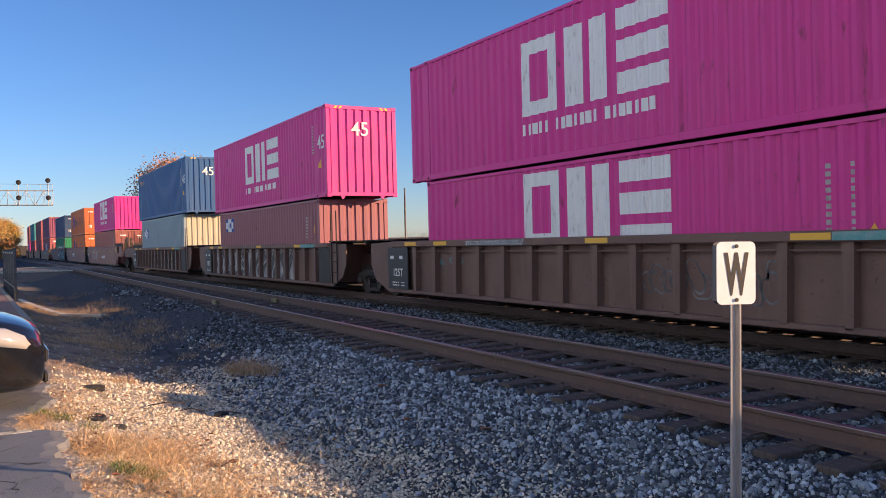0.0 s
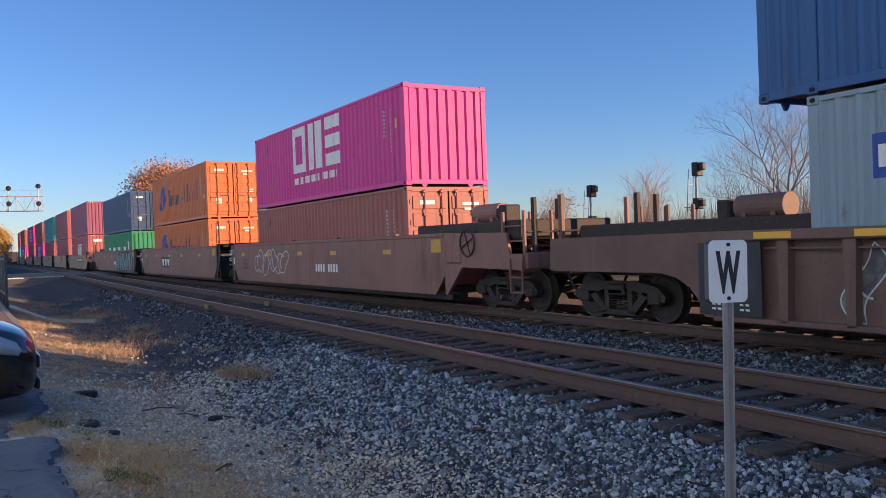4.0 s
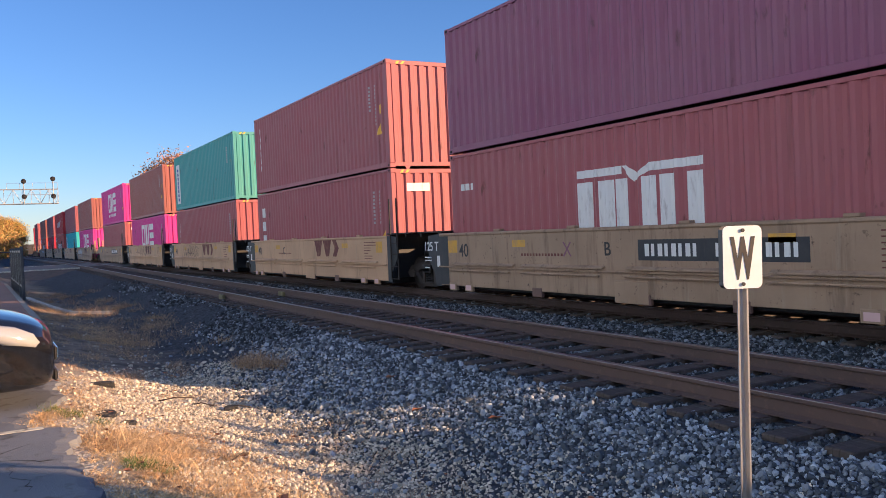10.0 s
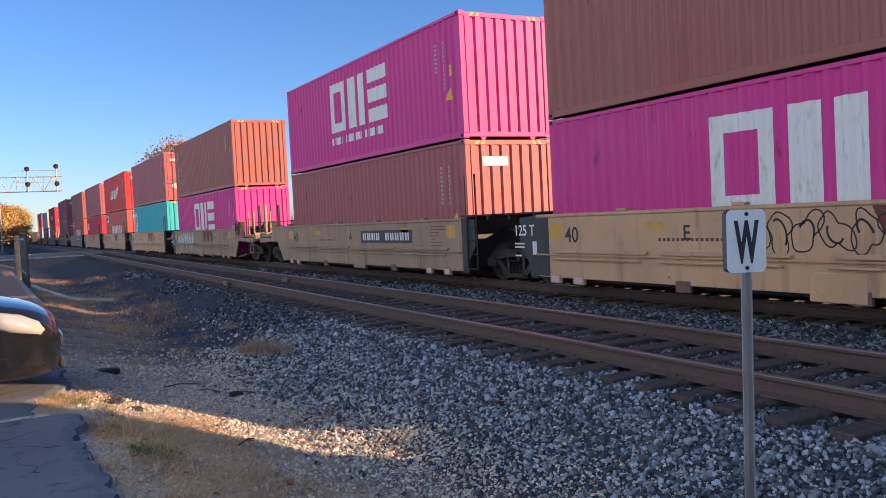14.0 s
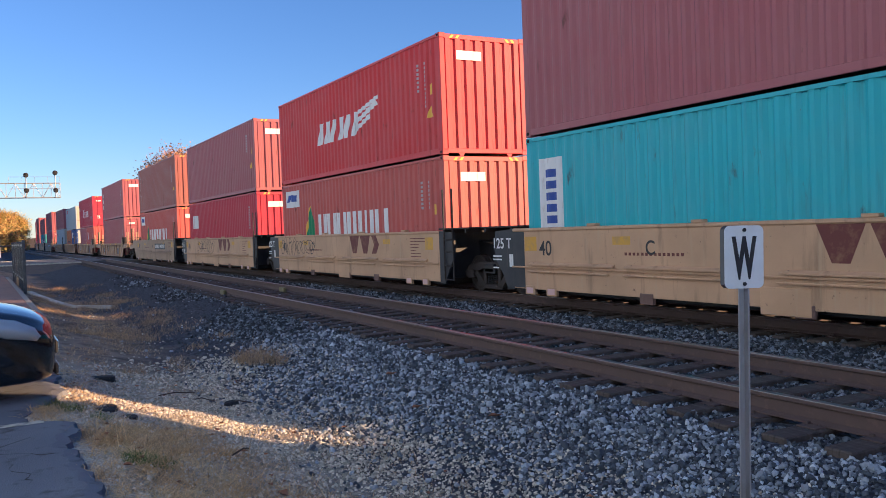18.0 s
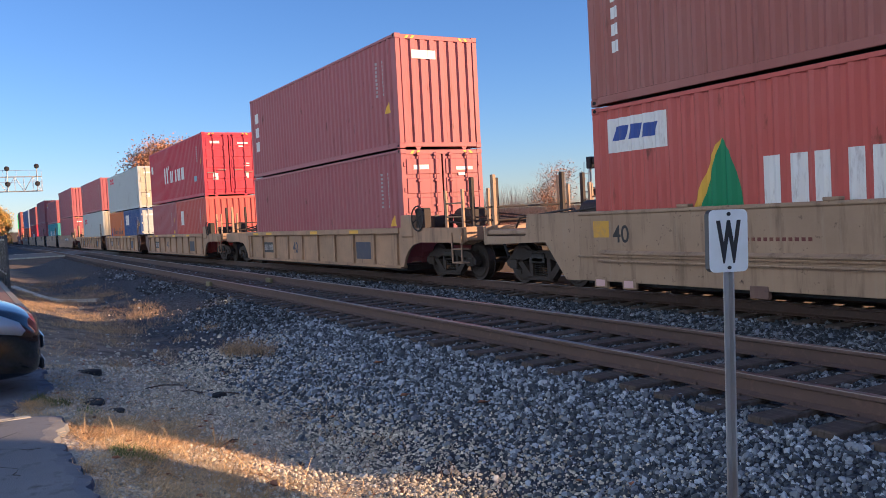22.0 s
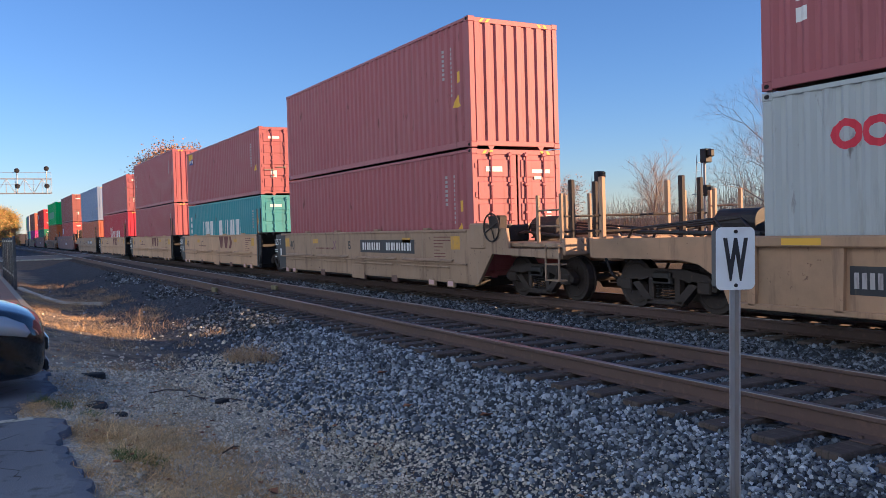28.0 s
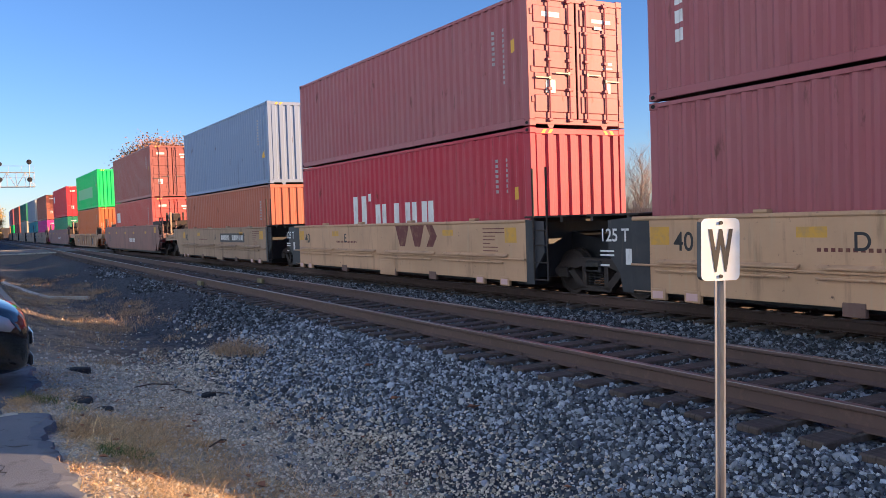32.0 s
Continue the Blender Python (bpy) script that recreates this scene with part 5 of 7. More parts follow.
# trailing end of the upper box at the start (before travel), upper length, wagon, wagon set, upper, lower
BOXES = [
    # two unseen wagons, added and spaced to shape the sunlit patch on the verge
    (30.60, 13.72, R48, -1, (MAGENTA, "square", F, TALL), (MAGENTA, "square", F, LOW), ""),
    (11.10, 13.72, R48, -1, (MAGENTA, "square", F, TALL), (MULBERRY, "tricolour", F, LOW), ""),
    (-18.06, 13.72, R48, 0, (MAGENTA, "square", F, TALL), (MAGENTA, "square", F, LOW), "tags"),
    (-37.56, 13.72, R48, 0, (MAGENTA, "square", F, TALL), (MULBERRY, "tricolour", F, LOW), "mural"),
    (-57.10, 13.72, R48, 0, (NAVY, "corner_code", F, TALL), (PALE, "tricolour", F, TALL), "wash"),
    (-80.02, 12.19, S53, 1, (MAGENTA, "square_high", F, LOW), (BROWN, "", D, LOW), "loops"),
    (-99.51, 12.19, S53, 1, (ORANGE, "sail", D, LOW), (ORANGE, "sail", D, LOW), "board"),
    (-119.00, 12.19, S53, 1, (SLATE, "", D, LOW), (GREEN, "wide_four", F, LOW), "flame"),
    (-140.72, 12.19, B40, 2, (PLUM, "", F, TALL), (MAROON, "notched", F, TALL), "plate"),
    (-156.13, 12.19, B40, 2, (MAROON, "upright", F, TALL), (MAROON, "upright_big", F, TALL), ""),
    (-171.50, 12.19, B40, 2, (TEAL, "strip", F, TALL), (MAROON, "upright", F, TALL), "scrawl"),
    (-187.10, 12.19, B40, 2, (BROWN, "", F, TALL), (MAGENTA, "square", F, TALL), "scrawl"),
    (-202.53, 12.19, B40, 2, (MAGENTA, "square", F, TALL), (MAROON, "", P, TALL), "plate"),
    (-222.35, 12.19, B40, 3, (BROWN, "upright", F, TALL), (MAGENTA, "square", F, TALL), "ghost"),
    (-237.75, 12.19, B40, 3, (MAROON, "", D, TALL), (CYAN, "strip", F, TALL), ""),
    (-253.39, 12.19, B40, 3, (RED, "swoosh", P, TALL), (SALMON, "peaks", F, TALL), "scrawl"),
    (-268.80, 12.19, B40, 3, (MAROON, "", P, TALL), (CRIMSON, "three", P, TALL), "scrawl"),
    (-284.25, 12.19, B40, 3, (BROWN, "upright", F, TALL), (SALMON, "peaks", F, TALL), "plate"),
    (-303.86, 12.19, R40, 4, (MAROON, "upright_big", P, TALL), (MAROON, "", D, TALL), ""),
    (-323.47, 12.19, R40, 5, (CRIMSON, "crown_plate", D, TALL), ("pair", MAROON, "", SALMON, "square_emblem", F), "code"),
    (-339.59, 12.19, R40, 5, (WHITE, "two_rings", D, LOW), ("pair", ORANGE, "sail_small", BLUE, "three", D), ""),
    (-355.36, 12.19, R40, 5, (MAROON, "upright", F, LOW), (WHITE, "two_rings", F, TALL), "code"),
    (-375.37, 12.19, B40, 6, (MAROON, "", F, TALL), (MAROON, "", D, TALL), "plate"),
    (-390.82, 12.19, B40, 6, (MAROON, "corner_plate", D, LOW), (SEA, "two_words", D, LOW), ""),
    (-406.35, 12.19, B40, 6, (MAROON, "upright", F, TALL), (MAROON, "", F, TALL), ""),
    (-421.77, 12.19, B40, 6, (MAROON, "", D, LOW), (CRIMSON, "crown", F, TALL), ""),
    (-437.17, 12.19, B40, 6, (STEEL, "", F, TALL), (RUSSET, "", F, LOW), "plate"),
    (-457.35, 12.19, S53, 7, (BROWN, "", D, TALL), (SALMON, "three", D, TALL), ""),
    (-477.00, 12.19, R40, 8, (LIME, "band", F, TALL), (ORANGE, "", F, TALL), ""),
    (-497.00, 12.19, S53, 9, (RED, "three", D, TALL), (GREEN, "", D, LOW), ""),
    (-516.80, 12.19, B40, 10, (RUSSET, "", D, TALL), (MAGENTA, "", D, LOW), ""),
    (-532.20, 12.19, B40, 10, (WHITE, "", F, TALL), (SEA, "", F, LOW), ""),
    (-547.60, 12.19, B40, 10, (GREEN, "", F, LOW), (CREAM, "", F, TALL), ""),
    (-563.00, 12.19, B40, 10, (RUSSET, "", F, TALL), (BROWN, "", F, LOW), ""),
    (-578.40, 12.19, B40, 10, (MAROON, "", F, TALL), (LIME, "", F, LOW), ""),
    (-598.20, 12.19, B40, 11, (BLUE, "", F, TALL), (ORANGE, "", F, LOW), ""),
    (-613.60, 12.19, B40, 11, (RED, "", F, TALL), (MAROON, "", F, TALL), ""),
    (-629.00, 12.19, B40, 11, (MAROON, "", F, TALL), (TEAL, "", F, TALL), ""),
    (-644.40, 12.19, B40, 11, (ORANGE, "", D, TALL), (BROWN, "", F, TALL), ""),
    (-659.80, 12.19, B40, 11, (MAROON, "", F, TALL), (MAROON, "", F, TALL), ""),
    (-679.60, 12.19, R40, 12, (MAGENTA, "square", F, TALL), (MAROON, "", F, TALL), ""),
    (-699.20, 12.19, R40, 13, (MAROON, "", F, TALL), (BROWN, "", F, TALL), "")]
BED, STACK_GAP = 0.33, 0.025
centres = [b[0] + b[1] / 2 for b in BOXES]
MOVERS = []     # (thing, distance along the line at the start, height above the rail)
rng_old = random.Random(3)
for i, (trail, upper_len, style, setno, upper, lower, art) in enumerate(BOXES):
    c = centres[i]
    order = sum(b[3] == setno for b in BOXES[:i])      # place within its set of platforms
    lead_same = i > 0 and BOXES[i - 1][3] == setno
    trail_same = i + 1 < len(BOXES) and BOXES[i + 1][3] == setno
    reach_lead = (centres[i - 1] - c) / 2 if i else 9.75
    reach_trail = (c - centres[i + 1]) / 2 if i + 1 < len(BOXES) else 9.8
    w = wagon(style, "joint" if lead_same or i == 0 else "coupler", "joint" if trail_same else "coupler", Matrix(), reach_lead, reach_trail, "40", art, "BCDEA"[order] if style == B40 and order < 5 else "", style == B40 and (lead_same, trail_same) != (True, True))
    MOVERS.append((w, c, 0.0))
    ys = -1.504
    if art == "mural":
        part("painted_field", Shell().box(-6.9, 3.9, -0.0, 0.004, 0.25, 1.34), spray_grey, w, "pale grey sprayed background", at=pose(0, -1.361, 0))
        graffiti(w, -6.9, 3.9, 0.27, 1.33, -1.366, 5, ((spray_dusk, 0, 0.10), (spray_black, -0.003, 0.035)), True)
        graffiti(w, -6.0, -2.0, 0.40, 1.15, -1.376, 6, ((spray_white, 0, 0.05),))
    elif art == "wash":
        part("painted_field", Shell().box(-2.5, 5.2, -0.0, 0.004, 0.25, 1.34), mat("pale_blue_spray", (0.22, 0.29, 0.33), 0.7, 0, ((2.0, (0.16, 0.12, 0.1), 0.45, 0.7, (1, 1, 1)),)), w, "pale blue sprayed background", at=pose(0, -1.361, 0))
        graffiti(w, -5.5, 5.2, 0.3, 1.3, -1.366, 8, ((spray_dusk, 0, 0.10), (spray_white, -0.003, 0.02)), True)
    elif art == "tags":
        for k, (xa, xb, za) in enumerate(((-6.56, -6.22, 0.84), (-5.62, -5.10, 0.90), (-4.80, -4.22, 0.94))):
            graffiti(w, xa, xb, za, za + 0.20, -1.366, 11 + k, ((spray_teal, 0, 0.014),))
        graffiti(w, -3.8, -1.6, 1.37, 1.48, -1.545, 17, ((spray_white, 0, 0.014),))
        graffiti(w, 1.6, 4.4, 0.45, 1.1, -1.366, 18, ((spray_dusk, 0, 0.03),))
    elif art == "loops":
        graffiti(w, -5.6, -2.2, 0.45, 1.55, ys, 21, ((spray_white, 0, 0.035),))
    elif art == "flame":
        part("painted_field", Shell().extrude([(1.4, 0.3), (7.6, 0.3), (8.0, 1.2), (7.0, 1.64), (2.6, 1.6), (1.0, 1.1)], 0, 0.002, "y"), mat("dark_spray_field", (0.03, 0.045, 0.05), 0.7), w, "dark sprayed background", at=pose(0, ys, 0))
        graffiti(w, 1.4, 7.8, 0.4, 1.55, ys - 0.003, 31, ((spray_teal, 0, 0.13), (spray_black, -0.003, 0.08), (spray_white, -0.006, 0.03)), True)
    elif art == "scrawl":
        graffiti(w, -5.6 + (i % 3) * 2.2, -2.2 + (i % 3) * 2.2, 0.72, 1.36, ys, 40 + i, ((spray_black, 0, 0.02),))
    elif art == "ghost":
        graffiti(w, -5.0, -1.2, 0.5, 1.35, ys, 60, ((spray_white, 0, 0.12), (spray_grey, -0.003, 0.05)))
        graffiti(w, 1.6, 2.7, 1.0, 1.38, ys - 0.003, 61, ((spray_black, 0, 0.02),))
    if lower[0] == "pair":
        low_h = LOW
        for dx, col, mark, e in ((-3.07, lower[1], lower[2], F), (3.07, lower[3], lower[4], lower[5])):
            lab = "twenty-foot %s corrugated steel container %s" % (NAMES[col], SIGNS[mark])
            b = container(6.058, LOW, col, mark, e, Matrix(), WHITE if col == BLUE else None, rng_old.uniform(0.2, 0.9), True, lab)
            MOVERS.append((b, c + dx, BED))
    else:
        col, mark, e, low_h = lower
        lab = "%s corrugated steel container %s" % (NAMES[col], SIGNS[mark])
        # cream end on white and pale boxes: warm sunlight put into the paint
        tint = CREAM if col in (WHITE, PALE) else None
        MOVERS.append((container(12.19, low_h, col, mark, e, Matrix(), tint, rng_old.uniform(0.2, 0.9), True, lab), c, BED))
    col, mark, e, up_h = upper
    lab = "%s corrugated steel container %s" % (NAMES[col], SIGNS[mark])
    # a white upper box also gets its sunlit end painted cream
    up = container(upper_len, up_h, col, mark, e, Matrix(), CREAM if col == WHITE else None, rng_old.uniform(0.2, 0.9), True, lab)
    if upper_len > 13 and i > 2:
        part("length_sign", letters("45", 0.62), ink_white, up, "white painted number", at=pose(upper_len / 2 - 0.005, -0.05, up_h - 0.95, 0, 0, 90))
        part("length_sign", letters("45", 0.62), ink_white, up, "white painted number", at=pose(upper_len / 2 - 0.45, -1.216, up_h - 1.35))
    MOVERS.append((up, c, BED + low_h + STACK_GAP))

# distance run by the train since the start
TRAVEL = [(0.0, -0.78), (1.0, 11.47), (2.0, 24.36), (3.0, 36.47), (4.5, 55.38), (5.5, 67.69), (6.0, 74.35), (7.0, 86.78), (8.0, 98.83), (9.0, 111.7), (10.0, 123.6),
          (11.0, 136.39), (12.0, 148.53), (13.0, 161.39), (13.5, 167.59), (14.5, 179.98), (15.5, 192.53), (16.0, 198.79), (17.0, 210.81), (18.0, 223.66), (19.0, 236.02),
          (20.0, 248.11), (21.0, 260.82), (22.0, 272.68), (23.0, 285.4), (24.0, 297.4), (25.0, 310.17), (25.5, 316.35), (26.5, 328.54), (27.5, 340.97), (28.0, 347.25),
          (29.0, 359.07), (30.0, 371.79), (31.0, 383.7), (32.0, 396.33)]


def on_line(s, up):
    x, y, z, a = line_point(s, TRACK_Y)
    return pose(x, y, z, 0, -math.degrees(math.atan(GRADE)), math.degrees(a)) @ pose(0, 0, up)


def motions():
    for ob, s0, up in MOVERS:
        walk(ob, [(t, on_line(s0 + d, up)) for t, d in TRAVEL])
    # the wheels roll; all of them turn alike, so the first of each axle place lends its keys to the rest
    tt, dd = [t for t, _ in TRAVEL], [d for _, d in TRAVEL]
    for a, wheels in WHEELS.items():
        first = wheels[0]
        rows = []
        for k in range(801):
            t = 32.0 * k / 800
            turn = math.degrees(np.interp(t, tt, dd) / 0.42)
            rows.append((t, pose(a, 0, 0.42, 0, turn % 360, 0)))
        walk(first, rows)
        lent = first.animation_data
        for w in wheels[1:]:
            w.rotation_mode = "QUATERNION"
            d = w.animation_data_create()
            d.action = lent.action
            d.action_slot = lent.action_slot


# ------------------------------------------------------------------ lot and verge
asphalt = mat("cracked_asphalt", (0.13, 0.145, 0.175), 0.85, 0, ((0.8, (0.17, 0.185, 0.215), 0.4, 0.7, (1, 1, 1)), (60.0, (0.19, 0.19, 0.19), 0.55, 0.75, (1, 1, 1)),
                                                                     (5.0, (0.07, 0.072, 0.08), 0.56, 0.7, (1, 1, 1))), 0.35, 90)
old_paint = mat("worn_lot_paint", (0.52, 0.50, 0.42), 0.8, 0, ((12.0, (0.12, 0.12, 0.11), 0.5, 0.66, (1, 1, 1)),))
tar = mat("tar_crack", (0.015, 0.015, 0.016), 0.8)


LOT_X = (-44, -13, -10.6, -9.75, -9.35, -9.05, -8.35, -8.15, -7.65, -7.1, -6.5, -5.8, -5.2, -3.5, 7)
LOT_Y = (0.80, 0.80, 0.72, 0.70, 0.60, 0.34, 0.33, 0.62, 0.66, 0.52, 0.62, 0.59, 0.68, 0.62, 0.6)


def lot_edge(x):
    """The crumbling edge of the lot, with a bay of grass bitten out of it."""
    return float(np.interp(x, LOT_X, LOT_Y)) + 0.035 * math.sin(x * 6.1) + 0.022 * math.sin(x * 17.0 + 1) + 0.012 * math.sin(x * 41.0)


edge = [(x, lot_edge(x)) for x in np.concatenate([np.arange(-44, -11, 0.2), np.arange(-11, 7.01, 0.06)])]
sh = Shell()
for x, y in edge:
    z = GRADE * x
    sh.v += [(x, -14.0, z - 0.09), (x, y - 0.10, z - 0.085), (x, y, z - 0.105), (x, y + 0.02, z - 0.19)]
for i in range(len(edge) - 1):
    for j in range(3):
        k = i * 4 + j
        sh.f.append((k, k + 4, k + 5, k + 1))
lot = solo("pavement", sh.mesh("pavement", False), asphalt, "dark cracked asphalt parking lot with a crumbling edge", "pavement", "structure")
for x in (-8.2, -10.95, -13.7):
    part("lot_stripe", Shell().box(x - 0.05, x + 0.05, -4.5, lot_edge(x) - 0.12, GRADE * x - 0.088, GRADE * x - 0.081), old_paint, lot, "worn pale paint stripe")
rc = random.Random(9)
for x0, y0, dx, dy in ((-7.6, 0.30, 0.06, -0.05), (-6.9, 0.42, -0.05, -0.06), (-7.1, 0.1, 0.07, 0.01)):
    sh = Shell()
    x, y = x0, y0
    for _ in range(14):
        nx_, ny_ = x + dx + rc.uniform(-0.04, 0.04), y + dy + rc.uniform(-0.04, 0.04)
        w2 = rc.uniform(0.004, 0.012)
        k = len(sh.v)
        z = GRADE * x - 0.083
        sh.v += [(x - w2, y, z), (x + w2, y, z), (nx_ + w2, ny_, z), (nx_ - w2, ny_, z)]
        sh.f.append((k, k + 1, k + 2, k + 3))
        x, y = nx_, ny_
    part("crack", sh.mesh("crack", False), tar, lot)
# unseen wall added behind the camera to bounce sunlight onto the shaded sides
bounce_paint = mat("pale_blue_bounce", (0.37, 0.60, 0.98), 0.85, 0, ((0.5, (0.35, 0.575, 0.96), 0.4, 0.7, (1, 1, 1)),), 0.1, 8)
solo("bounce_wall", Shell().box(-100, 80, -15.2, -14.6, -1.0, 26.0).mesh("bounce_wall"), bounce_paint, "unseen pale blue wall added to bounce sunlight into the shade", "wall", "structure")

# red walkway and its kerb below the railing
red_paving = mat("red_paving", (0.20, 0.12, 0.10), 0.85, 0, ((1.2, (0.16, 0.10, 0.085), 0.42, 0.65, (1, 1, 1)), (14.0, (0.14, 0.085, 0.07), 0.55, 0.72, (1, 1, 1))), 0.2, 30)
kerb_stone = mat("grey_kerb", (0.21, 0.20, 0.19), 0.85, 0, ((3.0, (0.22, 0.20, 0.19), 0.45, 0.65, (1, 1, 1)),), 0.2, 30)


def sloped(x0, x1, y0, y1, low, high):
    return Shell().extrude([(x0, GRADE * x0 + low), (x1, GRADE * x1 + low), (x1, GRADE * x1 + high), (x0, GRADE * x0 + high)], y0, y1, "y")


walkway = solo("walkway", sloped(-47.0, -19.4, -5.0, 1.02, -0.6, -0.055).mesh("walkway"), red_paving, "red paved walkway beside the lot", "pavement", "structure")
for i in range(12):
    part("kerb_stone", sloped(-45.0 + i * 2.13, -45.0 + i * 2.13 + 2.11, 1.025, 1.16, -0.6, -0.05), kerb_stone, walkway)

pale_kerb = mat("pale_concrete_kerb", (0.50, 0.49, 0.46), 0.85, 0, ((2.0, (0.36, 0.34, 0.31), 0.45, 0.65, (1, 1, 1)),), 0.2, 30)
kerb_line = thing("kerb", "pale weathered concrete kerb curving round the walkway's end", "kerb", kind="structure")
bow = [(-34.9, 1.55), (-32.4, 1.72), (-30.3, 1.95), (-28.8, 2.14), (-27.9, 2.40), (-27.2, 2.80), (-26.6, 3.40)]
for (xa, ya), (xb, yb) in zip(bow, bow[1:]):
    d = Vector((xb - xa, yb - ya, 0))
    za, zb = float(ground_z(xa, ya)), float(ground_z(xb, yb))
    side_ = Vector((-d.y, d.x, 0)).normalized() * 0.09
    a, b = Vector((xa, ya, 0)) + d * 0.01, Vector((xb, yb, 0)) - d * 0.01
    sh = Shell().add([(p.x + k * side_.x, p.y + k * side_.y, z + h) for p, z in ((a, za), (b, zb)) for k in (-1, 1) for h in (-0.15, 0.07)],
                     [(0, 1, 3, 2), (4, 6, 7, 5), (0, 4, 5, 1), (2, 3, 7, 6), (0, 2, 6, 4), (1, 5, 7, 3)])
    part("kerb_stone", sh, pale_kerb, kerb_line)

# road crossing beyond the railing
road = mat("crossing_panel", (0.13, 0.125, 0.12), 0.85, 0, ((3.0, (0.13, 0.125, 0.12), 0.42, 0.7, (1, 1, 1)),), 0.2, 40)
xr = thing("road_crossing", "grey concrete road crossing panels across the tracks", "road crossing", kind="structure")
for y0, y1, up in ((-6.0, 6.25, 0.15), (6.62, 7.84, 0.18), (8.16, 10.05, 0.10), (10.40, 11.55, 0.0), (11.9, 22.0, 0.0)):
    for x0 in (-73.4, -71.0, -68.6, -66.2):
        part("panel", Shell().box(x0, x0 + 2.36, y0, y1, GRADE * -68 - 0.95, GRADE * -68 - 0.03 + up, 0.02), road, xr)
# pale painted strips in place of sunlight along the crossing's edges
for x0 in (-73.8, -63.75):
    part("sunlit_strip", Shell().box(x0, x0 + 0.3, 0.5, 6.2, GRADE * -68 - 0.2, GRADE * -68 + 0.13), old_paint, xr, "pale strip painted in for sunlight along the crossing")

dirt_ramp = mat("dark_dirt", (0.11, 0.085, 0.068), 0.95, 0, ((3.0, (0.07, 0.06, 0.052), 0.42, 0.65, (1, 1, 1)), (30.0, (0.17, 0.14, 0.12), 0.56, 0.72, (1, 1, 1))), 0.4, 40)
part("ramp", Shell().extrude([(-63.8, GRADE * -68 + 0.09), (-58.5, GRADE * -58 - 0.62), (-63.8, GRADE * -68 - 1.1)], -6.0, 6.2, "y"), dirt_ramp, xr, "dark dirt ramp beside the road")

# ------------------------------------------------------------------ stones
def icosa():
    p = (1 + 5 ** 0.5) / 2
    v = np.array([(-1, p, 0), (1, p, 0), (-1, -p, 0), (1, -p, 0), (0, -1, p), (0, 1, p), (0, -1, -p), (0, 1, -p), (p, 0, -1), (p, 0, 1), (-p, 0, -1), (-p, 0, 1)], float)
    f = np.array([(0, 11, 5), (0, 5, 1), (0, 1, 7), (0, 7, 10), (0, 10, 11), (1, 5, 9), (5, 11, 4), (11, 10, 2), (10, 7, 6), (7, 1, 8), (3, 9, 4), (3, 4, 2), (3, 2, 6), (3, 6, 8),
                  (3, 8, 9), (4, 9, 5), (2, 4, 11), (6, 2, 10), (8, 6, 7), (9, 8, 1)])
    return v / np.linalg.norm(v[0]), f


def scatter_stones(name, px, py, pz, rad, material, label, seed):
    r = np.random.default_rng(seed)
    v0, f0 = icosa()
    forms = np.stack([v0 * r.uniform(0.72, 1.22, (12, 1)) + r.normal(0, 0.10, (12, 3)) for _ in range(24)])
    n = len(px)
    q = r.normal(size=(n, 4))
    q /= np.linalg.norm(q, axis=1)[:, None]
    a, b, c, d = q.T
    rot = np.stack([1 - 2 * (c * c + d * d), 2 * (b * c - a * d), 2 * (b * d + a * c), 2 * (b * c + a * d), 1 - 2 * (b * b + d * d), 2 * (c * d - a * b),
                    2 * (b * d - a * c), 2 * (c * d + a * b), 1 - 2 * (b * b + c * c)], 1).reshape(n, 3, 3)
    size = rad[:, None] * r.uniform(0.7, 1.35, (n, 3))
    v = np.einsum("nij,nkj->nki", rot, forms[r.integers(0, 24, n)] * size[:, None, :])
    v += np.stack([px, py, pz], 1)[:, None, :]
    f = f0[None] + (np.arange(n) * 12)[:, None, None]
    me = numpy_mesh(name, v.reshape(-1, 3), f.reshape(-1, 3))
    me.shade_flat()
    return solo(name, me, material, label, "gravel", "stuff")


def stone_material(name, dark, pale, power):
    """Each stone takes its own grey; a few are nearly white."""
    m = bpy.data.materials.new(name)
    m.use_nodes = True
    n, l = m.node_tree.nodes, m.node_tree.links
    b = n["Principled BSDF"]
    b.inputs["Roughness"].default_value = 0.8
    b.inputs["Specular IOR Level"].default_value = 0.35
    g = n.new("ShaderNodeNewGeometry")
    pw = n.new("ShaderNodeMath")
    pw.operation = "POWER"
    pw.inputs[1].default_value = power
    l.new(g.outputs["Random Per Island"], pw.inputs[0])
    mx = n.new("ShaderNodeMix")
    mx.data_type = "RGBA"
    l.new(pw.outputs[0], mx.inputs[0])
    mx.inputs[6].default_value, mx.inputs[7].default_value = (*dark, 1), (*pale, 1)
    co = n.new("ShaderNodeTexCoord")
    nz = n.new("ShaderNodeTexNoise")
    nz.inputs["Scale"].default_value, nz.inputs["Detail"].default_value = 35, 5
    l.new(co.outputs["Object"], nz.inputs["Vector"])
    mr = n.new("ShaderNodeMapRange")
    mr.inputs[3].default_value, mr.inputs[4].default_value = 0.6, 1.4
    l.new(nz.outputs[0], mr.inputs[0])
    hs = n.new("ShaderNodeHueSaturation")
    l.new(mr.outputs[0], hs.inputs["Value"])
    l.new(mx.outputs[2], hs.inputs["Color"])
    l.new(hs.outputs[0], b.inputs["Base Color"])
    return m


ballast_grey = stone_material("blue_grey_ballast", (0.046, 0.056, 0.072), (0.48, 0.53, 0.60), 2.1)
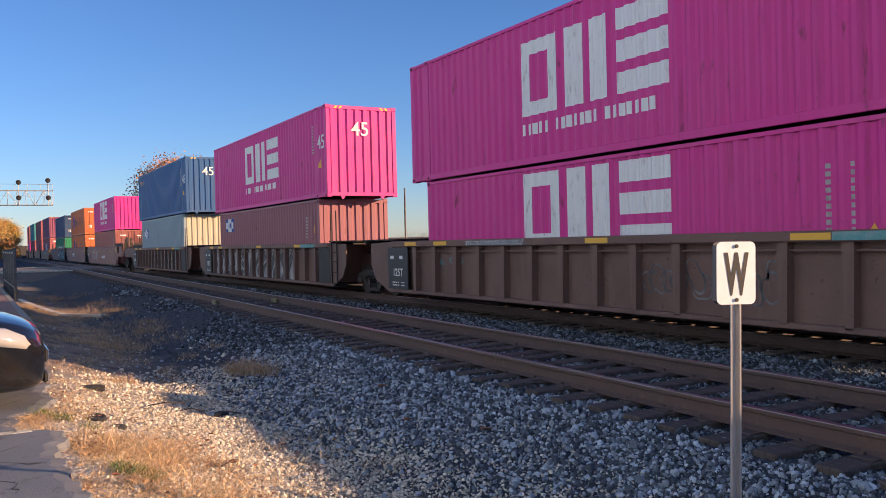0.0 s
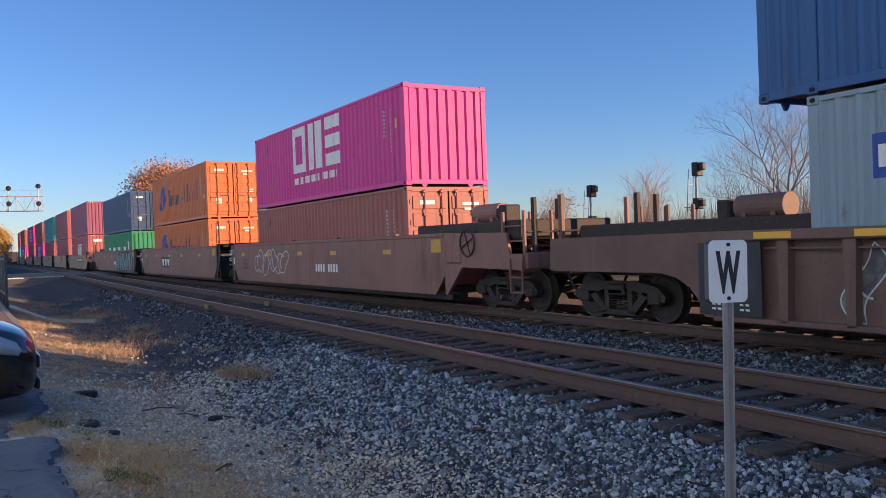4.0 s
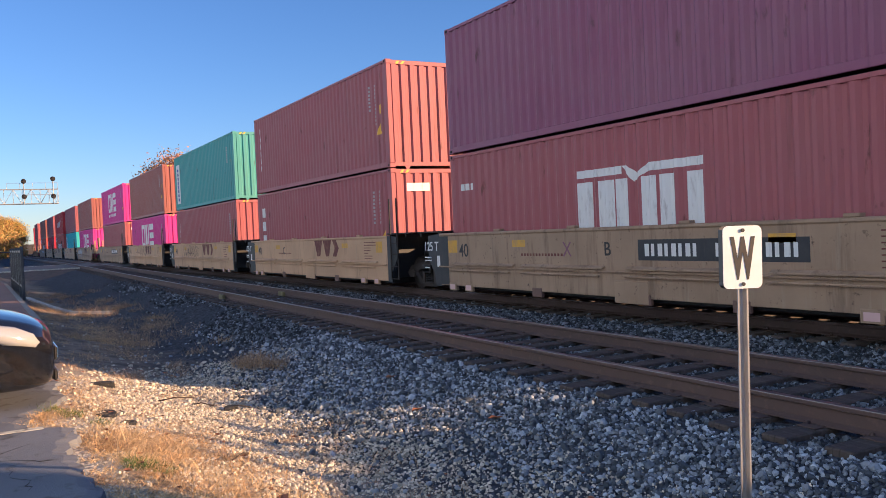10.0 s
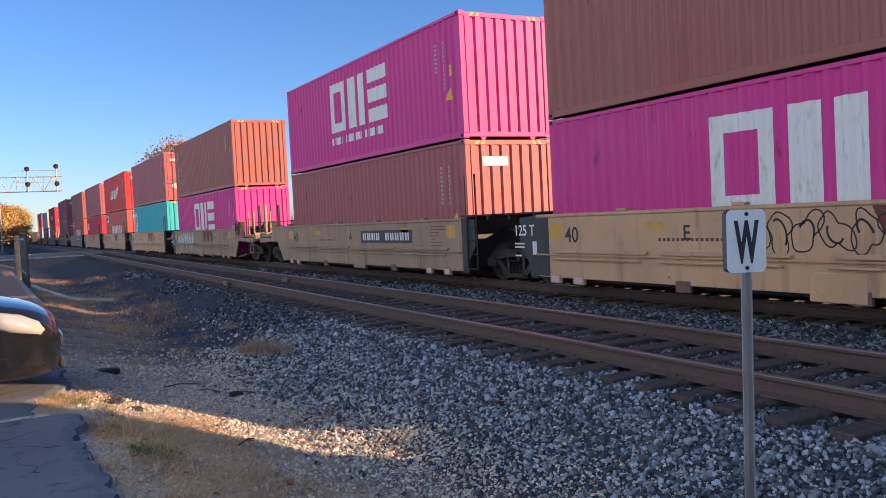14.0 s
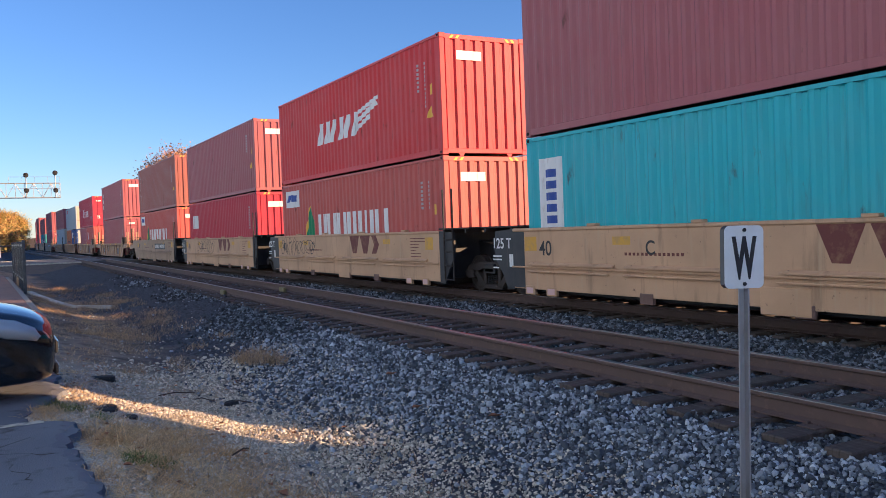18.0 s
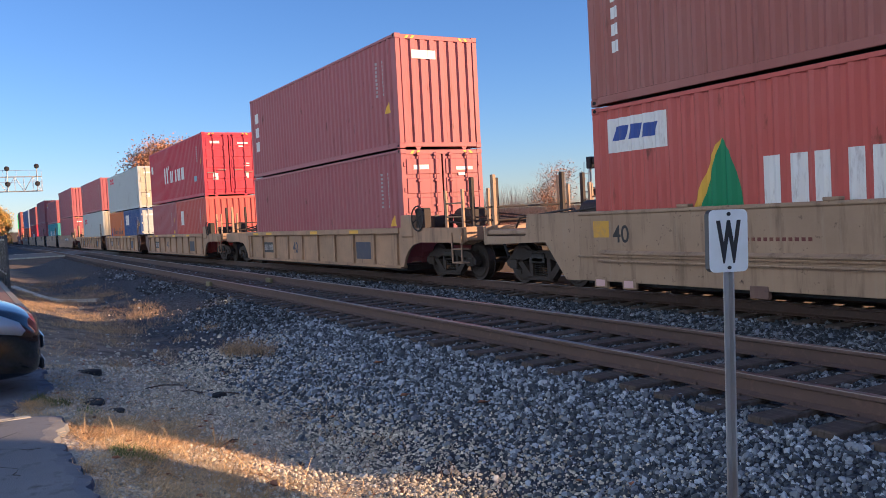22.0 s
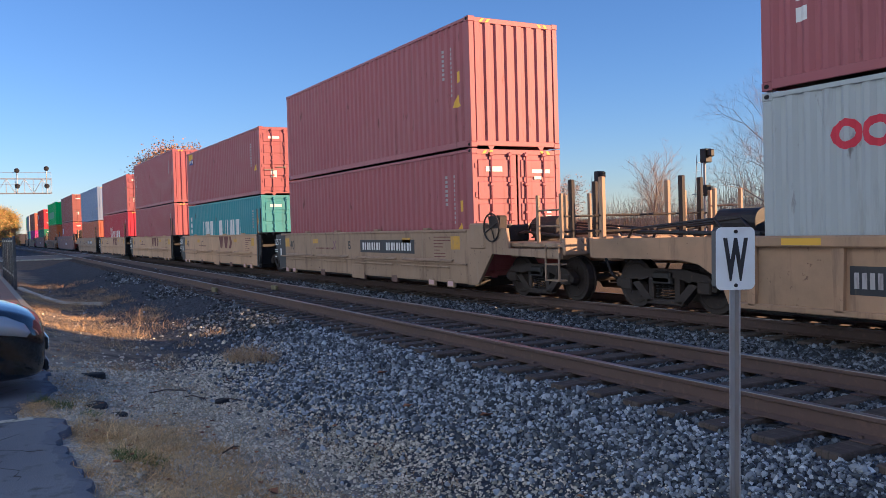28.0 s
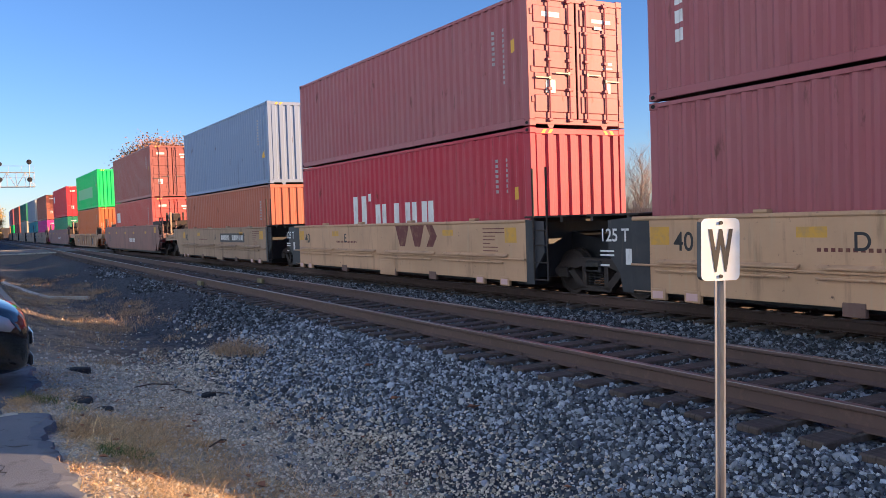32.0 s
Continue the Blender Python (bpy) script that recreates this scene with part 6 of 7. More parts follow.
gravel_pale = stone_material("pale_gravel", (0.27, 0.25, 0.205), (0.78, 0.715, 0.585), 1.3)
r = np.random.default_rng(4)


def sow(x0, x1, y0, y1, per):
    n = int((x1 - x0) * (y1 - y0) * per)
    return r.uniform(x0, x1, n), r.uniform(y0, y1, n)


bx, by, br = [], [], []
for x0, x1, per, rad in ((-6, 0, 1300, 0.0162), (-9, -6, 1150, 0.0176), (-13, -9, 800, 0.0195), (-18, -13, 520, 0.021), (-26, -18, 280, 0.024), (-40, -26, 110, 0.030)):
    for y0, y1, k in ((2.3, 5.4, 1.0), (5.4, 9.4, 0.8), (9.4, 12.6, 0.35)):
        x, y = sow(x0, x1, y0, y1, per * k)
        keep = r.uniform(size=len(x)) < np.clip((y - 2.95 - 0.4 * np.sin(x * 0.8) - np.clip((-x - 13) * 0.22, 0, 1.7)) / 1.2, np.where(x < -14, 0.015, 0.05), 1)
        bx.append(x[keep]), by.append(y[keep]), br.append(np.full(keep.sum(), rad) * r.lognormal(0, 0.28, keep.sum()))
bx, by, br = np.concatenate(bx), np.concatenate(by), np.concatenate(br)
ok = bx + 0.58 * by < 0.9
bx, by, br = bx[ok], by[ok], br[ok]
for c in (NEAR_Y, TRACK_Y):       # no stones on the rails
    ok = (np.abs(np.abs(by - c - (near_shift(bx)[0] if c == NEAR_Y else 0)) - 0.754) > 0.11)
    bx, by, br = bx[ok], by[ok], br[ok]
near_tie = np.abs((bx - 4.0) / 0.52 - np.round((bx - 4.0) / 0.52)) < 0.24     # thin out over the ties
on_track = (np.abs(by - NEAR_Y - near_shift(bx)[0]) < 1.42) | (np.abs(by - TRACK_Y) < 1.28)
ok = ~(near_tie & on_track) | (r.uniform(size=len(bx)) < 0.20)
bx, by, br = bx[ok], by[ok], br[ok]
bz = ground_z(bx, by) + br * r.uniform(-0.2, 0.75, len(br))
sooty = by > 5.35 + 0.25 * np.sin(bx * 1.7) - 2.6 * np.clip((-12.5 - bx) / 4, 0, 1) * r.uniform(0.4, 1.1, len(bx))     # grimy where the trains run; on the bank, shade between stones put into colour
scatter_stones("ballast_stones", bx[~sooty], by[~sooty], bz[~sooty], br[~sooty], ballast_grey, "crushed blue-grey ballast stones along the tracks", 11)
scatter_stones("soot_and_shade_stones", bx[sooty], by[sooty], bz[sooty], br[sooty], stone_material("soot_and_shade_ballast", (0.016, 0.021, 0.028), (0.27, 0.30, 0.34), 2.5), "ballast stones darkened by soot, and on the bank for shade", 13)
fx, fy, fr = [], [], []
for x0, x1, per, rad in ((-6, -1, 1900, 0.0082), (-10, -6, 1700, 0.0092), (-14, -10, 900, 0.0115), (-22, -14, 160, 0.016)):
    x, y = sow(x0, x1, 0.7, 4.8, per)
    bare = 0.5 + 0.5 * np.sin(x * 2.1 + y * 1.3) * np.sin(y * 2.7 - x * 0.8)       # earth shows through in patches
    keep = r.uniform(size=len(x)) < np.clip((4.7 - y) / 1.4, 0, 1) * np.clip((y - 0.7) / 1.1, 0.22, 1) * (0.45 + 0.55 * bare) * np.clip((x + 14.0 + (y - 1.5) * 0.8) / 3, 0.06, 1)
    fx.append(x[keep]), fy.append(y[keep]), fr.append(np.full(keep.sum(), rad) * np.minimum(r.lognormal(0, 0.45, keep.sum()), 2.1))
fx, fy, fr = np.concatenate(fx), np.concatenate(fy), np.concatenate(fr)
scatter_stones("verge_gravel", fx, fy, ground_z(fx, fy) + fr * 0.25, fr, gravel_pale, "pale loose gravel on the verge", 12)

# ------------------------------------------------------------------ dry grass and leaves
def grass(name, spots, material, label, seed, category="dry grass"):
    """spots: x, y, radius, blades, height, lean."""
    g = np.random.default_rng(seed)
    v, f = [], []
    for cx, cy, rad, n, hgt, sprawl in spots:
        a, d = g.uniform(0, 2 * np.pi, n), rad * np.sqrt(g.uniform(0, 1, n))
        x, y = cx + d * np.cos(a) * 1.3, cy + d * np.sin(a) * 0.8
        z = ground_z(x, y) - 0.01
        h = hgt * g.lognormal(0, 0.35, n)
        la, ll = g.uniform(0, 2 * np.pi, n), h * sprawl * g.uniform(0.2, 1.5, n)
        w = g.uniform(0.0012, 0.0030, n)
        pa = g.uniform(0, 2 * np.pi, n)
        wx, wy = np.cos(pa) * w, np.sin(pa) * w
        k = len(v) and sum(len(q) for q in v)
        mx_, my_ = x + np.cos(la) * ll * 0.4, y + np.sin(la) * ll * 0.4
        tx, ty = x + np.cos(la) * ll, y + np.sin(la) * ll
        tz = z + h * np.clip(1.15 - 0.5 * sprawl * g.uniform(0, 1.2, n), 0.15, 1)
        hm = np.maximum(h * 0.6, 0) if sprawl < 1.9 else h * g.uniform(0.15, 0.7, n)
        pts = np.stack([np.stack([x - wx, y - wy, z], 1), np.stack([x + wx, y + wy, z], 1), np.stack([mx_ + wx * 0.8, my_ + wy * 0.8, z + hm], 1),
                        np.stack([mx_ - wx * 0.8, my_ - wy * 0.8, z + hm], 1), np.stack([tx, ty, tz], 1)], 1).reshape(-1, 3)
        b = k + np.arange(n) * 5
        f.append(np.concatenate([np.stack([b, b + 1, b + 2], 1), np.stack([b, b + 2, b + 3], 1), np.stack([b + 3, b + 2, b + 4], 1)]))
        v.append(pts)
    return solo(name, numpy_mesh(name, np.concatenate(v), np.concatenate(f)), material, label, category, "stuff")


straw = mat("dry_straw", (0.64, 0.47, 0.25), 0.85, 0, ((2.0, (0.54, 0.34, 0.15), 0.42, 0.60, (1, 1, 1)),), island=0.5)
weeds = mat("brown_weeds", (0.36, 0.26, 0.17), 0.9, 0, ((3.0, (0.42, 0.29, 0.16), 0.45, 0.62, (1, 1, 1)),), island=0.45)
greens = mat("green_grass", (0.085, 0.15, 0.030), 0.8, 0, ((3.0, (0.15, 0.16, 0.04), 0.45, 0.62, (1, 1, 1)),), island=0.4)
g = random.Random(5)
# matted straw: broad flattened beds, then a few upright stalks
tufts = [(-7.75, 0.95, 0.36, 1500, 0.060, 2.4), (-7.45, 1.15, 0.45, 2200, 0.065, 2.4), (-7.15, 1.05, 0.40, 1600, 0.055, 2.5), (-7.9, 1.45, 0.44, 1300, 0.050, 2.5), (-8.4, 1.70, 0.40, 800, 0.045, 2.5),
         (-6.95, 1.55, 0.44, 900, 0.045, 2.6), (-6.05, 1.25, 0.46, 1400, 0.050, 2.5), (-5.75, 1.75, 0.44, 1100, 0.050, 2.4), (-5.45, 1.25, 0.52, 1500, 0.055, 2.4), (-5.65, 2.30, 0.35, 350, 0.045, 2.5),
         (-8.75, 0.62, 0.30, 420, 0.050, 2.0), (-9.3, 0.85, 0.32, 420, 0.045, 2.2), (-10.3, 1.0, 0.40, 420, 0.040, 2.4), (-11.0, 1.5, 0.6, 420, 0.035, 2.6), (-9.4, 1.5, 0.6, 420, 0.035, 2.6),
         (-7.4, 1.15, 0.55, 60, 0.17, 0.8), (-5.7, 1.6, 0.7, 50, 0.16, 0.8), (-7.0, 1.83, 0.14, 16, 0.20, 0.9), (-6.3, 2.05, 0.3, 14, 0.17, 1.0)]
tufts += [(g.uniform(-12, -4.4), 0.75 + 2.5 * g.random() ** 1.4, g.uniform(0.12, 0.40), 85, 0.030, 2.7) for _ in range(250)]
tufts += [(x, lot_edge(x) + g.uniform(0.04, 0.20), 0.12, 70, 0.045, 2.0) for x in [g.uniform(-9.4, -4.4) for _ in range(40)]]
tufts += [(x, 0.95 + 0.5 * g.random(), 0.30, 420, 0.055, 2.3) for x in (-4.1, -4.35, -4.6, -4.85, -5.1, -5.35, -5.9, -6.2, -6.5, -6.8, -7.2, -8.1)]
tufts += [(g.uniform(-8.2, -4.2), g.uniform(1.0, 2.0), g.uniform(0.10, 0.28), 190, 0.050, 2.3) for _ in range(45)]
tufts += [(g.uniform(-30, -12), g.uniform(1.0, 2.6), 0.45, 130, 0.06, 1.8) for _ in range(60)]
grass("dry_grass", tufts, straw, "matted dry tan grass along the asphalt edge", 21)
tufts = [(g.uniform(-40, -12.5), g.uniform(1.4, 4.2), g.uniform(0.15, 0.6), 110, 0.12, 1.2) for _ in range(95)] + [(g.uniform(-9, -3.5), g.uniform(1.9, 3.4), 0.10, 16, 0.10, 1.4) for _ in range(26)]
tufts += [(-12.75, 3.65, 0.30, 520, 0.20, 0.9), (-12.35, 3.85, 0.20, 260, 0.19, 0.9), (-13.1, 3.55, 0.22, 200, 0.15, 1.1), (-17.5, 2.7, 0.5, 240, 0.22, 0.9), (-19.5, 3.2, 0.12, 12, 0.55, 0.3),
          (-28.0, 3.4, 0.9, 420, 0.20, 1.0), (-26.5, 3.0, 0.8, 420, 0.22, 0.9), (-20.5, 3.6, 0.5, 260, 0.20, 1.0)]
grass("brown_weeds", tufts, weeds, "sparse brown weeds in the trackside gravel", 22, "weeds")
grass("green_grass", [(-6.65, 1.0, 0.17, 420, 0.055, 0.9), (-6.45, 1.12, 0.12, 200, 0.05, 0.9), (-9.3, 0.52, 0.18, 260, 0.055, 0.9), (-8.95, 0.72, 0.16, 200, 0.06, 0.9), (-8.5, 0.95, 0.14, 120, 0.05, 1.0)], greens,
      "short green grass patch beside the dry grass", 23, "grass")
leaf = mat("fallen_leaf", (0.30, 0.12, 0.05), 0.7, 0, ((8.0, (0.20, 0.085, 0.04), 0.45, 0.62, (1, 1, 1)),), island=0.5)
lg = np.random.default_rng(6)
n = 150
lx_, ly_ = lg.uniform(-14, -3, n), 0.7 + 4.2 * lg.beta(1.1, 2.6, n)
lz_ = ground_z(lx_, ly_) + 0.03
la_, ls_ = lg.uniform(0, 6.28, n), lg.uniform(0.015, 0.038, n)
lx_[:4], ly_[:4], ls_[:4] = (-7.87, -6.88, -9.49, -5.71), (3.96, 4.3, 4.42, 1.79), 0.07
lz_[:4] = ground_z(lx_[:4], ly_[:4]) + 0.05
lv, lf = [], []
for i in range(n):
    c, s, q = math.cos(la_[i]), math.sin(la_[i]), ls_[i]
    for dx, dy, dz in ((-1, 0, 0.1), (-0.3, 0.62, 0.35), (0.9, 0.25, 0.05), (1.1, -0.1, 0.3), (0.2, -0.65, 0.4), (0.1, 0, -0.1)):
        lv.append((lx_[i] + (c * dx - s * dy) * q, ly_[i] + (s * dx + c * dy) * q, lz_[i] + dz * q))
    k = i * 6
    lf += [(k, k + 5, k + 1), (k + 1, k + 5, k + 2), (k + 2, k + 5, k + 3), (k + 3, k + 5, k + 4), (k + 4, k + 5, k)]
solo("fallen_leaves", numpy_mesh("fallen_leaves", lv, lf), leaf, "curled orange-brown fallen leaves on the gravel", "leaves", "stuff")
twig = mat("dead_twig", (0.07, 0.05, 0.04), 0.9)
for k, (x, y, a, ln) in enumerate(((-10.35, 1.78, 1.0, 0.42), (-10.1, 2.15, 0.3, 0.3), (-9.9, 2.5, 0.6, 0.28), (-6.9, 1.75, 1.9, 0.22))):
    z = float(ground_z(x, y)) + 0.03
    solo("fallen_stick", Shell().tube([(x, y, z), (x + math.cos(a) * ln * 0.5, y + math.sin(a) * ln * 0.5, z + 0.035), (x + math.cos(a + 0.3) * ln, y + math.sin(a + 0.3) * ln, z)], 0.007).mesh("fallen_stick"),
         twig, "dark dead stick lying on the gravel", "stick", group="sticks on the verge")


# broken lumps of asphalt and a dark stone among the gravel
lump_black = mat("broken_asphalt", (0.022, 0.024, 0.028), 0.95, 0, ((20.0, (0.05, 0.05, 0.052), 0.5, 0.7, (1, 1, 1)),), 0.5, 60)
for k, (x, y, rx, ry, h, what) in enumerate(((-9.05, 1.05, 0.20, 0.13, 0.022, "flat broken slab of dark asphalt in the grass"), (-8.65, 1.2, 0.11, 0.08, 0.022, "small broken lump of dark asphalt"),
                                             (-11.27, 1.28, 0.17, 0.10, 0.05, "dark stone lying on the gravel"), (-9.85, 2.5, 0.11, 0.07, 0.05, "dark stone lying on the gravel"))):
    q = random.Random(k + 70)
    rim = [(math.cos(a * 0.698) * rx * q.uniform(0.75, 1.15), math.sin(a * 0.698) * ry * q.uniform(0.75, 1.15)) for a in range(9)]
    sh = Shell()
    for kz, sc in ((-0.06, 1.0), (h * 0.6, 0.97), (h, 0.78)):
        sh.v += [(a * sc, b * sc, kz + q.uniform(-0.006, 0.006)) for a, b in rim]
    sh.f = [(a + 9 * l, (a + 1) % 9 + 9 * l, (a + 1) % 9 + 9 * l + 9, a + 9 * l + 9) for a in range(9) for l in (0, 1)] + [tuple(range(18, 27))]
    solo("broken_lump", sh.mesh("broken_lump"), lump_black, what, "stone", group="lumps on the verge", at=pose(x, y, float(ground_z(x, y)), 0, 0, 40 * k))


# ------------------------------------------------------------------ whistle post
sign_white = mat("sign_face", (0.76, 0.80, 0.83), 0.45, 0, ((3.0, (0.68, 0.70, 0.70), 0.45, 0.7, (1, 1, 1)),))
sign_edge = mat("sign_back", (0.10, 0.10, 0.105), 0.6, 0.3)
galv = mat("galvanised_post", (0.42, 0.42, 0.43), 0.45, 0.55, ((4.0, (0.30, 0.27, 0.25), 0.45, 0.7, (1, 1, 0.3)),), 0.1, 30)
SIGN = (-3.41, 3.83)
post_z = float(ground_z(*SIGN))
ws = thing("whistle_post", "white board with a black W on a steel post", "railway sign", at=pose(*SIGN, 0, 0, 0.8, 72))


def rounded(wd, ht, rad, n=5):
    out = []
    for cx, cz, a0 in ((wd / 2 - rad, ht / 2 - rad, 0), (-wd / 2 + rad, ht / 2 - rad, 90), (-wd / 2 + rad, -ht / 2 + rad, 180), (wd / 2 - rad, -ht / 2 + rad, 270)):
        for i in range(n + 1):
            a = radians(a0 + 90 * i / n)
            out.append((cx + rad * math.cos(a), cz + rad * math.sin(a)))
    return out


SZ = 1.237
part("board", Shell().extrude([(x, z + SZ) for x, z in rounded(0.245, 0.362, 0.034)], -0.003, 0.0, "y"), sign_white, ws, "white painted board")
part("rear_board", Shell().extrude([(x, z + SZ) for x, z in rounded(0.245, 0.362, 0.034)], 0.045, 0.048, "y").box(-0.122, -0.117, 0.0, 0.045, SZ - 0.16, SZ + 0.16), sign_edge, ws, "dark back board")
w_me = letters("W", 0.30, 0.012).copy()
w_me.transform(Matrix.Diagonal((0.45, 1, 1.08, 1)))
part("letter", w_me, ink_black, ws, "black letter W", at=pose(0.0, -0.0045, SZ - 0.115))
for z in (SZ + 0.155, SZ - 0.155):
    part("bolt", Shell().cyl((0, -0.003, z), (0, -0.012, z), 0.011, 8), soot, ws)
ch = Shell().extrude([(-0.033, 0.0), (-0.023, 0.0), (-0.015, 0.030), (0.015, 0.030), (0.023, 0.0), (0.033, 0.0), (0.033, 0.006), (0.026, 0.006), (0.018, 0.036), (-0.018, 0.036), (-0.026, 0.006), (-0.033, 0.006)], post_z - 0.1, SZ + 0.15, "z")
part("post", ch, galv, ws, "galvanised channel post")

# ------------------------------------------------------------------ railing by the crossing
black_rail = mat("dark_metal_rail", (0.07, 0.072, 0.078), 0.4, 0.3, ((6.0, (0.12, 0.12, 0.12), 0.5, 0.7, (1, 1, 1)),))
fence = thing("metal_railing", "dark grey metal railing with upright bars beside the walkway", "railing")
for i in range(6):
    x = -33.4 - i * 2.2
    part("post", Shell().box(x - 0.05, x + 0.05, 1.33, 1.43, GRADE * x - 0.4, GRADE * x + 1.62 - 0.05 * (i > 0), 0.01), black_rail, fence)
for z in (0.15, 1.40):
    part("rail", Shell().extrude([(-33.4, GRADE * -33.4 + z), (-44.4, GRADE * -44.4 + z), (-44.4, GRADE * -44.4 + z + 0.07), (-33.4, GRADE * -33.4 + z + 0.07)], 1.35, 1.41, "y"), black_rail, fence)
for i in range(20):
    x = -33.9 - i * 0.52
    part("bar", cached("bar", lambda: Shell().box(-0.026, 0.026, -0.026, 0.026, 0.18, 1.42, 0.004).mesh("bar")), black_rail, fence, at=pose(x, 1.38, GRADE * x))
part("end_rail", Shell().box(-44.44, -44.36, -7, 1.34, GRADE * -44 + 1.38, GRADE * -44 + 1.44, 0.01), black_rail, fence)
for y in (-6.9, -4.8, -2.7, -0.7):
    part("post", Shell().box(-44.45, -44.35, y - 0.05, y + 0.05, GRADE * -44 - 0.3, GRADE * -44 + 1.45, 0.01), black_rail, fence)

# ------------------------------------------------------------------ signals
silver = mat("silver_signal_steel", (0.27, 0.28, 0.30), 0.5, 0.4, ((2.0, (0.24, 0.25, 0.26), 0.45, 0.7, (1, 1, 1)),))
signal_black = mat("signal_black", (0.012, 0.012, 0.013), 0.6)
lens_dark = mat("dark_signal_lens", (0.03, 0.012, 0.012), 0.15)


def signal_head(parent, x, y, z, k=1.0):
    """A round-backed two-lens head that looks towards +x."""
    h = part("signal_head", Shell().cyl((x, y, z), (x + 0.06, y, z), 0.42 * k, 18).box(x - 0.3 * k, x, y - 0.2 * k, y + 0.2 * k, z - 0.3 * k, z + 0.3 * k, 0.03), signal_black, parent, "black signal head")
    for dz in (-0.2 * k, 0.2 * k):
        part("hood", Shell().cyl((x + 0.06, y, z + dz), (x + 0.30 * k, y, z + dz + 0.02), 0.13 * k, 10, 0.12 * k), signal_black, h)
        part("lens", Shell().cyl((x + 0.3 * k, y, z + dz + 0.02), (x + 0.303 * k, y, z + dz + 0.02), 0.10 * k, 10), lens_dark, h)


gx0 = -145.0
bridge = thing("signal_gantry", "silver lattice signal gantry reaching over the tracks", "signal gantry")
for x in (gx0 - 0.7, gx0 + 0.7):
    part("mast", Shell().cyl((x, 2.75, -2.0), (x, 2.75, 9.85), 0.09, 10), silver, bridge)
    for z in (7.5, 9.75):
        part("chord", Shell().box(x - 0.045, x + 0.045, 2.6, 11.6, z - 0.045, z + 0.045, 0.01), silver, bridge)
    n = 7
    for i in range(n):
        y0, y1 = 2.75 + 8.8 * i / n, 2.75 + 8.8 * (i + 1) / n
        part("lattice_bar", Shell().cyl((x, y0, 7.5 if i % 2 else 9.75), (x, y1, 9.75 if i % 2 else 7.5), 0.028, 6), silver, bridge)
        part("lattice_bar", Shell().cyl((x, y1, 7.5), (x, y1, 9.75), 0.024, 6), silver, bridge)
for i in range(8):
    z = -1.0 + i * 1.25
    part("mast_brace", Shell().cyl((gx0 - 0.7, 2.75, z), (gx0 + 0.7, 2.75, z + 1.25), 0.03, 6), silver, bridge)
part("walkway", Shell().box(gx0 - 0.65, gx0 + 0.65, 2.8, 11.5, 7.52, 7.58), silver, bridge)
for z in (8.7, 10.5):
    part("handrail", Shell().cyl((gx0 + 0.75, 4.4, z + 0.2), (gx0 + 0.75, 11.5, z + 0.2), 0.03, 6), silver, bridge)
for y in (4.4, 6.2, 8.0, 9.8, 11.5):
    part("handrail_post", Shell().cyl((gx0 + 0.75, y, 9.75), (gx0 + 0.75, y, 10.7), 0.025, 6), silver, bridge)
for y, top in ((6.75, 10.95), (10.85, 11.3)):
    part("signal_pole", Shell().cyl((gx0 + 0.85, y, 7.4), (gx0 + 0.85, y, top), 0.07, 8), silver, bridge)
    signal_head(bridge, gx0 + 1.0, y, top, 0.9)
    signal_head(bridge, gx0 + 1.0, y, 8.6, 0.9)


def mast_signal(x, y, top, label):
    s = thing("mast_signal", label, "railway signal", "signals beyond the tracks", at=pose(x, y, float(ground_z(x, y))))
    part("mast", Shell().cyl((0, 0, -0.2), (0, 0, top), 0.07, 10), silver, s)
    part("platform", Shell().box(-0.6, 0.15, -0.35, 0.35, top * 0.62, top * 0.62 + 0.05), silver, s)
    for y0 in (-0.2, 0.2):
        part("ladder_rail", Shell().cyl((-0.75, y0, 0), (-0.35, y0, top * 0.98), 0.02, 6), silver, s)
    for i in range(12):
        z = 0.4 + i * top / 13
        part("rung", Shell().cyl((-0.75 + 0.4 * z / top, -0.2, z), (-0.75 + 0.4 * z / top, 0.2, z), 0.013, 6), silver, s)
    h = Shell().box(-0.1, 0.32, -0.26, 0.26, top - 0.55, top + 0.2, 0.04).box(0.32, 0.6, -0.16, 0.16, top - 0.25, top + 0.15, 0.05)
    part("signal_head", h, signal_black, s)
    part("signal_head", Shell().box(-0.1, 0.3, -0.22, 0.22, top - 2.35, top - 1.75, 0.04).box(0.3, 0.55, -0.13, 0.13, top - 2.2, top - 1.85, 0.04), signal_black, s)
    part("relay_box", Shell().box(0.5, 1.2, -0.3, 0.3, -0.1, 1.3, 0.03), silver, s)


mast_signal(-33.0, 35.0, 5.95, "silver mast with two black signal heads and ladder")
mast_signal(-41.9, 35.0, 5.35, "silver mast signal with ladder, farther along the line")
pole_wood = mat("weathered_pole", (0.13, 0.10, 0.08), 0.9, 0, ((3.0, (0.20, 0.17, 0.14), 0.45, 0.7, (4, 4, 0.3)),))
for x, y, h in ((-19.6, 29.0, 4.6), (-14.0, 33.0, 5.0), (-95.0, 48.0, 9.0)):
    z = float(ground_z(x, y))
    solo("wooden_pole", Shell().cyl((x, y, z - 0.3), (x, y, z + h), 0.13, 10, 0.10).mesh("wooden_pole"), pole_wood, "weathered wooden pole beyond the tracks", "pole", group="poles beyond the tracks")

# ------------------------------------------------------------------ trees
bark = mat("grey_brown_bark", (0.27, 0.21, 0.17), 0.9, 0, ((3.0, (0.11, 0.085, 0.07), 0.45, 0.7, (3, 3, 0.5)),), 0.3, 20)
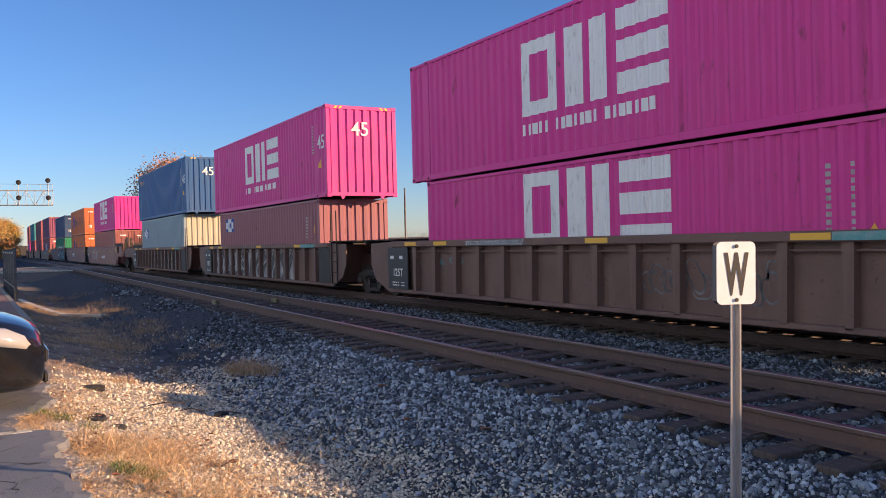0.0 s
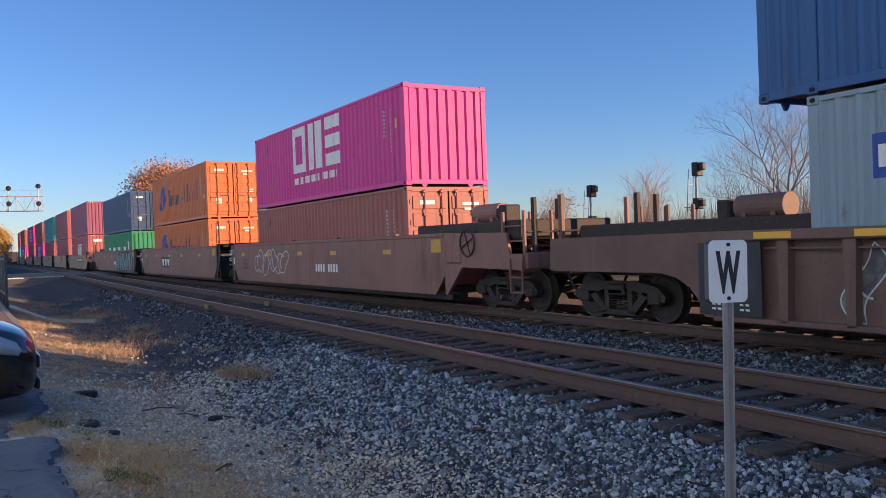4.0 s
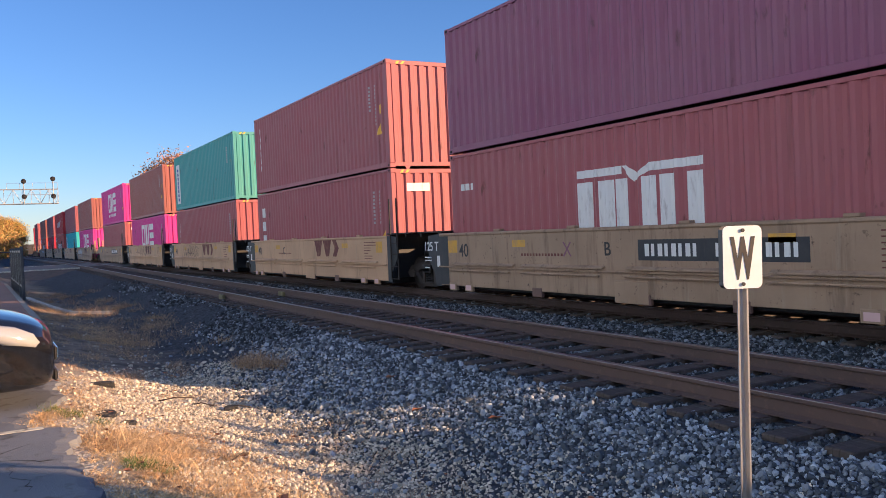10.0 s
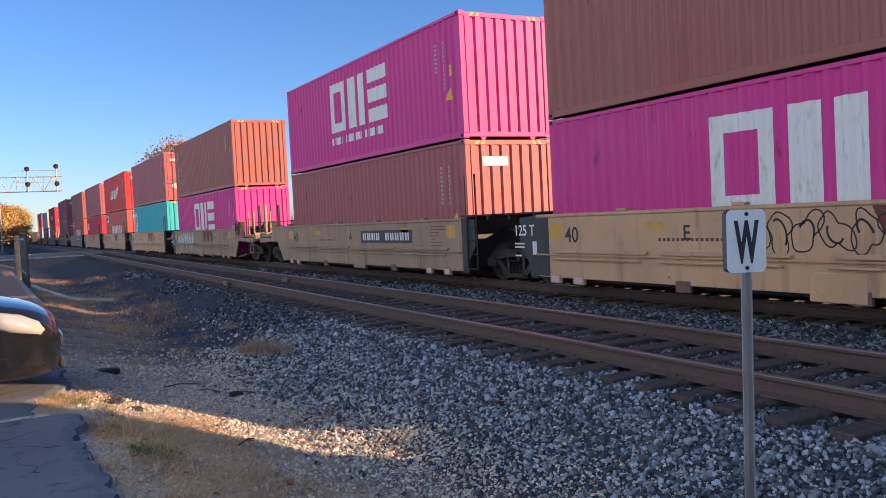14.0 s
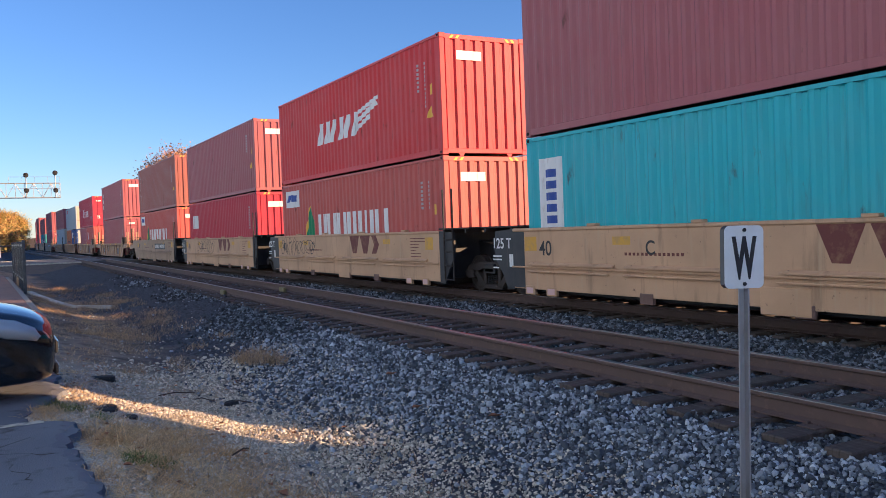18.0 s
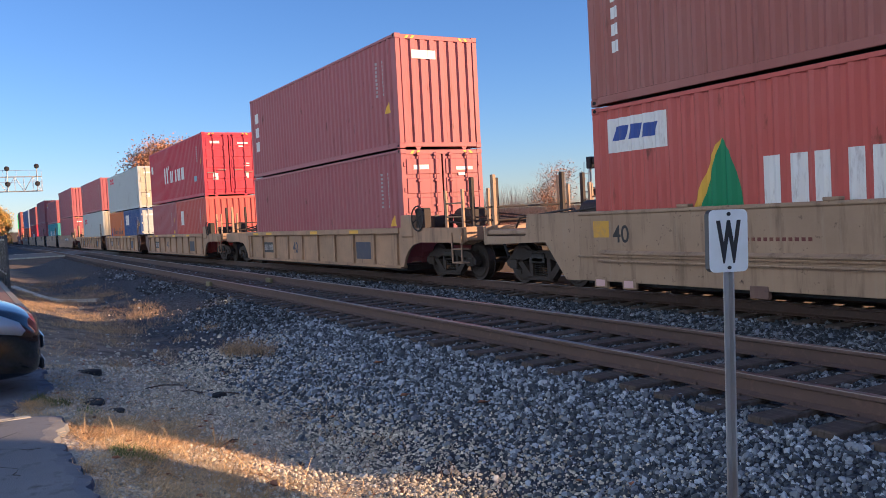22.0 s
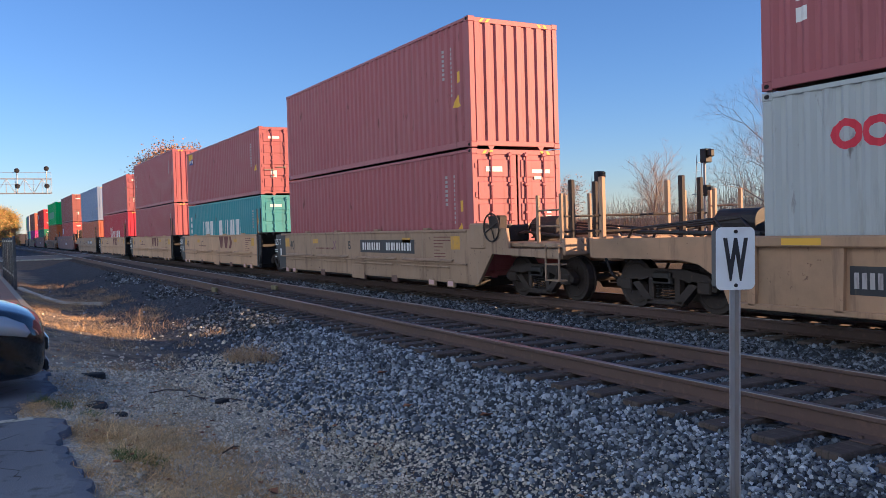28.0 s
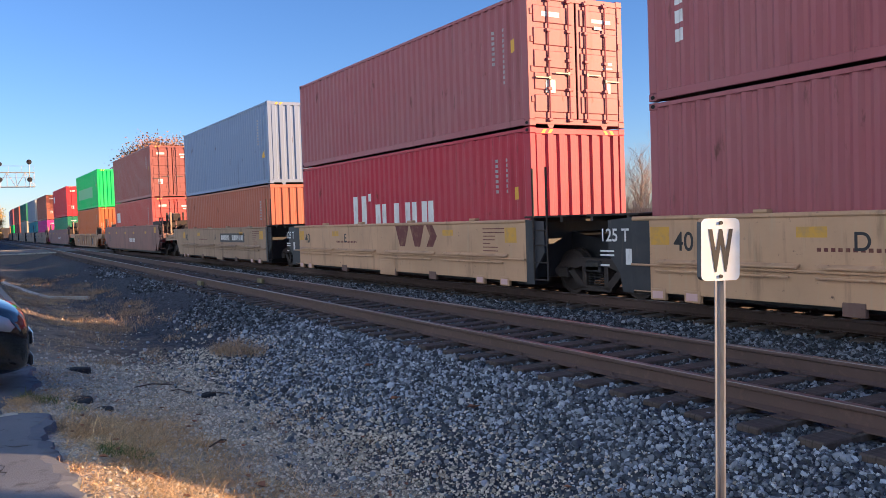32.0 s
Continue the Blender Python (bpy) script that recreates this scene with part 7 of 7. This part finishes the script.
bark_pale = mat("pale_bark", (0.44, 0.36, 0.29), 0.9, 0, ((3.0, (0.20, 0.16, 0.13), 0.45, 0.7, (3, 3, 0.5)),), 0.3, 20)


def limbs(height, spread, seed, depth=5, trunk=0.16, fork=0.32):
    """Trunk and branches of a tree as two shells, and the tips."""
    q = random.Random(seed)
    stem, twigs, tips = Shell(), Shell(), []

    def grow(p, d, ln, rad, level):
        seg = 3 if level < 2 else 2
        for i in range(seg):
            nd = (d + Vector((q.uniform(-1, 1), q.uniform(-1, 1), q.uniform(-0.2, 0.7))) * 0.13).normalized()
            e = p + nd * ln / seg
            (stem if level < 1 else twigs).cyl(p, e, rad, 6 if level < 2 else (4 if level < 4 else 3), rad * 0.82)
            p, d, rad = e, nd, rad * 0.82
            if level >= depth - 2:
                tips.append(p.copy())
            if level < depth and i < seg - 1 + (level > 1):
                for _ in range(1 if level else 2):
                    a = q.uniform(0, 6.28)
                    side = d.orthogonal().normalized()
                    side = Matrix.Rotation(a, 3, d) @ side
                    grow(p, (d * (1 - spread) + side * spread + Vector((0, 0, 0.15))).normalized(), ln * q.uniform(0.5, 0.75), rad * 0.6, level + 1)
        if level < depth:
            for k in range(3 if level < 2 else 2):
                a = 6.28 * k / 3 + q.uniform(0, 1.5)
                side = Matrix.Rotation(a, 3, d) @ d.orthogonal().normalized()
                grow(p, (d * (1 - spread * 0.8) + side * spread * 0.8 + Vector((0, 0, 0.1))).normalized(), ln * q.uniform(0.55, 0.8), rad * 0.75, level + 1)
        else:
            tips.append(p.copy())
    grow(Vector((0, 0, -0.3)), Vector((0, 0, 1)), height * fork, trunk, 0)
    k = height / max(v[2] for v in twigs.v)
    for wood in (stem, twigs):
        wood.v = [(x * k, y * k, z * k if z > 0 else z) for x, y, z in wood.v]
    return stem, twigs, [t * k for t in tips]


def leaf_cloud(tips, per, size, blur, seed):
    q = np.random.default_rng(seed)
    t = np.repeat(np.array([tuple(a) for a in tips]), per, 0)
    t = t + q.normal(0, blur, t.shape)
    n = len(t)
    u = q.normal(size=(n, 3))
    u /= np.linalg.norm(u, axis=1)[:, None]
    w = np.cross(u, q.normal(size=(n, 3)))
    w /= np.linalg.norm(w, axis=1)[:, None]
    s = (size * q.uniform(0.6, 1.5, n))[:, None]
    v = np.stack([t - u * s, t - w * s * 0.6, t + u * s, t + w * s * 0.6], 1).reshape(-1, 3)
    b = np.arange(n) * 4
    return numpy_mesh("crown", v, np.stack([b, b + 1, b + 2, b + 3], 1))


def tree(x, y, height, seed, label, spread=0.5, depth=5, trunk=0.16, leaves=None, wood=None, per=3, size=0.16, blur=0.3, fork=0.3, turn=0):
    t = thing("tree", label, "tree", "trees beyond the tracks", at=pose(x, y, float(ground_z(x, y)), 0, 0, turn))
    stem, twigs, tips = limbs(height, spread, seed, depth, trunk, fork)
    part("trunk", stem.mesh("trunk", False), wood or bark, t)
    part("branch_work", twigs.mesh("branches", False), wood or bark, t, "bare forking branches" if not leaves else "")
    if leaves:
        part("crown", leaf_cloud(tips, per, size, blur, seed), leaves, t, "loose crown of autumn leaves")
    return t


rust_leaf = mat("rust_orange_leaves", (0.40, 0.17, 0.07), 0.7, 0, ((0.7, (0.28, 0.19, 0.11), 0.45, 0.62, (1, 1, 1)),), island=0.4)
plum_leaf = mat("plum_brown_leaves", (0.27, 0.13, 0.12), 0.7, 0, ((0.7, (0.20, 0.085, 0.06), 0.45, 0.62, (1, 1, 1)),), island=0.4)
gold_leaf = mat("golden_leaves", (0.46, 0.27, 0.05), 0.7, 0, ((0.5, (0.26, 0.24, 0.05), 0.42, 0.60, (1, 1, 1)),), island=0.4)
olive_leaf = mat("olive_leaves", (0.12, 0.12, 0.035), 0.7, 0, ((0.5, (0.22, 0.16, 0.05), 0.45, 0.62, (1, 1, 1)),), island=0.4)
tree(-35.3, 45.5, 12.4, 3, "large bare tree with a wide fan of branches", 0.50, 6, 0.15, wood=bark_pale, fork=0.24)
tree(-57.8, 55.0, 10.2, 8, "bare upright tree behind the brush", 0.42, 5, 0.16, fork=0.36)
tree(-21.5, 39.0, 12.0, 12, "tall bare tree with slender trunk", 0.42, 5, 0.15, wood=bark_pale, fork=0.40)
tree(-25.5, 44.0, 10.0, 15, "tall bare tree with slender trunk", 0.45, 5, 0.15, fork=0.36)
tree(-29.0, 49.0, 10.5, 51, "bare tree with pale slender branches", 0.45, 5, 0.14, wood=bark_pale, fork=0.36)
tree(-42.0, 57.0, 9.6, 52, "bare tree with pale slender branches", 0.45, 5, 0.13, wood=bark_pale, fork=0.34)
tree(-80.0, 60.0, 8.6, 17, "small bare tree behind the brush", 0.45, 5, 0.12, fork=0.34)
tree(-74.0, 57.0, 7.8, 18, "small tree keeping a few rust-coloured leaves", 0.45, 4, 0.12, rust_leaf, per=2, size=0.07)
tree(-66.0, 62.0, 8.4, 19, "small bare tree behind the brush", 0.45, 5, 0.12, fork=0.34)
tree(-47.0, 60.0, 7.8, 23, "small bare tree behind the brush", 0.5, 5, 0.12, fork=0.30)
tree(-31.0, 58.0, 17.5, 26, "tall tree with plum-brown autumn leaves", 0.5, 5, 0.26, plum_leaf, per=7, size=0.085, blur=0.45, fork=0.42)
tree(-105.0, 24.0, 13.0, 31, "autumn tree with thin rust-orange leaves", 0.5, 5, 0.25, rust_leaf, per=8, size=0.11, blur=0.6, fork=0.33)
for k, (x, y, h, m_) in enumerate(((-232, -2.5, 9.5, gold_leaf), (-238, 3.5, 8.8, gold_leaf), (-226, -9.0, 10.5, olive_leaf), (-250, 6.5, 8.8, gold_leaf), (-262, 1.0, 11.0, rust_leaf), (-216, -14.0, 11.0, gold_leaf), (-205, -6.5, 7.5, gold_leaf))):
    tree(x, y, h, 40 + k, "full golden autumn tree at the bend of the line" if m_ is gold_leaf else "dull autumn tree at the bend of the line", 0.55, 4, 0.22, m_, per=90, size=0.13, blur=0.8, fork=0.22, turn=k * 50)

# brush along the far side
bq = np.random.default_rng(14)
brush_twig = mat("brush_twigs", (0.42, 0.325, 0.25), 0.9, 0, ((0.3, (0.30, 0.20, 0.11), 0.42, 0.6, (1, 1, 1)),), island=0.35)
brush_leaf = mat("brush_leaves", (0.27, 0.17, 0.07), 0.9, 0, ((0.12, (0.17, 0.15, 0.06), 0.42, 0.6, (1, 1, 1)),), island=0.4)
n = 36000
hx = bq.uniform(-260, 30, n)
hy = 52 + 14 * bq.uniform(0, 1, n) + 8 * np.sin(hx * 0.045)
hh = 1.05 * (3.3 + 1.3 * np.sin(hx * 0.11) + 0.9 * np.sin(hx * 0.31 + 1)) * bq.uniform(0.55, 1.25, n)
hz = ground_z(hx, hy)
lean_x, lean_y = bq.normal(0, 0.9, n), bq.normal(0, 0.9, n)
ww_ = bq.uniform(0.010, 0.026, n)
v = np.stack([np.stack([hx - ww_, hy, hz], 1), np.stack([hx + ww_, hy, hz], 1), np.stack([hx + lean_x * 0.45 + ww_ * 0.7, hy + lean_y * 0.45, hz + hh * 0.6], 1),
              np.stack([hx + lean_x * 0.45 - ww_ * 0.7, hy + lean_y * 0.45, hz + hh * 0.6], 1), np.stack([hx + lean_x, hy + lean_y, hz + hh], 1)], 1).reshape(-1, 3)
b = np.arange(n) * 5
solo("brush_stems", numpy_mesh("brush_stems", v, np.concatenate([np.stack([b, b + 1, b + 2], 1), np.stack([b, b + 2, b + 3], 1), np.stack([b + 3, b + 2, b + 4], 1)])), brush_twig, "thicket of thin leafless brown stems beyond the tracks", "brush", "stuff")
n2 = 60000
pick = bq.integers(0, n, n2)
f_ = bq.uniform(0.1, 1.0, n2)
c_ = np.stack([hx[pick] + lean_x[pick] * f_, hy[pick] + lean_y[pick] * f_, hz[pick] + hh[pick] * f_ * 0.93], 1) + bq.normal(0, 0.28, (n2, 3))
u = bq.normal(size=(n2, 3))
u /= np.linalg.norm(u, axis=1)[:, None]
w_ = np.cross(u, bq.normal(size=(n2, 3)))
w_ /= np.linalg.norm(w_, axis=1)[:, None]
s_ = bq.uniform(0.025, 0.075, n2)[:, None] * (1.2 - 0.6 * f_[:, None])
v = np.stack([c_ - u * s_, c_ - w_ * s_ * 0.6, c_ + u * s_, c_ + w_ * s_ * 0.6], 1).reshape(-1, 3)
b = np.arange(n2) * 4
solo("brush_leaves", numpy_mesh("brush_leaves", v, np.stack([b, b + 1, b + 2, b + 3], 1)), brush_leaf, "withered leaves clinging to the trackside thicket", "brush", "stuff")

# autumn thicket closing the view at the bend
tq = np.random.default_rng(33)
n = 30000
kx, ky = tq.uniform(-300, -205, n), tq.uniform(-26, 10, n)
crown_h = 5.6 + 2.0 * np.sin(kx * 0.21 + ky * 0.5) + 1.5 * np.sin(ky * 0.9 + 2) + 0.9 * np.sin(kx * 0.7)
kz = -1.9 + crown_h * tq.uniform(0, 1, n) ** 0.75
c_ = np.stack([kx, ky, kz], 1)
u = tq.normal(size=(n, 3))
u /= np.linalg.norm(u, axis=1)[:, None]
w_ = np.cross(u, tq.normal(size=(n, 3)))
w_ /= np.linalg.norm(w_, axis=1)[:, None]
s_ = tq.uniform(0.12, 0.32, n)[:, None]
v = np.stack([c_ - u * s_, c_ - w_ * s_ * 0.6, c_ + u * s_, c_ + w_ * s_ * 0.6], 1).reshape(-1, 3)
b = np.arange(n) * 4
thicket_leaf = mat("thicket_leaves", (0.42, 0.27, 0.08), 0.8, 0, ((0.09, (0.20, 0.22, 0.06), 0.42, 0.58, (1, 1, 1)), (0.2, (0.42, 0.18, 0.06), 0.52, 0.66, (1, 1, 1))), island=0.4)
solo("autumn_thicket", numpy_mesh("autumn_thicket", v, np.stack([b, b + 1, b + 2, b + 3], 1)), thicket_leaf, "hazy gold and green autumn thicket at the bend", "brush", "stuff")

# ------------------------------------------------------------------ parked car
car_paint = mat("black_car_paint", (0.008, 0.009, 0.013), 0.12, 0.0, ((3.0, (0.014, 0.015, 0.02), 0.45, 0.7, (1, 1, 1)),))
car_paint.node_tree.nodes["Principled BSDF"].inputs["Coat Weight"].default_value = 1.0
car_paint.node_tree.nodes["Principled BSDF"].inputs["Coat Roughness"].default_value = 0.04
car_glass = mat("tinted_car_glass", (0.02, 0.025, 0.03), 0.05)
lamp_glass = mat("clear_headlamp", (0.46, 0.47, 0.48), 0.10, 0.25)
tyre = mat("tyre_rubber", (0.02, 0.02, 0.021), 0.85)
alloy = mat("alloy_rim", (0.45, 0.45, 0.46), 0.3, 0.9)
plastic = mat("black_trim", (0.018, 0.018, 0.02), 0.55)
chrome = mat("chrome_trim", (0.6, 0.6, 0.62), 0.15, 1.0)
# stations from the nose back: y, half width low, half width belt, sill z, belt z, crown z, half width of crown
STN = [(0.00, 0.50, 0.52, 0.26, 0.52, 0.60, 0.30), (-0.05, 0.64, 0.68, 0.20, 0.58, 0.68, 0.48), (-0.16, 0.76, 0.80, 0.17, 0.66, 0.76, 0.60), (-0.38, 0.83, 0.87, 0.16, 0.74, 0.83, 0.66), (-0.75, 0.86, 0.90, 0.16, 0.82, 0.90, 0.68),
       (-1.15, 0.86, 0.91, 0.17, 0.88, 0.96, 0.68), (-1.45, 0.86, 0.91, 0.17, 0.92, 1.02, 0.66), (-2.05, 0.86, 0.91, 0.17, 0.94, 1.38, 0.58), (-2.6, 0.86, 0.91, 0.17, 0.95, 1.44, 0.58),
       (-3.3, 0.86, 0.91, 0.17, 0.96, 1.40, 0.57), (-3.95, 0.85, 0.89, 0.19, 0.97, 1.12, 0.60), (-4.45, 0.80, 0.85, 0.22, 0.95, 1.05, 0.60), (-4.62, 0.70, 0.76, 0.28, 0.85, 0.92, 0.50)]


def car_body():
    sh = Shell()
    k = 13
    for y, wl, wb, zs, zb, zc, wc in STN:
        zb, zc = zb * 1.1, zc * 1.1
        prof = [(0, zs), (wl * 0.9, zs), (wl, zs + 0.06), (wb - 0.01, (zs + zb) / 2), (wb, zb - 0.10), (wb - 0.03, zb - 0.01), (wb - 0.09, zb + 0.02)]
        half = prof + [(wc + (wb - 0.09 - wc) * 0.35, zb + (zc - zb) * 0.7), (wc * 0.96, zc - 0.02), (wc * 0.75, zc + 0.005), (wc * 0.4, zc + 0.02), (0, zc + 0.025)]
        ring = half + [(-a, z) for a, z in half[-2:0:-1]]
        k = len(ring)
        sh.v += [(a, y, z) for a, z in ring]
    for i in range(len(STN) - 1):
        for j in range(k):
            sh.f.append((i * k + j, i * k + (j + 1) % k, (i + 1) * k + (j + 1) % k, (i + 1) * k + j))
    sh.f += [tuple(range(k)), tuple(range(len(sh.v) - k, len(sh.v)))]
    return sh


CAR = (-10.08, 0.66)
car = thing("parked_car", "glossy black sedan parked nose towards the tracks", "car", at=pose(*CAR, GRADE * CAR[0] - 0.085))
cb = part("body", car_body(), car_paint, car, "glossy black bodywork", smooth=True)
md = cb.modifiers.new("round", "SUBSURF")
md.levels = md.render_levels = 2
for s in (-1, 1):
    hl_ = Shell()
    pts = [(0.66, -0.12, 0.60), (0.78, -0.22, 0.61), (0.88, -0.46, 0.67), (0.92, -0.90, 0.84), (0.84, -0.74, 0.90), (0.74, -0.40, 0.83), (0.66, -0.20, 0.73)]
    n = len(pts)
    hl_.v = [(s * (a + 0.02), b_ + 0.02, c) for a, b_, c in pts] + [(s * (a - 0.05), b_ - 0.06, c - 0.02) for a, b_, c in pts]
    mid_ = [sum(p[k] for p in pts) / n for k in range(3)]
    inner = len(hl_.v)      # a bulging lens: a middle ring and a crown point stand proud
    hl_.v += [(s * (mid_[0] + (a - mid_[0]) * 0.6 + 0.075), mid_[1] + (b_ - mid_[1]) * 0.6 + 0.075, mid_[2] + (c - mid_[2]) * 0.6 + 0.01) for a, b_, c in pts]
    hl_.v.append((s * (mid_[0] + 0.095), mid_[1] + 0.095, mid_[2] + 0.01))
    hl_.f = [tuple(range(2 * n - 1, n - 1, -1))] + [(i, (i + 1) % n, (i + 1) % n + n, i + n) for i in range(n)]
    hl_.f += [(i, (i + 1) % n, inner + (i + 1) % n, inner + i) for i in range(n)] + [(inner + i, inner + (i + 1) % n, inner + n) for i in range(n)]
    part("headlight", hl_, lamp_glass, car, "clear swept-back headlight", smooth=True)
    part("fog_lamp", Shell().cyl((s * 0.48, -0.06, 0.30), (s * 0.48, -0.02, 0.30), 0.045, 12), lamp_glass, car)
    part("mirror", Shell().box(s * 1.0 - 0.09, s * 1.0 + 0.09, -1.72, -1.60, 0.93, 1.07, 0.03), car_paint, car)
    for y in (-0.92, -3.62):
        w = part("wheel", Shell().cyl((s * 0.70, y, 0.315), (s * 0.89, y, 0.315), 0.315, 28), tyre, car, "black tyre and alloy wheel")
        part("rim", Shell().cyl((s * 0.885, y, 0.315), (s * 0.905, y, 0.315), 0.21, 20), alloy, w)
part("grille", Shell().box(-0.42, 0.42, -0.02, 0.022, 0.42, 0.56, 0.02), plastic, car, "black slatted grille")
for i in range(4):
    part("grille_bar", Shell().box(-0.42, 0.42, 0.02, 0.03, 0.435 + i * 0.033, 0.445 + i * 0.033), chrome, car)
part("lower_intake", Shell().box(-0.55, 0.55, -0.04, 0.008, 0.22, 0.34, 0.02), plastic, car)
for i in range(3):
    part("intake_slat", Shell().box(-0.55, 0.55, 0.005, 0.014, 0.235 + i * 0.035, 0.247 + i * 0.035), alloy, car)
part("windscreen", Shell().extrude([(-1.50, 1.02), (-2.06, 1.375), (-2.08, 1.365), (-1.53, 1.01)], -0.56, 0.56, "x"), car_glass, car)

# small bond boxes clipped to the rails
box_yellow = mat("yellow_green_bond_box", (0.13, 0.115, 0.05), 0.6, 0, ((9.0, (0.2, 0.17, 0.08), 0.5, 0.7, (1, 1, 1)),))
for x, off in ((-23.2, -0.754), (-22.6, 0.754)):
    _, y, z, _ = line_point(x, NEAR_Y)
    y += off
    solo("rail_bond_box", Shell().box(x - 0.2, x + 0.2, y - 0.16, y - 0.075, z - 0.19, z - 0.06, 0.015).mesh("rail_bond_box"), box_yellow, "small yellow-green box clipped to the rail", "rail fitting", group="rail fittings")


motions()
